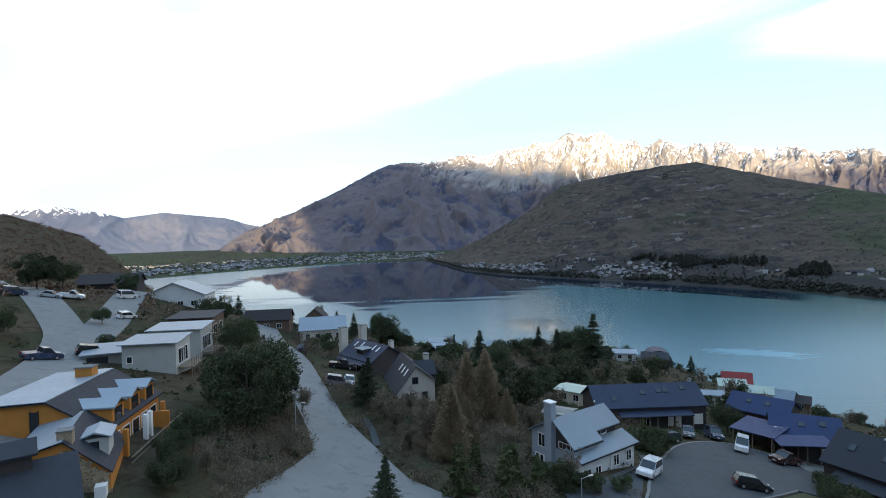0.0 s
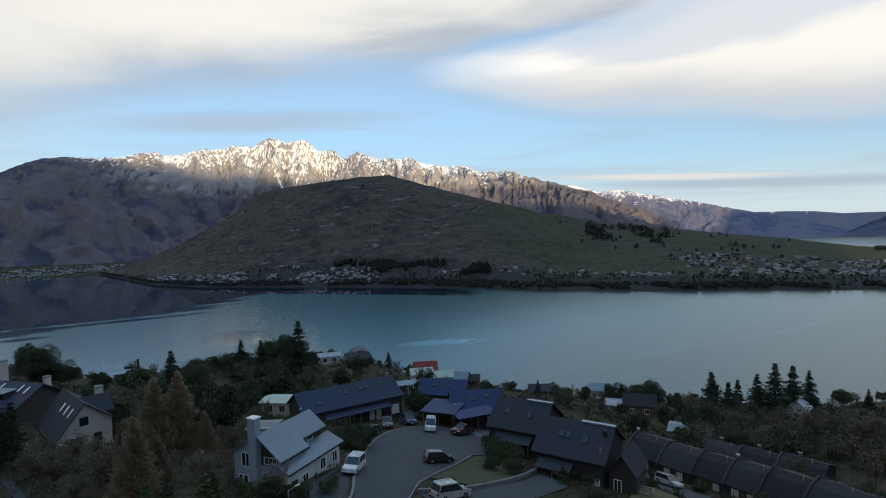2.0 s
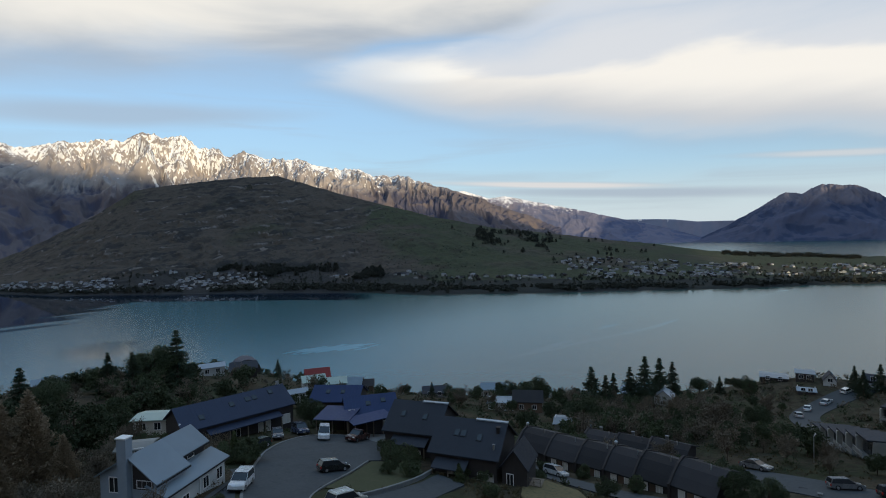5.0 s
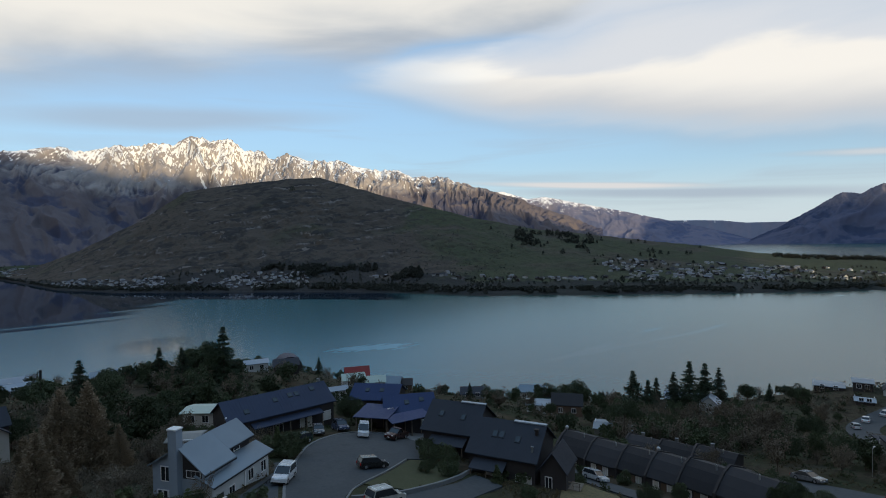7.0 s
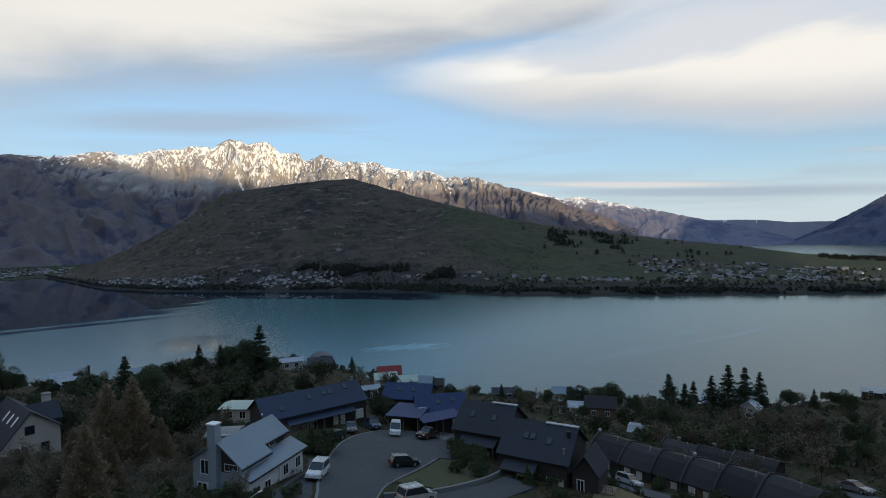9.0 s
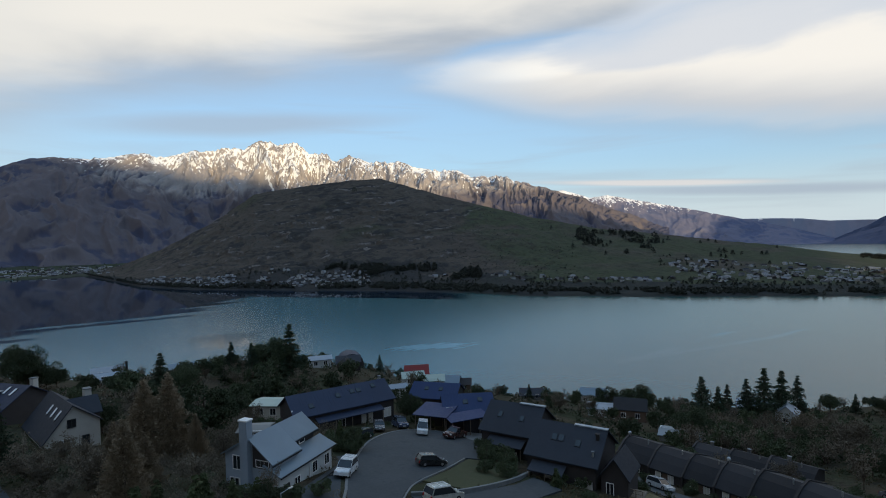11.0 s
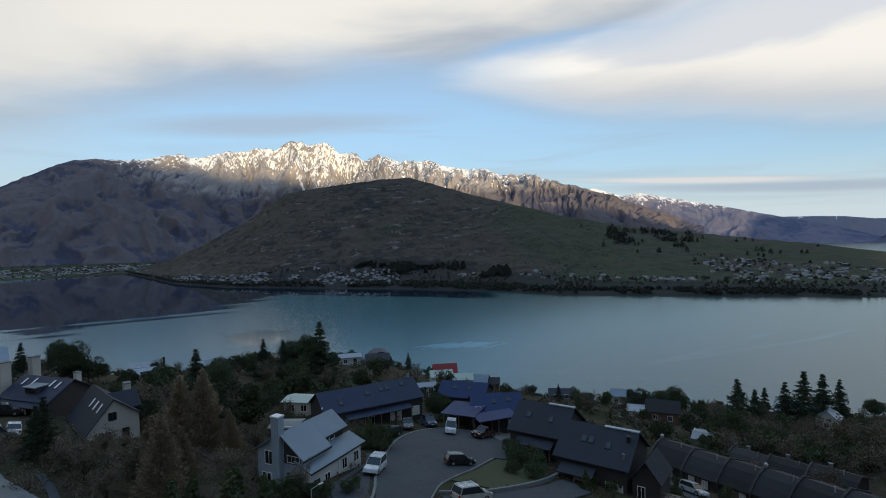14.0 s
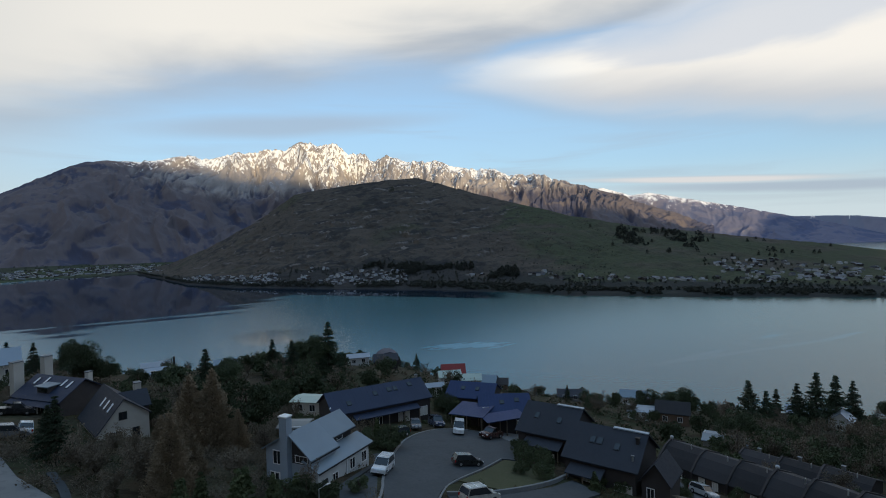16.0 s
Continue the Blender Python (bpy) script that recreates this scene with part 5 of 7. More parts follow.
def long_lodge():
    h = House("long_lodge", "long dark lodge with a blue metal roof and skylights", 26.5, 92.5, 65.6, 2, 19.4, 9.0, [(0, 3.8), (4.5, 6.5), (9.0, 3.8)], M_WALL_DARK, M_ROOF_NAVY, ribs=0.6, trim=M_TRIM)
    for e, a in ((3.4, 1.5), (9.0, 2.6), (12.0, 2.9), (13.3, 2.9), (16.6, 3.3)):
        h.skylight(a, e, 0.9, 0.9, M_GLASS)
    h.lean(3.5, 16.5, 1.8, 3.0, 2.5, 5)
    h.window("front", 12.6, 0.0, 0.8, 1.8, 0, M_CURTAIN)
    h.window("front", 14.0, 0.0, 0.8, 1.8, 0, M_CURTAIN)
    h.window("front", 17.2, 0.5, 1.5, 1.6, 1, M_CURTAIN)
    h.window("front", 8.0, 0.3, 1.2, 1.5, 1)
    h.window("right", 2.5, 0.2, 1.4, 1.2, 1)
    h.chimney(18.6, 4.6, 0.5, 0.5, 7.1, M_STEEL, 3.0)
    dish(h, -0.15, 1.2, 4.6)


def dish(h, x, y, z):
    bm = bmesh.new()
    bmesh.ops.create_cone(bm, cap_ends=True, segments=14, radius1=0.30, radius2=0.10, depth=0.12, matrix=pose(x, y, z, 70, 0, 25))
    limb(bm, (x, y + 0.1, z - 0.05), (x, y + 0.1, z - 0.7), 0.03, 0.03, 5)
    part("satellite_dish", bm, M_STEEL, h.ob, "grey satellite dish")


long_lodge()


def blue_house(x, y, z, yaw, length, depth, eave, ridge, lights):
    h = House("blue_roofed_house", "dark low house with a ribbed blue metal roof", x, y, z, yaw, length, depth, gable(depth, eave, ridge), M_WALL_DARK, M_ROOF_BLUE, ribs=0.6)
    for e, a in lights:
        h.skylight(a, e, 0.9, 0.9, M_GLASS)
    h.window("front", 1.2, 0.6, 1.2, 1.2)
    h.window("front", length - 2.6, 0.6, 1.2, 1.2, glass=M_CURTAIN)
    h.window("left", depth * 0.4, 0.6, 1.2, 1.2)
    return h


h = blue_house(54.0, 101.6, 63.0, -48, 10.0, 8.0, 3.1, 5.3, ((3.2, 2.2), (6.4, 2.2)))
h = blue_house(50.7, 82.0, 65.0, -28, 9.0, 8.0, 3.4, 5.5, ((4.0, 2.0), (6.8, 2.4)))
dish(h, 9.15, 4.0, 5.2)


def carport(x, y, z, yaw, w, d, h, label):
    ob = root("carport", x, y, z, yaw, label, "carport")
    part("roof", extruded([(0, h - 0.25), (d, h + 0.15), (d, h + 0.27), (0, h - 0.13)], "x", -0.3, w + 0.3), M_ROOF_BLUE, ob)
    for i in (0.1, w / 2, w - 0.25):
        for j in (0.3, d - 0.4):
            part("post", boxes((i, i + 0.14, j, j + 0.14, -3.0, h - 0.27 + 0.4 * j / d)), M_TIMBER, ob)
    part("back_wall", boxes((0.05, w - 0.05, d - 0.12, d, -3.0, h + 0.13)), M_WALL_DARK, ob)
    return ob


carport(45.0, 83.4, 66.4, -53, 6.0, 6.5, 2.6, "open carport with a blue metal roof on timber posts")
carport(48.9, 76.6, 65.7, -8, 7.0, 3.4, 2.95, "long open carport with a flat blue-grey roof")


def dark_lodge(x, y, z, yaw, length, eave, windows, lights, lean):
    h = House("dark_lodge", "dark brown two-storey lodge with a steep slate roof", x, y, z, yaw, length, 9.2, [(-0.0, eave), (4.6, eave + 3.2), (9.2, eave)], M_WALL_DARK, M_ROOF_SLATE, overhang=0.45)
    for e, a in lights:
        h.skylight(a, e, 0.8, 0.9, M_GLASS)
    h.lean(*lean, 2.0, eave - 0.8, eave - 1.5, 3)
    for u, w in windows:
        h.window("front", u, -0.7, w, 1.7, 1, M_CURTAIN)
    part("ridge_flashing", boxes((length * 0.55, length + 0.4, 4.35, 5.0, eave + 3.28, eave + 3.44)), M_ROOF_PALE, h.ob, "pale metal ridge flashing")
    return h


dark_lodge(49.1, 68.4, 66.0, -63, 8.6, 3.9, ((5.0, 0.9),), ((2.2, 2.4), (6.0, 2.2)), (1.5, 7.5))
h = dark_lodge(47.6, 55.7, 67.3, -65, 9.4, 3.2, ((2.6, 0.8), (6.8, 0.9), (8.0, 0.9)), ((3.0, 2.5), (4.0, 2.5), (6.4, 2.2)), (0.8, 5.6))
h.chimney(8.6, 3.0, 0.4, 0.4, 6.2, M_WALL_DARK, 4.0, M_WALL_DARK)
h.chimney(8.7, 0.9, 0.2, 0.2, 4.6, M_WALL_TAUPE, 3.0)
h = House("lodge_annex", "dark timber annex with a steep gable and white windows", 52.2, 46.8, 66.4, -65, 3.2, 5.0, gable(3.4, 3.2, 5.4), M_WALL_DARK, M_ROOF_SLATE, along="y")
h.window("front", 0.7, 0.6, 0.8, 1.6, 1, M_GLASS)
h.window("right", 1.0, 0.6, 1.1, 1.5, 1, M_CURTAIN)


def timber_deck():
    ob = root("timber_deck", 54.2, 45.2, 66.6, -65, "weathered timber deck with posts and a handrail", "deck")
    for k in range(8):
        part("deck_board", boxes((0, 2.6, k * 0.3, k * 0.3 + 0.27, 0.35, 0.42)), M_TIMBER, ob)
    for k in range(4):
        part("post", boxes((k * 0.83, k * 0.83 + 0.09, -0.05, 0.04, -3.5, 1.35)), M_TIMBER, ob)
    part("handrail", boxes((-0.05, 2.65, -0.07, 0.06, 1.33, 1.41)), M_TIMBER, ob)
    part("mid_rail", boxes((-0.05, 2.65, -0.03, 0.02, 0.85, 0.91)), M_TIMBER, ob)


timber_deck()


def townhouse(x, y, yaw, w, lift=0.0, door=M_CURTAIN):
    z = gz(x, y) + lift
    h = House("townhouse", "dark brown townhouse with a curved shingle roof", x, y, z, yaw, w, 8.0, [(0, 2.5), (0.9, 3.3), (2.2, 4.2), (3.8, 4.7), (8.0, 3.2)], M_WALL_DARK, M_ROOF_BROWN, overhang=0.35, group="row of townhouses", thick=0.22)
    h.window("front", w * 0.20, 0.8, 0.75, 1.4, 0, door)
    h.window("front", w * 0.58, 0.8, 0.75, 1.4, 1, M_CURTAIN)
    part("door", boxes((w * 0.40, w * 0.40 + 0.85, -0.06, 0.02, 0.0, 2.2)), M_WALL_BROWN, h.ob)
    part("party_wall", extruded([(-0.45, -3), (-0.45, 2.6), (0.8, 3.7), (2.2, 4.65), (3.8, 5.12), (8.0, 3.6), (8.0, -3)], "x", -0.2, 0.1), M_WALL_DARK, h.ob)
    part("vent_pipe", boxes((w * 0.7, w * 0.7 + 0.14, 3.0, 3.14, 4.0, 5.4)), M_STEEL, h.ob)
    return h


for k, (x, y, yaw) in enumerate(((72.0, 60.9, -82), (72.1, 54.7, -83), (72.0, 48.7, -84), (70.9, 43.0, -86), (69.4, 37.4, -88), (68.0, 31.6, -92))):
    h = townhouse(x, y, yaw, 5.5, -0.7)
    if k in (0, 3):
        dish(h, 0.2, 3.6, 5.5)
for x, y, yaw in ((87.5, 58.0, -80), (88.0, 51.6, -81), (88.0, 45.2, -82)):
    h = townhouse(x, y, yaw, 6.2, -1.9)
    h.chimney(2.0, 4.5, 0.45, 0.45, 5.2, M_CONCRETE, 3.5)

# ---- houses along the lower street ----
h = House("cream_house", "cream house with a steep slate roof and roof windows", -8.65, 89.3, 73.0, 16, 6.8, 12.0, [(0, 0.7), (3.5, 5.1), (6.8, 2.5)], M_WALL_CREAM, M_ROOF_SLATE, along="y", overhang=0.35)
h.window("front", 2.9, 2.2, 0.9, 1.0, 1, trim=M_TRIM_DARK)
h.window("front", 1.5, -0.9, 1.6, 1.5, 1)
h.window("front", 4.6, -0.7, 0.8, 1.3, 0, trim=M_TRIM_DARK)
for e in (2.0, 4.2, 6.4):
    h.skylight(2.2, e, 0.8, 1.0)
part("cross_gable", extruded([(2.5, 1.5), (2.5, 3.0), (4.6, 4.9), (6.8, 3.0), (6.8, 1.5)], "x", 4.2, 7.5), M_WALL_DARK, h.ob, "dark cross gable")
part("cross_gable_roof", extruded([(2.2, 2.82), (4.6, 4.92), (7.1, 2.82), (7.1, 2.96), (4.6, 5.08), (2.2, 2.96)], "x", 3.6, 7.8), M_ROOF_SLATE, h.ob)
h.chimney(7.0, 8.0, 0.9, 1.3, 5.2, M_WALL_CREAM)

h = House("slate_house", "dark timber house with a blue slate roof and two tall chimneys", -22.0, 111.0, 72.7, -49, 11.2, 8.0, [(0, 3.5), (4.0, 6.0), (8.0, 3.5)], M_WALL_DARK, M_ROOF_NAVY, overhang=0.5)
for e, a in ((1.6, 2.7), (3.8, 2.9), (8.2, 2.8), (9.8, 2.6)):
    h.skylight(a, e, 0.6, 1.3)
h.dormer(4.6, 2.8, 0.8, 2.8, 1.2, M_WALL_DARK, M_ROOF_GREY)
h.chimney(-2.4, 0.8, 1.2, 1.6, 8.6, M_WALL_CREAM)
h.chimney(-2.2, 5.6, 1.2, 1.4, 8.6, M_WALL_CREAM)
h.chimney(10.0, 5.0, 0.8, 0.8, 6.8, M_WALL_CREAM)
h.row("front", 0.5, 10.0, 5, 0.2, 1.0, 1.9, bars=0)
for k in range(6):
    part("post", boxes((0.3 + k * 1.9, 0.48 + k * 1.9, -1.5, -1.32, -3.0, 2.6)), M_WALL_CREAM, h.ob)
h.lean(0.0, 11.0, 1.7, 3.2, 2.75)

h = House("white_roofed_house", "low cream house with a pale roof behind a pergola", -38.0, 138.5, 73.6, 12, 11.5, 9.0, [(0, 3.0), (4.5, 5.6), (9.0, 3.2)], M_WALL_CREAM, M_ROOF_PALE, overhang=0.5)
h.row("front", 0.5, 11.0, 4, 0.4, 1.1, 1.5)
for k in range(8):
    part("pergola_beam", boxes((0.4 + k * 1.4, 0.55 + k * 1.4, -3.0, 0.0, 2.55, 2.75)), M_TIMBER, h.ob)
for k in range(4):
    part("pergola_post", boxes((0.4 + k * 3.3, 0.55 + k * 3.3, -2.9, -2.75, -3.0, 2.55)), M_TIMBER, h.ob)

h = House("brown_house", "reddish brown timber house with a gable roof", -55.5, 146.0, 75.4, 8, 12.0, 8.0, gable(8.0, 2.9, 5.2), M_WALL_BROWN, M_ROOF_BROWN, overhang=0.5)
h.row("front", 0.8, 11.0, 3, 0.6, 1.3, 1.2)
h = House("brown_barn", "brown timber barn with a plain gable wall", -40.5, 152.0, 74.0, 8, 6.0, 8.0, gable(6.0, 3.6, 6.2), M_WALL_BROWN, M_ROOF_BROWN, along="y", overhang=0.3)
h.window("front", 2.4, 0.5, 1.2, 1.3)

# ---- houses between the two streets ----
def orange_house():
    h = House("orange_cedar_house", "orange cedar house with blue-grey roof and dormers", -39.3, 44.9, 81.7, 7, 9.0, 11.5, [(-1.0, 4.75), (4.4, 4.95), (9.0, 2.2)], M_WALL_CEDAR, M_ROOF_SLATE, along="y", overhang=0.35)
    # thin pale sheet added for the sky's reflection on the left slope
    part("pale_roof", extruded([(-1.4, 4.91), (4.35, 5.12), (4.35, 5.18), (-1.4, 4.97)], "y", -0.4, 11.9), M_ROOF_PALE, h.ob, "pale sheet standing in for sky sheen on the roof slope")
    part("slot_window", boxes((3.0, 3.55, -0.06, 0.02, 1.2, 4.2)), M_GLASS, h.ob)
    part("slot_window_frame", boxes((2.9, 3.0, -0.08, 0.02, 1.1, 4.3), (3.55, 3.65, -0.08, 0.02, 1.1, 4.3)), M_TRIM_DARK, h.ob)
    h.chimney(2.2, 8.5, 1.6, 1.2, 6.0, M_WALL_CEDAR, 4.0)
    for e in (1.6, 5.0, 8.4):
        d = part("dormer", boxes((6.6, 8.9, e, e + 2.2, 1.2, 3.7)), M_WALL_CEDAR, h.ob)
        part("dormer_roof", extruded([(e - 0.2, 3.7), (e + 1.1, 4.3), (e + 2.4, 3.7), (e + 2.4, 3.85), (e + 1.1, 4.46), (e - 0.2, 3.85)], "x", 5.4, 9.2), M_ROOF_PALE, d, "pale metal dormer roof")
        part("dormer_window", boxes((8.88, 8.96, e + 0.4, e + 1.8, 2.0, 3.6)), M_GLASS, d)
    for e, m in ((0.5, M_WALL_CEDAR), (4.6, M_TRIM), (5.6, M_TRIM), (8.8, M_WALL_CEDAR)):
        part("balcony_pillar", boxes((10.2, 10.6, e, e + 0.4, -4.0, 2.0)), m, h.ob)
    part("balcony_deck", boxes((9.0, 11.4, -0.5, 11.5, -1.3, -1.05)), M_CONCRETE, h.ob)
    part("balcony_screen", boxes((9.1, 11.3, 8.2, 8.4, -1.05, 1.2)), M_WALL_CEDAR, h.ob)
    part("balcony_rail", boxes((11.3, 11.4, -0.5, 11.5, -0.2, -0.1), (11.3, 11.38, -0.5, 11.5, -0.7, -0.62)), M_TIMBER, h.ob)
    h.row("right", 0.8, 11.0, 5, -0.6, 1.4, 1.9, bars=0)


orange_house()


def stone_house():
    h = House("stone_and_cedar_house", "cedar and stone house with blue-grey roof beside its neighbour", -31.5, 38.4, 81.6, 24, 8.2, 9.0, [(-1.6, 3.9), (3.6, 5.0), (8.2, 1.4)], M_WALL_CEDAR, M_ROOF_SLATE, along="y", overhang=0.3)
    # left slope's sky reflection, laid on as a pale sheet
    part("pale_roof", extruded([(-1.6, 4.08), (3.55, 5.18), (3.55, 5.24), (-1.6, 4.14)], "y", -0.4, 9.4), M_ROOF_PALE, h.ob, "pale sheet standing in for sky sheen on the roof slope")
    h.ob.scale = (0.66, 0.85, 0.76)
    rng = random.Random(4)
    for k in range(15):
        z = -1.2 + k * 0.36
        x = 3.2
        while x < 7.9:
            w = rng.uniform(0.35, 0.8)
            top = 5.0 - (x + w - 3.6) * 0.78
            if z + 0.33 < top:
                part("stone", boxes((x, x + w - 0.03, -0.12 - rng.uniform(0, 0.05), -0.004, z, z + 0.33)), M_STONE, h.walls)
            x += w
    h.chimney(2.9, 0.4, 1.5, 1.1, 5.9, M_STONE)
    d = part("dormer", boxes((4.8, 7.6, 2.6, 5.4, 1.4, 4.0)), M_WALL_BEIGE, h.ob)
    part("dormer_roof", extruded([(4.0, 4.0), (6.2, 4.6), (8.0, 4.0), (8.0, 4.15), (6.2, 4.78), (4.0, 4.15)], "y", 2.3, 5.8), M_ROOF_PALE, d, "pale metal dormer roof")
    part("dormer_window", boxes((5.3, 6.6, 2.54, 2.62, 2.2, 3.7)), M_GLASS, d)
    part("side_wall", boxes((6.7, 7.9, -1.2, -0.2, -4.0, 0.4)), M_TRIM, h.ob, "white rendered corner wall")


stone_house()
h = House("hip_roofed_house", "house with dark slate roofs and a square roof lantern", -30.2, 24.8, 82.6, 38, 9.6, 7.0, [(0, 2.6), (3.5, 4.2), (7.0, 2.6)], M_WALL_TAUPE, M_ROOF_SLATE, overhang=0.6)
part("lantern", boxes((5.6, 7.8, 2.8, 5.2, 3.2, 4.9)), M_WALL_DARK, h.ob)
part("lantern_roof", extruded([(2.5, 4.9), (4.0, 5.5), (5.5, 4.9), (5.5, 5.04), (4.0, 5.65), (2.5, 5.04)], "x", 5.3, 8.1), M_ROOF_SLATE, h.ob)


def modern_house(x, y, z, yaw, w, d, front, back, wall, roof, label):
    h = House("modern_house", label, x, y, z, yaw, w, d, [(0, front), (d, back)], wall, roof, overhang=0.5)
    h.window("front", 0.7, 0.9, 0.7, 0.9, 0)
    h.window("right", 1.0, 0.2, 2.4, 2.2, 1)
    h.window("right", d - 3.4, 0.2, 2.0, 2.2, 1)
    part("balcony", boxes((w, w + 2.2, 0.5, d - 0.5, -0.4, -0.2)), M_TIMBER, h.ob)
    for k in range(6):
        part("balcony_post", boxes((w + 2.05, w + 2.15, 0.5 + k * (d - 1.1) / 5, 0.6 + k * (d - 1.1) / 5, -4.0, 0.9)), M_TIMBER, h.ob)
    part("balcony_rail", boxes((w + 2.05, w + 2.15, 0.5, d - 0.5, 0.9, 0.98)), M_TIMBER, h.ob)
    return h


modern_house(-48.3, 78.2, 81.7, 8, 7.6, 6.5, 3.6, 4.0, M_WALL_BEIGE, M_ROOF_PALE, "pale grey modern house with a sloping metal roof")
modern_house(-51.6, 91.4, 81.2, 8, 8.6, 7.0, 3.9, 4.3, M_WALL_BEIGE, M_ROOF_PALE, "pale grey modern house with a wide metal roof")
modern_house(-56.0, 106.6, 80.9, 8, 8.4, 9.0, 4.0, 4.4, M_WALL_BROWN, M_ROOF_SLATE, "brown modern house with a dark flat roof")
h = House("white_gable_house", "white house with a pale gable roof above the lake", -77.4, 135.4, 82.6, 10, 15.0, 11.0, gable(15.0, 4.2, 7.4), M_WALL_WHITE, M_ROOF_PALE, along="y", overhang=0.5)
h.row("front", 1.0, 14.0, 4, 1.4, 1.3, 1.2)
h = House("garage", "low pale garage with a sloping metal roof", -54.8, 79.0, 81.3, 22, 6.5, 6.0, [(0, 2.4), (6.0, 3.0)], M_WALL_TAUPE, M_ROOF_PALE, overhang=0.4, category="garage")
part("garage_door", boxes((0.6, 3.4, -0.06, 0.02, -0.6, 2.0)), M_TRIM_DARK, h.ob)
h = House("dark_hillside_house", "dark brown house with a shallow roof on the hillside", -97.0, 140.0, 86.2, 18, 14.0, 9.0, gable(9.0, 3.8, 6.0), M_WALL_DARK, M_ROOF_BROWN, overhang=0.6)
h.row("front", 0.6, 13.0, 4, 0.6, 1.4, 1.4)

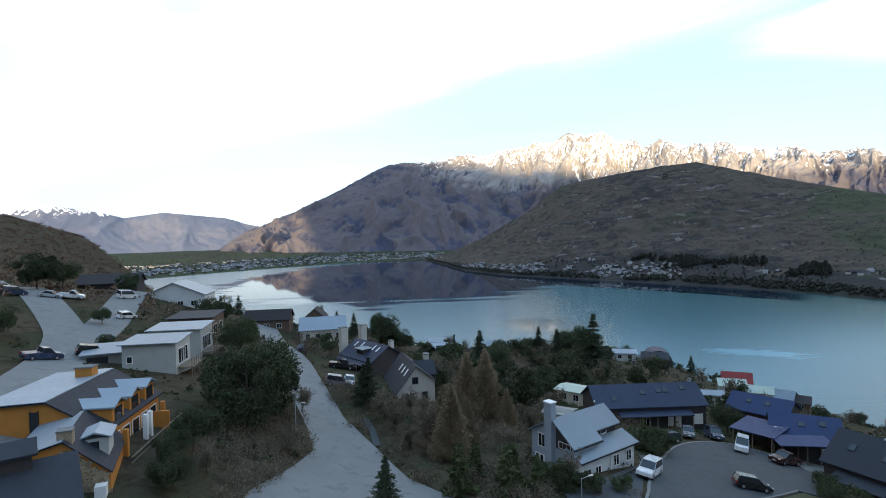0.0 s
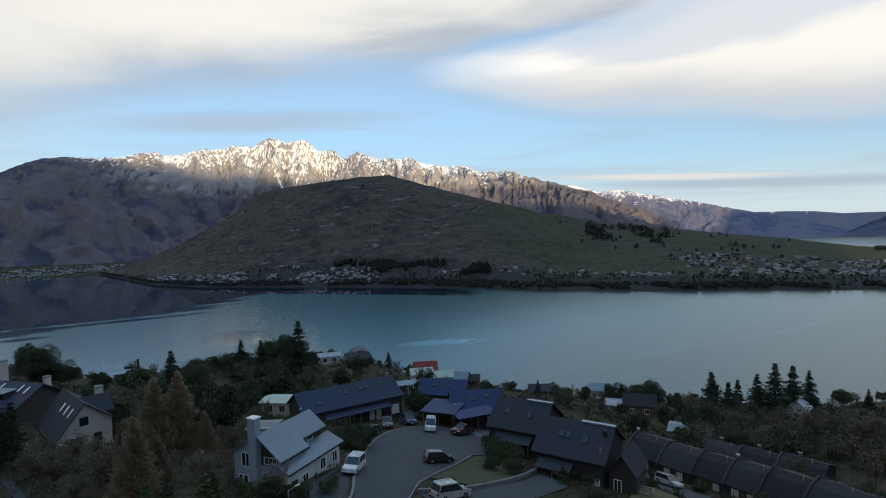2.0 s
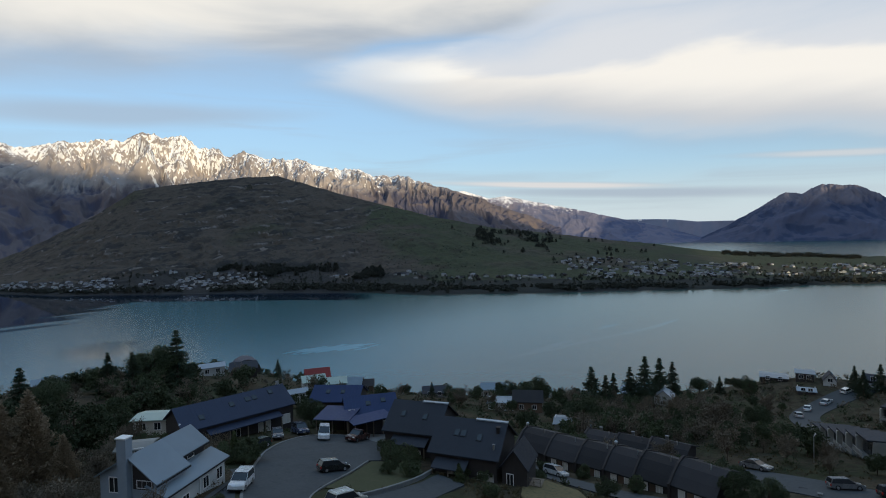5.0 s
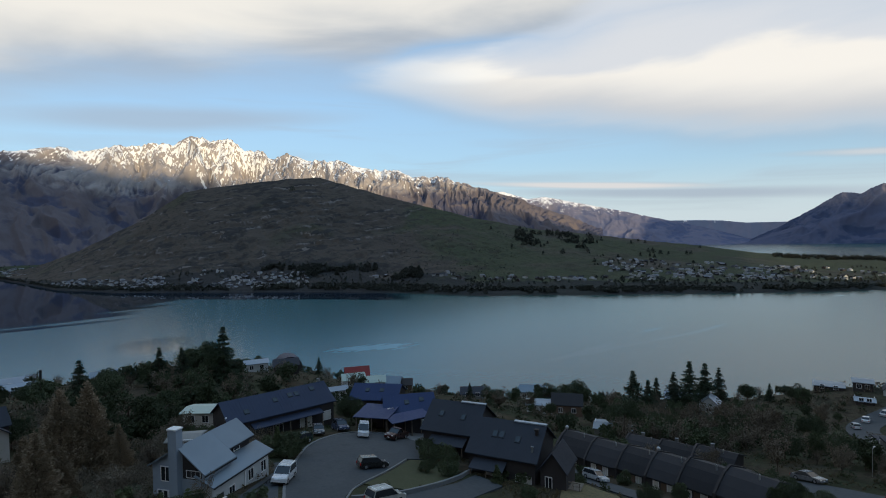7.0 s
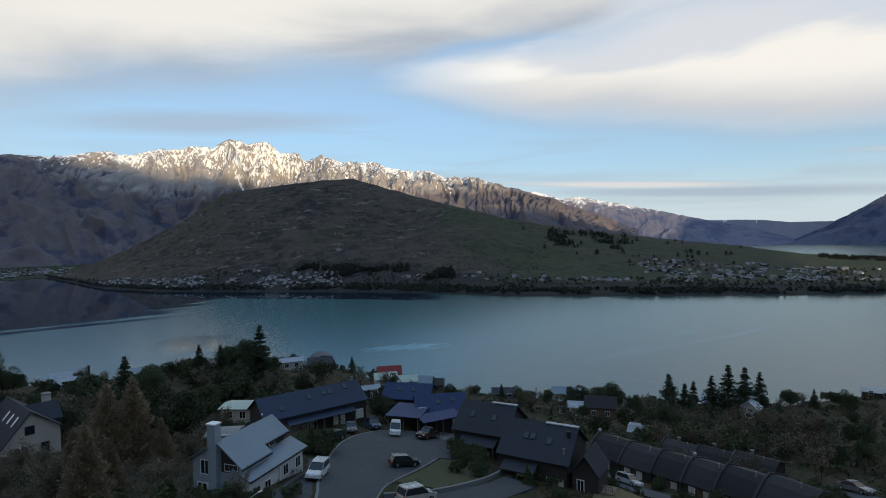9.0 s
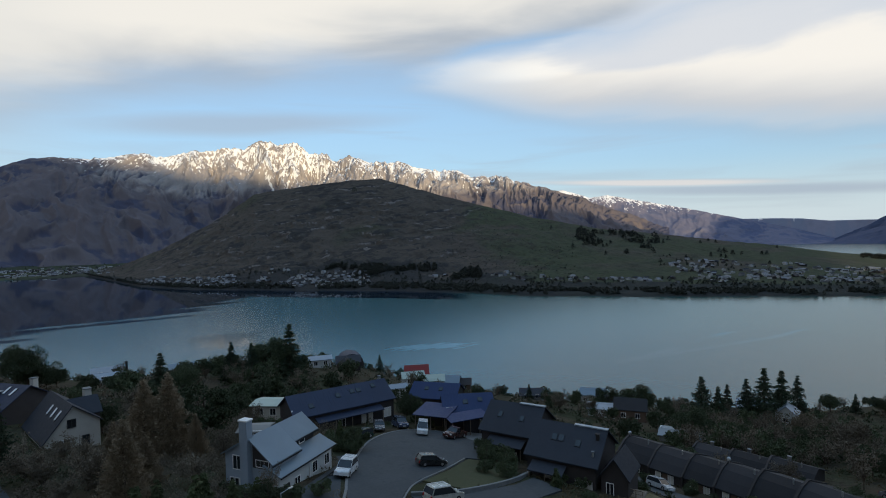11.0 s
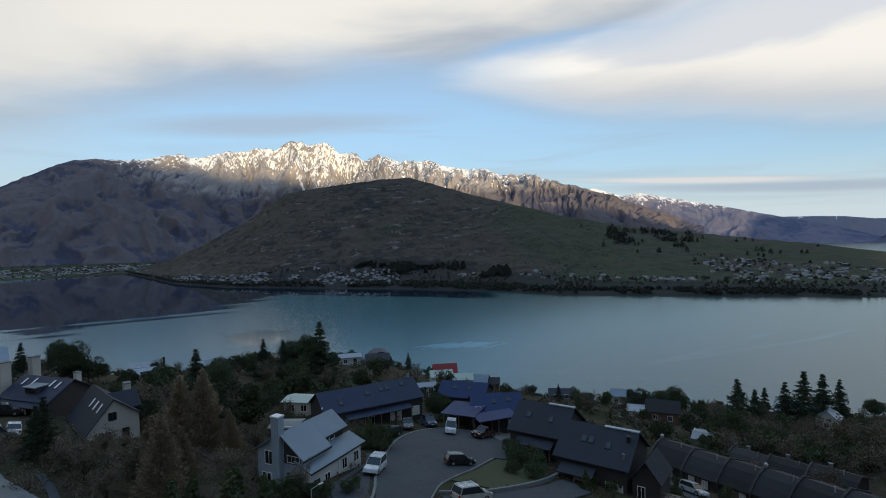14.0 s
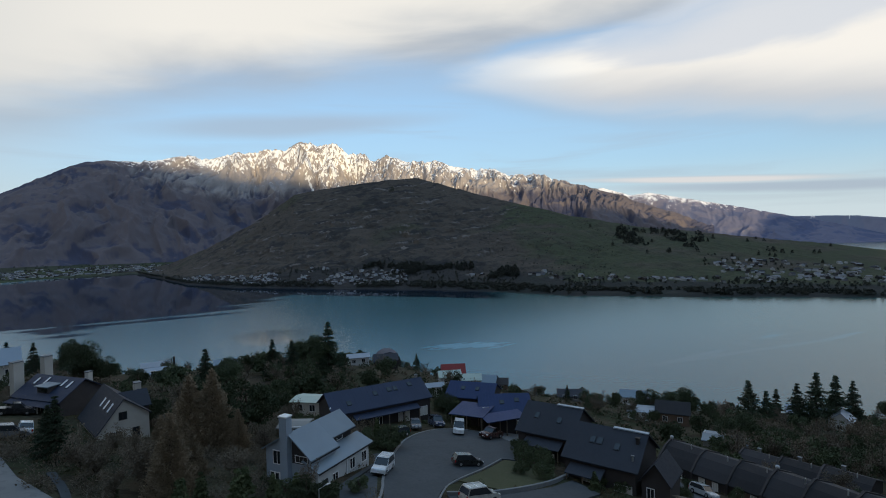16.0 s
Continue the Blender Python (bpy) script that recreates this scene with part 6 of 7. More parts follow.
# ---- houses farther down the slope ----
COTTAGES = (
    ("red_roofed_house", "brown house with a bright red metal roof", 95.0, 172.5, -24, 8.5, 7.0, 2.2, 5.6, M_WALL_BROWN, M_ROOF_RED),
    ("pale_green_house", "small house with a pale green metal roof", 83.0, 153.0, -20, 7.0, 6.0, 2.4, 3.8, M_WALL_WHITE, M_ROOF_MINT),
    ("pale_green_house", "small house with a pale green metal roof", 92.0, 155.5, -30, 7.0, 6.0, 2.4, 3.8, M_WALL_CREAM, M_ROOF_MINT),
    ("grey_cottage", "small cottage with a grey metal roof", 101.0, 160.0, -44, 6.5, 6.0, 2.4, 4.2, M_WALL_WHITE, M_ROOF_GREY),
    ("white_cottage", "white house with a shallow roof beside a tall fir", 57.5, 170.0, -14, 7.0, 5.0, 2.4, 3.2, M_WALL_WHITE, M_ROOF_PALE),
    ("cream_cottage", "low cream building with a pale green roof", 24.5, 105.0, -40, 6.0, 5.0, 2.4, 2.8, M_WALL_CREAM, M_ROOF_MINT),
    ("grey_shed", "small grey flat-roofed shed among trees", 17.2, 83.4, -30, 4.0, 3.5, 1.8, 2.1, M_WALL_TAUPE, M_WALL_TAUPE),
    ("flue_cottage", "low grey-roofed cottage with a tall dark flue", -1.0, 157.0, 4, 6.5, 5.0, 1.3, 2.2, M_WALL_TAUPE, M_ROOF_PALE),
    ("white_shed", "small white shed beside the street", 63.0, 124.5, -14, 4.5, 3.5, 2.3, 2.9, M_WALL_WHITE, M_ROOF_PALE),
    ("brown_cottage", "brown cottage with a tiled gable roof", 117.5, 95.0, -52, 8.0, 7.0, 2.8, 5.0, M_WALL_BROWN, M_ROOF_BROWN),
    ("white_bungalow", "white bungalow with a flat pale roof", 113.5, 101.0, -50, 8.0, 6.0, 2.0, 2.6, M_WALL_WHITE, M_ROOF_PALE),
    ("grey_bungalow", "grey bungalow with a shallow metal roof", 103.0, 70.5, -60, 8.0, 6.0, 1.0, 1.5, M_WALL_TAUPE, M_ROOF_GREY),
    ("white_long_house", "long white house with a white metal roof", 166.2, 86.0, -62, 13.0, 7.0, 3.4, 4.8, M_WALL_WHITE, M_ROOF_PALE),
    ("white_gabled_house", "white house with a steep gable", 168.0, 76.5, 20, 6.0, 5.5, 2.8, 5.2, M_WALL_WHITE, M_ROOF_PALE),
    ("grey_flat_house", "grey modern house with a flat roof on the skyline", 203.0, 58.0, -73, 8.0, 7.0, 1.4, 1.6, M_WALL_DARK, M_ROOF_GREY),
    ("dark_flat_house", "dark modern house with a mono-pitch roof on the skyline", 205.0, 49.5, -74, 5.0, 6.0, 2.4, 2.8, M_WALL_DARK, M_ROOF_GREY),
    ("white_roofed_shed", "low shed with a white roof beside the road", 194.5, 46.5, -72, 4.6, 4.5, 0.9, 1.5, M_WALL_DARK, M_ROOF_PALE),
    ("white_a_frame", "white house with a steep dark roof", 207.0, 41.5, 14, 5.0, 3.4, 1.2, 3.4, M_WALL_WHITE, M_ROOF_SLATE),
    ("dark_cottage", "dark house with a shallow gable among bushes", 216.0, 32.0, -80, 7.0, 7.0, 0.6, 2.0, M_WALL_DARK, M_ROOF_SLATE),
    ("dark_cottage", "dark house with a shallow gable among bushes", 206.0, 20.0, -84, 9.0, 8.0, 1.0, 3.2, M_WALL_DARK, M_ROOF_SLATE),
    ("grey_house_far", "grey house with a dark gable roof", 140.0, 120.0, -45, 8.0, 7.0, 1.6, 3.0, M_WALL_BROWN, M_ROOF_SLATE),
    ("white_house_far", "white house with a dark gable roof", 122.0, 140.0, -40, 8.0, 7.0, 1.4, 3.0, M_WALL_TAUPE, M_ROOF_SLATE),
    ("brown_house_far", "brown house with a shallow roof", 104.0, 158.0, -35, 8.0, 7.0, 2.2, 3.6, M_WALL_BROWN, M_ROOF_BROWN),
    ("grey_house_far", "grey house with a pale roof near the water", 150.0, 138.0, -48, 9.0, 7.0, 2.8, 4.6, M_WALL_BEIGE, M_ROOF_GREY),
    ("dark_house_far", "dark house with a slate roof near the water", 68.0, 172.0, -20, 8.0, 7.0, 2.2, 3.8, M_WALL_DARK, M_ROOF_SLATE),
    ("cream_house_far", "cream house with a grey roof near the water", 20.0, 205.0, -5, 8.0, 6.0, 1.8, 3.0, M_WALL_CREAM, M_ROOF_GREY),
    ("grey_house_far", "grey house with a pale roof near the water", -2.0, 190.0, 0, 8.0, 6.0, 1.8, 2.8, M_WALL_BEIGE, M_ROOF_PALE),
    ("grey_bungalow", "grey bungalow with a dark roof among trees", 128.0, 104.0, -48, 9.0, 7.0, 2.8, 4.4, M_WALL_BEIGE, M_ROOF_BROWN),
)
for name, label, x, y, yaw, length, depth, eave, ridge, wall, roof in COTTAGES:
    c, s = math.cos(radians(yaw)), math.sin(radians(yaw))
    x0, y0 = x - c * length / 2, y - s * length / 2
    h = House(name, label, x0, y0, gz(x, y) + 0.2, yaw, length, depth, gable(depth, eave, ridge), wall, roof, overhang=0.4)
    if name == "flue_cottage":
        h.chimney(6.7, 2.0, 0.5, 0.5, 4.6, M_WALL_DARK)
    h.row("front", 0.4, length - 0.4, max(2, int(length / 3)), 0.7, 1.1, 1.2)
    h.window("right", depth * 0.35, 0.8, 1.2, 1.1)
    h.window("left", depth * 0.35, 0.8, 1.2, 1.1)


def arch_house():
    prof = [(4.5 - 4.5 * math.cos(math.pi * k / 12), 1.2 + 3.6 * math.sin(math.pi * k / 12)) for k in range(13)]
    h = House("arched_house", "house with a round blue-grey vaulted roof", 71.5, 190.0, gz(75, 190) - 0.3, -15, 9.0, 8.0, prof, M_WALL_DARK, M_ROOF_NAVY, along="y", overhang=0.3)
    h.row("front", 1.5, 7.5, 3, 0.6, 1.2, 1.6)


arch_house()


def terrace(x, y, z, yaw, units, w, d, storeys, label, drop):
    ob = root("apartment_building", x, y, z, yaw, label, "apartments")
    BLOCKED.append((x, y, math.cos(radians(yaw)), math.sin(radians(yaw)), units * w, d))
    BLOCKED.append((x, y, math.cos(radians(yaw)), math.sin(radians(yaw)), units * w, -6.0))
    for k in range(units):
        zb = drop * k
        top = zb + storeys * 2.8
        part("wall", boxes((k * w, (k + 1) * w - 0.004, 0, d, zb - 6, top)), M_WALL_TAUPE, ob)
        part("dividing_wall", boxes((k * w - 0.15, k * w + 0.15, -0.9, -0.004, zb - 6, top - 0.3)), M_WALL_BEIGE, ob)
        part("roof", boxes((k * w - 0.1, (k + 1) * w - 0.1, -0.9, d + 0.3, top + 0.004, top + 0.28)), M_ROOF_SLATE, ob)
        for s in range(storeys):
            zz = zb + s * 2.8
            win = part("window", boxes((k * w + 0.5, (k + 1) * w - 0.5, -0.05, 0.02, zz + 0.1, zz + 2.3)), M_TRIM_DARK, ob)
            for q in range(3):
                pw = (w - 1.2) / 3
                part("pane", boxes((k * w + 0.6 + q * pw, k * w + 0.6 + (q + 1) * pw - 0.08, -0.08, -0.052, zz + 0.2, zz + 2.2)), M_GLASS, win)
            part("balcony", boxes((k * w + 0.15, (k + 1) * w - 0.15, -1.5, -0.004, zz - 0.15, zz)), M_CONCRETE, ob)
            part("balcony_rail", boxes((k * w + 0.15, (k + 1) * w - 0.15, -1.5, -1.42, zz + 0.85, zz + 0.95), (k * w + 0.15, (k + 1) * w - 0.15, -1.5, -1.46, zz + 0.1, zz + 0.7)), M_STEEL, ob)


terrace(131.7, 29.7, 55.8, -149.5, 6, 4.1, 5.5, 1, "terrace of beige flats with dark flat roofs stepping downhill", 1.1)
terrace(165.0, 24.0, 50.0, -100, 4, 5.0, 10.0, 2, "two-storey grey flats with balconies", 0.3)
terrace(150.0, 9.5, 54.0, -100, 3, 5.0, 9.0, 2, "two-storey beige flats with balconies", 0.2)
h = House("roadside_roof", "low dark building with a flat roof below the street", 79.0, 20.0, 61.0, -80, 12.0, 5.0, [(0, 3.0), (5.0, 3.4)], M_WALL_DARK, M_ROOF_SLATE, overhang=0.3)
h.chimney(2.0, 2.0, 0.4, 0.4, 4.3, M_STEEL, 2.0)
h.chimney(7.0, 2.4, 0.4, 0.4, 4.3, M_STEEL, 2.0)

# ---- cars ----
car(23.6, 61.6, 232, "white", "suv", "on a driveway", True)
car(32.4, 77.6, 200, "dark green", "hatch", "by the kerb")
car(38.0, 83.0, 250, "grey", "hatch", "in front of the lodge")
car(42.4, 83.8, 262, "dark blue", "suv", "in front of the lodge")
car(43.4, 77.6, 240, "white", "van", "by the carport")
car(47.8, 74.4, 205, "maroon", "pickup", "by the carport")
car(35.9, 61.9, -10, "black", "hatch", "on the turning circle")
car(30.2, 49.6, 5, "cream", "suv", "in the parking bay", True)
car(66.4, 48.6, 262, "silver", "hatch", "in front of the townhouses")
car(91.0, 28.6, 255, "grey", "sedan", "on the street")
car(87.0, 16.5, 305, "grey", "hatch", "on the street")
car(86.4, 11.0, 305, "black", "hatch", "on the street")
car(181.5, 43.2, 10, "white", "sedan", "on the bend")
car(190.0, 40.5, 350, "silver", "sedan", "on the bend")
car(170.5, 42.8, 25, "white", "hatch", "on the bend")
car(146.5, 24.5, 235, "white", "hatch", "on the road")
car(206.0, 34.5, 340, "dark blue", "suv", "on the bend")
car(200.5, 37.5, 340, "white", "hatch", "on the bend")
car(-17.5, 93.6, 100, "white", "sedan", "on a verge")
car(-18.8, 90.4, 15, "grey", "suv", "on a verge")
car(-20.6, 103.4, 10, "black", "pickup", "beside the street")
car(-32.4, 117.5, 112, "dark blue", "sedan", "on the street")
car(-27.2, 86.5, 110, "silver", "hatch", "under a tree by the street")
car(-26.0, 80.5, 110, "dark blue", "hatch", "under a tree by the street")
car(-58.6, 76.0, 60, "dark blue", "pickup", "on the upper street")
car(-55.6, 82.6, 40, "black", "suv", "beside a garage")
car(-67.4, 111.5, 70, "white", "hatch", "on the side street")
car(-77.0, 128.0, 70, "white", "van", "on the side street")
car(-92.0, 113.0, 45, "dark blue", "suv", "on the upper street")
car(-83.6, 118.4, 20, "white", "pickup", "in front of a dark house")
car(-86.5, 116.0, 20, "silver", "sedan", "in front of a dark house")
car(30.0, 112.0, 60, "white", "hatch", "on a lane below the lodge")

# ---- trees and shrubs ----
def inside(px, py, poly):
    hit = np.zeros(len(px), bool)
    j = len(poly) - 1
    for i in range(len(poly)):
        (xi, yi), (xj, yj) = poly[i], poly[j]
        cross = ((yi > py) != (yj > py)) & (px < (xj - xi) * (py - yi) / ((yj - yi) or 1e-9) + xi)
        hit ^= cross
        j = i
    return hit


def free(px, py, margin=0.6):
    """Which of the places lie clear of houses and paving."""
    ok = np.ones(len(px), bool)
    for x, y, c, s, length, depth in BLOCKED:
        u, v = (px - x) * c + (py - y) * s, -(px - x) * s + (py - y) * c
        ok &= ~((u > -margin) & (u < length + margin) & (v > -margin) & (v < depth + margin))
    for line, half in ROADS:
        if half:
            d2 = ((px[:, None] - line[None, :, 0]) ** 2 + (py[:, None] - line[None, :, 1]) ** 2).min(1)
            ok &= d2 > (half + margin) ** 2
        else:
            ok &= ~inside(px, py, line)
    return ok


FIRS = ((43, 154, 16.0), (27, 154, 10.6), (32, 152, 10.6), (8, 125, 10.6), (-12, 80.5, 8.0), (-13, 82, 6.6), (120, 139, 5.8), (8, 88, 7.5), (139, 88, 13.5), (155, 90, 11.3), (159, 86.5, 13.0), (162, 83, 16.5), (168, 81, 16.0), (184, 84, 13.0), (142, 85, 11),
        (191, 71, 6.3), (198, 33, 8.4), (203, 36, 8.0), (205, 30, 8.8), (-40, 172, 9.0), (-34, 166, 8.0), (-29, 168, 8.5), (-58, 137, 5.8), (-6, 48.5, 5.6), (-60, 154, 6.0), (88, 190, 7.0))
ROUNDS = ((11, 86, 9.9), (-20, 169, 9.6), (-13, 146, 6.0), (61, 178, 4.8), (38, 156, 11.2), (49, 92, 5.3), (-5, 133, 4.5), (1, 134, 5.4), (13, 136, 6.7), (31, 133, 5.6), (-2, 97, 5.3), (37, 117, 3.2), 
          (121, 106, 8.0), (127, 100, 9.4), (112, 118, 5.0), (145, 103, 4.1), (107, 70, 7.4), (111, 62, 6.1), (123, 60, 4.9), (194, 79, 5.6), (192, 64, 5.5), (189, 61, 5.1), (135, 42, 6.0), (111, 31, 6.0))
ROUNDS_2 = ((69.8, 24.5, 4.0), (70.8, 21.0, 3.7), (74, 27, 4.4), (109, 25, 3.0), (106, 37, 5.4), (76.5, 33, 4.0), (78, 26, 3.4), (108, 50, 4.2), (122, 53, 6.0), (99, 15, 3.5), (97, 12, 3.3), (60, 36, 2.6), (-23, 60, 10.0), (-24, 68, 9.6),
            (-28, 67, 7.0), (-22.5, 66, 7.4), (-38, 97, 8.0), (-55, 127, 7.3), (-16, 144, 9.2), (-67, 103, 3.5), (-57.5, 89, 2.5), (-97, 126, 8.9), (-93, 129, 7.3), (-70, 82, 5.3), (-80, 134, 5.6), (-25, 51, 4.4), (-23, 43, 3.2), (-25, 47, 3.5))
SHRUBS = ((29, 72, 3.6), (26.8, 73.6, 3.0), (30.2, 76.4, 2.6), (28, 70.4, 2.2), (44, 60.2, 2.8), (45.6, 57.6, 2.6), (46.3, 63.2, 2.6), (47.4, 65.6, 2.8), (47.6, 60.6, 3.0), (41.4, 57.2, 1.8), (43, 54.6, 2.4),
          (12.8, 55.4, 2.8), (15.0, 55.0, 2.3), (18.6, 56.0, 2.0), (10.8, 57.0, 2.4), (67.4, 51.6, 1.9), (69.3, 45.6, 2.2), (66.6, 35.6, 2.6), (46, 43, 1.8), (60.5, 47, 1.8), (49.6, 51.4, 2.2), (50.8, 48.6, 1.8),
          (24.8, 90.4, 2.4), (22.6, 92.6, 2.8), (20.8, 95.0, 2.6), (48.6, 84.2, 1.8), (57.2, 81.4, 2.4))
LARCHES = ((3.1, 81.1, 10.9), (6.0, 81.9, 11.5), (0.4, 64.5, 9.4), (-0.5, 75, 6.6), (9.0, 79, 6.2), (2.6, 70, 6.0))
GREENS = ((7, 57, 4.6), (3, 58.5, 4.2), (9.5, 56, 3.6), (12, 56.5, 3.0), (1, 54.2, 5.6), (6, 54.5, 5.2), (29.5, 79, 3.2), (50.8, 91, 4.0), (47, 49.5, 2.6))
BARES = ((-3, 71, 4.6), (-7, 72, 3.9), (7, 66, 3.9), (-6, 83, 3.0), (-9, 75, 4.3), (12, 76, 3.6), (32, 109, 3.0), (20, 96, 4.0), (130, 58, 8.5), (120, 46, 8.3), (114, 55, 5.7), (128, 47, 6.6), (116, 36, 4.5), (100, 27, 4.8), (99, 21, 4.6),
         (95, 20, 3.0), (84, 40, 4.4), (143, 98, 6.4), (112, 104, 4.9), (105, 109, 4.9), (204, 27, 6.1), (168, 50, 6.5), (-4, 78, 4.2), (-2, 68, 5.1), (-5, 66, 3.6), (-17.5, 57, 3.0), (-20, 72, 3.7), (-22, 47, 3.0), (13.5, 57.3, 3.0))

fir_protos = [tree("fir_tree", "tall dark green fir tree", "fir", 0, 0, 12.0, 11 + k, M_FIR, 0.36 + 0.03 * k, 4600) for k in range(3)]
round_protos = [tree("evergreen_tree", "dense dark evergreen broadleaf tree", "round", 0, 0, 7.0, 31 + k, M_LEAF, 0.46 + 0.06 * k, 9000, 0.20) for k in range(3)]
small_protos = [tree("small_tree", "small dark evergreen tree on the slope", "round", 0, 0, 4.0, 41 + k, M_LEAF, 0.5, 1000, 0.30) for k in range(3)]
brush_protos = [tree("bare_shrub", "leafless brown shrub on the slope", "bare", 0, 0, 4.0, 45 + k, M_TWIG, 0.48, 420) for k in range(3)]
larch_protos = [tree("larch_tree", "brown autumn larch with bare twigs", "larch", 0, 0, 9.0, 51 + k, M_LARCH, 0.42, 12000) for k in range(2)]
shrub_protos = [tree("garden_shrub", "rounded evergreen shrub in a garden bed", "shrub", 0, 0, 3.0, 81 + k, M_BUSH, 0.55, 2600, 0.17) for k in range(3)]
green_protos = [tree("young_conifer", "young light green conifer", "fir", 0, 0, 4.5, 61 + k, M_MOSS, 0.36, 1800) for k in range(2)]
bare_protos = [tree("bare_tree", "leafless brown shrubby tree", "bare", 0, 0, 5.0, 71 + k, M_TWIG, 0.42, 2000) for k in range(3)]
used = set()


def stand(protos, size, places, seed):
    """Copies of the trees at their places; the first use of each tree moves the tree itself."""
    rng = random.Random(seed)
    for k, (x, y, h) in enumerate(places):
        p = protos[k % len(protos)]
        m = Matrix.Translation((x, y, gz(x, y))) @ Matrix.Rotation(rng.uniform(0, 6.28), 4, "Z") @ Matrix.Diagonal((*[h / size * rng.uniform(0.92, 1.12)] * 2, h / size, 1))
        if p.name not in used:
            used.add(p.name)
            p.matrix_world = m
        else:
            copy_thing(p, m).scale = m.to_scale()


stand(fir_protos, 12.0, FIRS, 1)
stand(round_protos, 7.0, ROUNDS + ROUNDS_2, 2)
stand(larch_protos, 9.0, LARCHES, 3)
stand(shrub_protos, 3.0, SHRUBS, 13)
stand(green_protos, 4.5, GREENS, 4)
stand(bare_protos, 5.0, BARES, 5)


def scattered(count, az, r, seed, margin=1.2, gardens=True):
    rng = np.random.default_rng(seed)
    a = rng.uniform(az[0], az[1], count)
    d = np.sqrt(rng.uniform(r[0] ** 2, r[1] ** 2, count))
    x, y = polar(a, d)
    z = ground_z(x, y)
    ok = free(x, y, margin) & (z > 1.5)
    # the gardens round the red and pale green roofs, and the white house behind the grove, stand open
    thin = rng.uniform(size=count) < (0.85 if gardens else 0.0)
    ok &= ~((np.hypot(x - 84, y - 150) < 36) & thin)
    ok &= ~((np.abs(a - 63.5) < 3.2) & (d > 135) & (d < 188) & thin)
    return x[ok], y[ok], rng


# a dark grove behind the townhouses
x, y, rng = scattered(280, (56, 71), (100, 175), 83, 1.5)
stand(small_protos, 4.0, [(px, py, h) for px, py, h in zip(x[::6], y[::6], rng.uniform(3.4, 6.0, len(x)))], 9)
stand(brush_protos, 4.0, [(px, py, h) for px, py, h in zip(x[1::2], y[1::2], rng.uniform(3.4, 6.0, len(x)))], 10)
# dark trees behind the lodge
x, y, rng = scattered(190, (0, 33), (110, 185), 84, 1.5)
stand(small_protos, 4.0, [(px, py, h) for px, py, h in zip(x[::4], y[::4], rng.uniform(3.0, 6.4, len(x)))], 11)
stand(brush_protos, 4.0, [(px, py, h) for px, py, h in zip(x[1::3], y[1::3], rng.uniform(3.0, 5.6, len(x)))], 12)
# wooded slope down to the water
x, y, rng = scattered(760, (-20, 84), (105, 330), 81, 2.0)
stand(small_protos, 4.0, [(px, py, h) for px, py, h in zip(x[::3], y[::3], rng.uniform(2.2, 5.4, len(x)))], 6)
stand(brush_protos, 4.0, [(px, py, h) for px, py, h in zip(x[1::3], y[1::3], rng.uniform(2.2, 4.6, len(x)))], 7)


def field(name, label, count, az, r, radius, height, material, seed, leaf, per=50):
    x, y, rng = scattered(count, az, r, seed, 0.5, False)
    if name == "brown_scrub":
        keep = fbm(x / 14, y / 14, seed) > 0.42
        x, y = x[keep], y[keep]
    spots = np.stack([x, y, rng.uniform(*radius, len(x)), rng.uniform(*height, len(x))], 1)
    return shrub_field(name, label, spots, material, seed, leaf, per)


field("brown_scrub", "leafless brown scrub covering the slope", 1700, (-24, 20), (44, 125), (0.7, 1.8), (0.8, 2.3), M_TWIG, 91, 0.17, 110)
field("green_scrub", "low dark green shrubs on the slope", 520, (-40, 84), (40, 130), (0.5, 1.4), (0.5, 1.5), M_BUSH, 92, 0.24)
field("dry_tussock", "tufts of dry pale grass", 1500, (-40, 84), (38, 120), (0.2, 0.5), (0.3, 0.6), M_TUSSOCK, 93, 0.22, 14)
field("bank_tussock", "tufts of dry grass on the bank", 260, (44, 58), (58, 76), (0.2, 0.45), (0.3, 0.6), M_TUSSOCK, 98, 0.2, 16)
field("slope_scrub", "mixed dark scrub between the houses", 2600, (-30, 86), (120, 360), (0.8, 2.2), (0.8, 2.2), M_BUSH, 94, 0.5, 26)
field("slope_brush", "leafless brush between the houses", 2200, (-30, 86), (120, 360), (0.8, 2.2), (1.0, 2.6), M_TWIG, 95, 0.5, 26)
field("hill_scrub", "brown scrub on the far hillside", 2800, (-56, -28), (140, 620), (1.5, 4.0), (0.6, 1.8), M_HEATH, 96, 0.7, 24)
field("hill_bushes", "dark bushes on the far hillside", 260, (-56, -28), (120, 620), (1.0, 3.0), (1.0, 3.0), M_BUSH, 97, 0.6, 30)

# ---- the far shores ----
M_FAR_WHITE = surface("pale_house_walls", (0.38, 0.40, 0.42), (0.52, 0.54, 0.56), 20.0, 0.8, 0.0)
M_FAR_GREY = surface("grey_house_walls", (0.16, 0.17, 0.19), (0.24, 0.25, 0.28), 20.0, 0.8, 0.0)


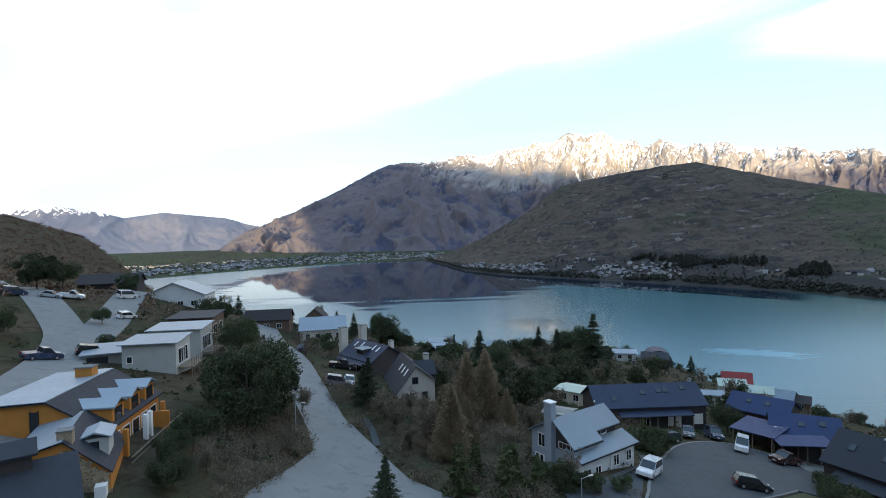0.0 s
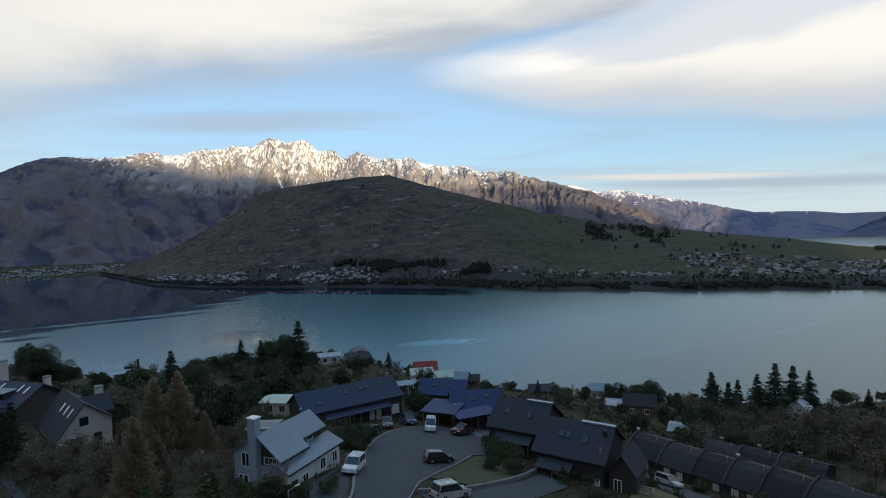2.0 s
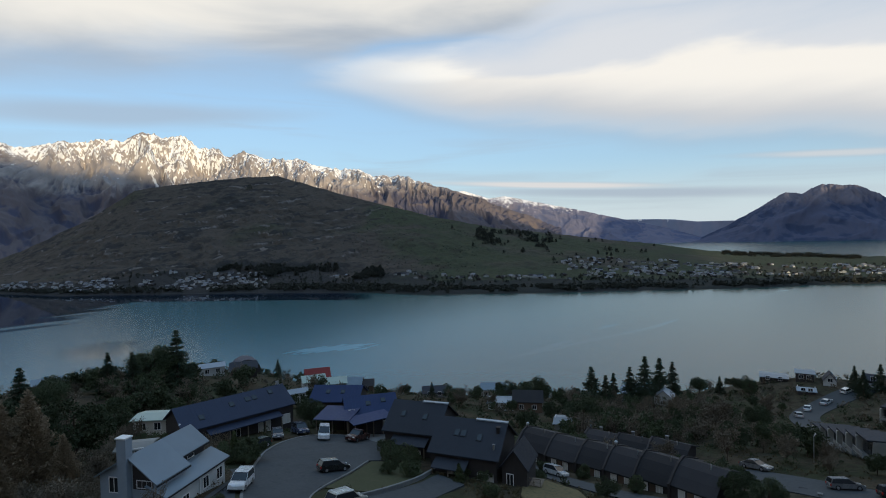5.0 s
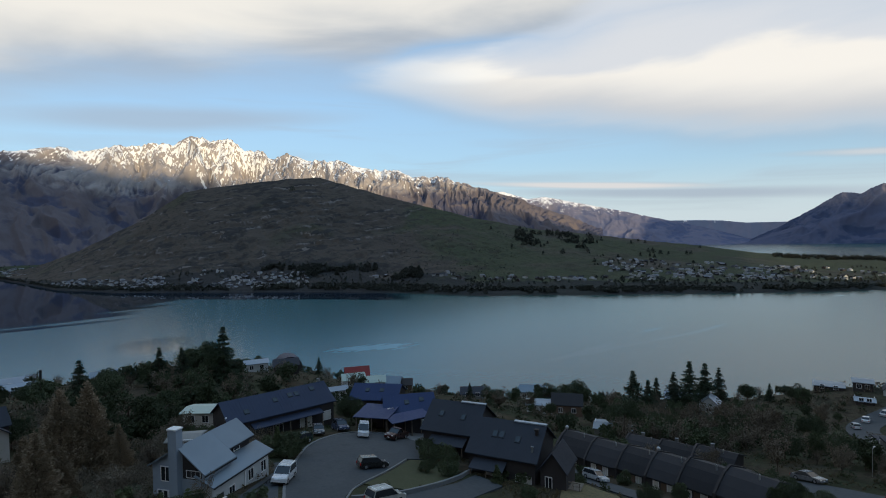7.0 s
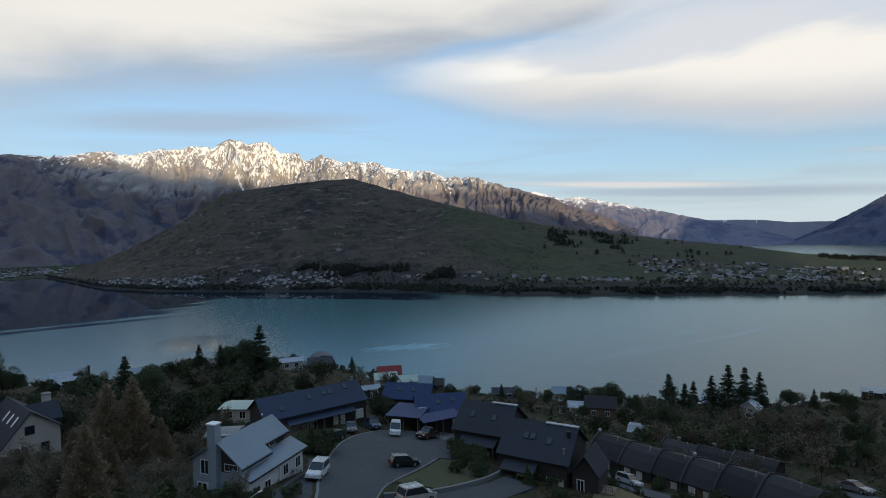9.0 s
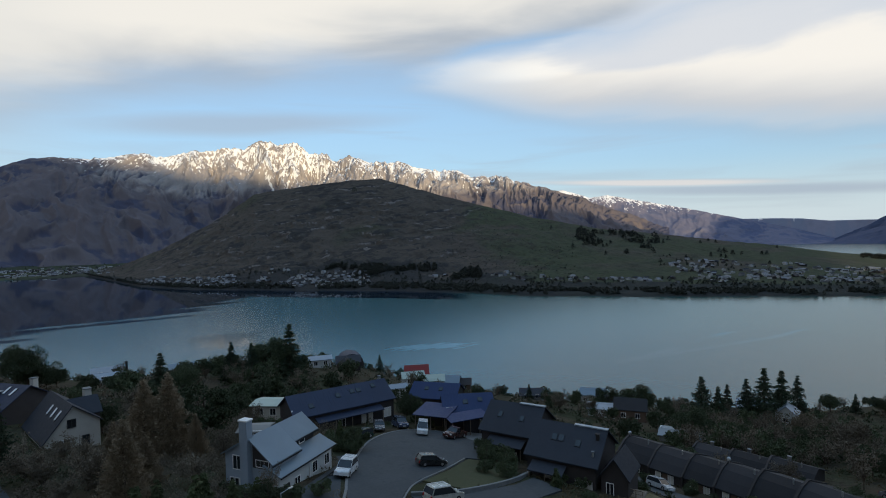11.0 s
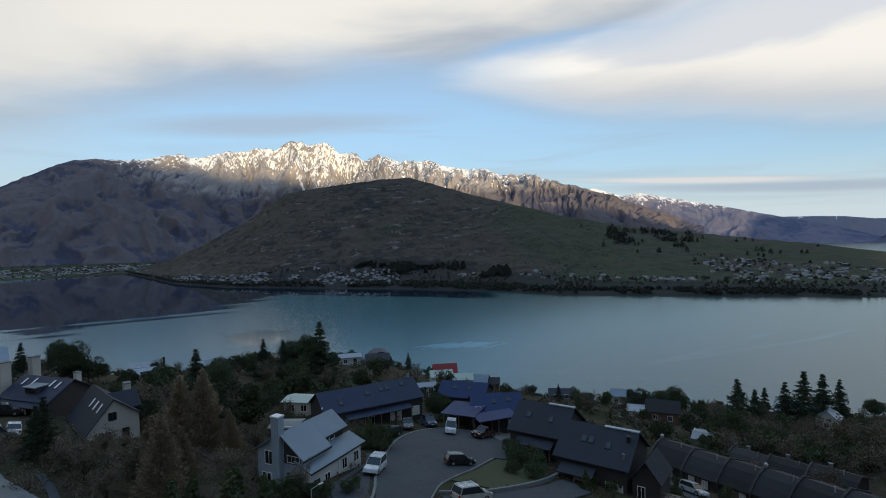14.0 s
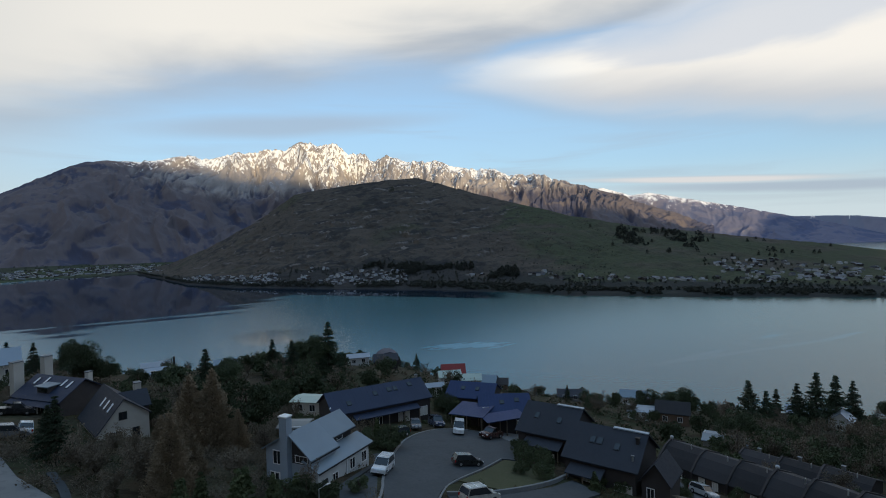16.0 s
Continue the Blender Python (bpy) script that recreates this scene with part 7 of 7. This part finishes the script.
def far_town(name, label, places, seed, size=(9, 15)):
    """Small gabled houses too many to count, as one object; places: x, y, z."""
    rng = np.random.default_rng(seed)
    verts, faces, mats = [], [], []
    for x, y, z in places:
        L, D, h = rng.uniform(*size), rng.uniform(6, 9), rng.uniform(2.2, 3.8)
        top = h + rng.uniform(0.6, 2.6)
        t = rng.uniform(0, math.pi)
        c, s = math.cos(t), math.sin(t)
        o = len(verts)
        for u, v, w in ((-L, -D, -6), (L, -D, -6), (L, D, -6), (-L, D, -6), (-L, -D, h * 2), (L, -D, h * 2), (L, D, h * 2), (-L, D, h * 2), (-L, 0, top * 2), (L, 0, top * 2),
                        (-L - 1, -D - 1.2, h * 2 - 0.5), (L + 1, -D - 1.2, h * 2 - 0.5), (L + 1, 0, top * 2 + 0.4), (-L - 1, 0, top * 2 + 0.4), (L + 1, D + 1.2, h * 2 - 0.5), (-L - 1, D + 1.2, h * 2 - 0.5)):
            verts.append((x + (u * c - v * s) / 2, y + (u * s + v * c) / 2, z + w / 2))
        wall, roof = int(rng.choice([0, 0, 1, 2])), 3 + int(rng.choice([0, 1, 1, 2]))
        for f in ((0, 1, 5, 4), (1, 2, 6, 9, 5), (2, 3, 7, 6), (3, 0, 4, 8, 7)):
            faces.append([o + i for i in f])
            mats.append(wall)
        for f in ((10, 11, 12, 13), (13, 12, 14, 15)):
            faces.append([o + i for i in f])
            mats.append(roof)
    me = bpy.data.meshes.new(name)
    me.from_pydata(verts, [], faces)
    for m in (M_FAR_WHITE, M_FAR_GREY, M_WALL_DARK, M_ROOF_SLATE, M_FAR_GREY, M_ROOF_BROWN):
        me.materials.append(m)
    me.polygons.foreach_set("material_index", mats)
    me.update()
    return tagged(new(name, me), label, "houses", kind="stuff")


def far_trees(name, label, places, seed, material, size=(5, 12), per=46, leaf=2.6):
    """Far trees as clumps of leaf faces, tall or round, in one object."""
    rng = np.random.default_rng(seed)
    p = np.array(places)
    n = len(p)
    h = rng.uniform(*size, n)
    u = rng.uniform(0, 1, (n, per))
    t = rng.uniform(0, 2 * math.pi, (n, per))
    slim = rng.uniform(0.22, 0.42, n)
    w = (1 - u) ** 0.8 * (h * slim)[:, None] + 0.3
    d = np.stack([np.cos(t), np.sin(t), 0.2 + 0 * t], -1)
    c = p[:, None] + np.stack([np.cos(t) * w, np.sin(t) * w, u * h[:, None]], -1)
    return tagged(new(name, leaves_mesh(name, c.reshape(-1, 3), leaf, material, rng, 0.8, d.reshape(-1, 3))), label, "trees", kind="stuff")


def on_peninsula(count, az, t, seed, clump=None):
    rng = np.random.default_rng(seed)
    a, tt = rng.uniform(*az, count), rng.uniform(*t, count)
    rs, rc, _ = pen_shape(a)
    r = rs + (rc - rs) * tt
    x, y = polar(a, r)
    if clump:
        keep = fbm(x / clump[0], y / clump[0], seed) > clump[1]
        a, r, x, y = a[keep], r[keep], x[keep], y[keep]
    return np.stack([x, y, peninsula_z(a, r)], 1)


def on_flats(count, az, d, seed):
    rng = np.random.default_rng(seed)
    a, dd = rng.uniform(*az, count), rng.uniform(*d, count)
    r = -EYE / np.tan(np.radians(crest(FLAT_SHORE, a))) + dd
    x, y = polar(a, r)
    return np.stack([x, y, flats_z(a, r)], 1)


far_town("far_houses_cove", "pale houses of a lakeside settlement below the hill", on_peninsula(360, (2, 24), (0.03, 0.20), 101, (70, 0.40)), 102, (5, 9))
far_town("far_houses_shore", "row of pale houses along the far shore", on_peninsula(110, (30, 60), (0.15, 0.21), 103, (60, 0.42)), 104, (6, 10))
far_town("far_houses_point", "many pale houses of a settlement on the point", on_peninsula(620, (55, 92), (0.20, 0.55), 105, (70, 0.44)), 106, (5, 10))
far_town("far_houses_flat", "pale houses and sheds of a town on the flat", on_flats(760, (-31, 6), (20, 620), 107), 108, (10, 22))
far_trees("far_shore_trees", "dark trees along the far shore", on_peninsula(2600, (-2, 95), (0.004, 0.06), 111, (70, 0.36)), 112, M_SCRUB, (2.5, 6), 16, 3.4)
far_trees("far_lower_trees", "dark trees between the houses near the shore", on_peninsula(1300, (-2, 95), (0.03, 0.21), 131, (60, 0.47)), 132, M_SCRUB, (2.5, 6), 30, 1.8)
far_trees("far_point_trees", "dark trees between the houses on the point", on_peninsula(900, (54, 95), (0.08, 0.60), 113, (110, 0.58)), 114, M_SCRUB, (2.5, 6), 30, 1.8)
far_trees("far_plantation", "dark conifer plantation on the hillside", on_peninsula(800, (19.5, 36), (0.145, 0.235), 115, (90, 0.47)), 116, M_SCRUB, (6, 12))
far_trees("far_ridge_trees", "scattered dark trees on the ridge", on_peninsula(260, (40, 64), (0.50, 0.98), 117, (45, 0.62)), 118, M_SCRUB, (6, 12))
far_trees("far_hill_scrub", "dark scrub scattered over the hill", on_peninsula(2600, (0, 46), (0.15, 0.95), 119, (70, 0.5)), 120, M_SCRUB, (0.8, 2.2), 10, 1.6)
far_trees("far_flat_trees", "trees between the buildings on the flat", on_flats(800, (-34, 5), (0, 1500), 121), 122, M_SCRUB, (3, 7), 30, 2.4)
far_trees("far_point_plantation", "dark conifer belt on the tip of the point", on_peninsula(420, (70, 80.5), (0.88, 1.0), 125, (40, 0.40)), 126, M_SCRUB, (4, 9))
far_trees("far_ridge_grove", "dark grove on the crest of the ridge", on_peninsula(420, (46, 54), (0.66, 0.96), 127, (45, 0.5)), 128, M_SCRUB, (7, 13))
far_trees("far_hill_tree", "lone tree on the hilltop", on_peninsula(2, (22.6, 22.9), (0.9, 0.92), 123), 124, M_FIR, (13, 15))


# ---- small street things ----
def street_lamp(x, y, yaw, h=5.5):
    ob = root("street_lamp", x, y, gz(x, y), yaw, "slim grey steel street lamp beside the road", "street lamp", "street lamps")
    bm = bmesh.new()
    limb(bm, (0, 0, -0.5), (0, 0, h), 0.07, 0.045, 8)
    part("pole", bm, M_STEEL, ob)
    bm = bmesh.new()
    limb(bm, (0, 0, h - 0.02), (0.9, 0, h + 0.12), 0.035, 0.03, 6)
    part("arm", bm, M_STEEL, ob)
    part("lamp_head", bevelled(boxes((0.8, 1.3, -0.11, 0.11, h + 0.06, h + 0.16)), 0.03), M_STEEL, ob)


for x, y, yaw in ((12.3, 48.4, 20), (-18.2, 62.5, -10), (-24.5, 78.5, 0), (146, 46, 0), (104, 24, 0), (52, 81.5, 180)):
    street_lamp(x, y, yaw, 4.2)
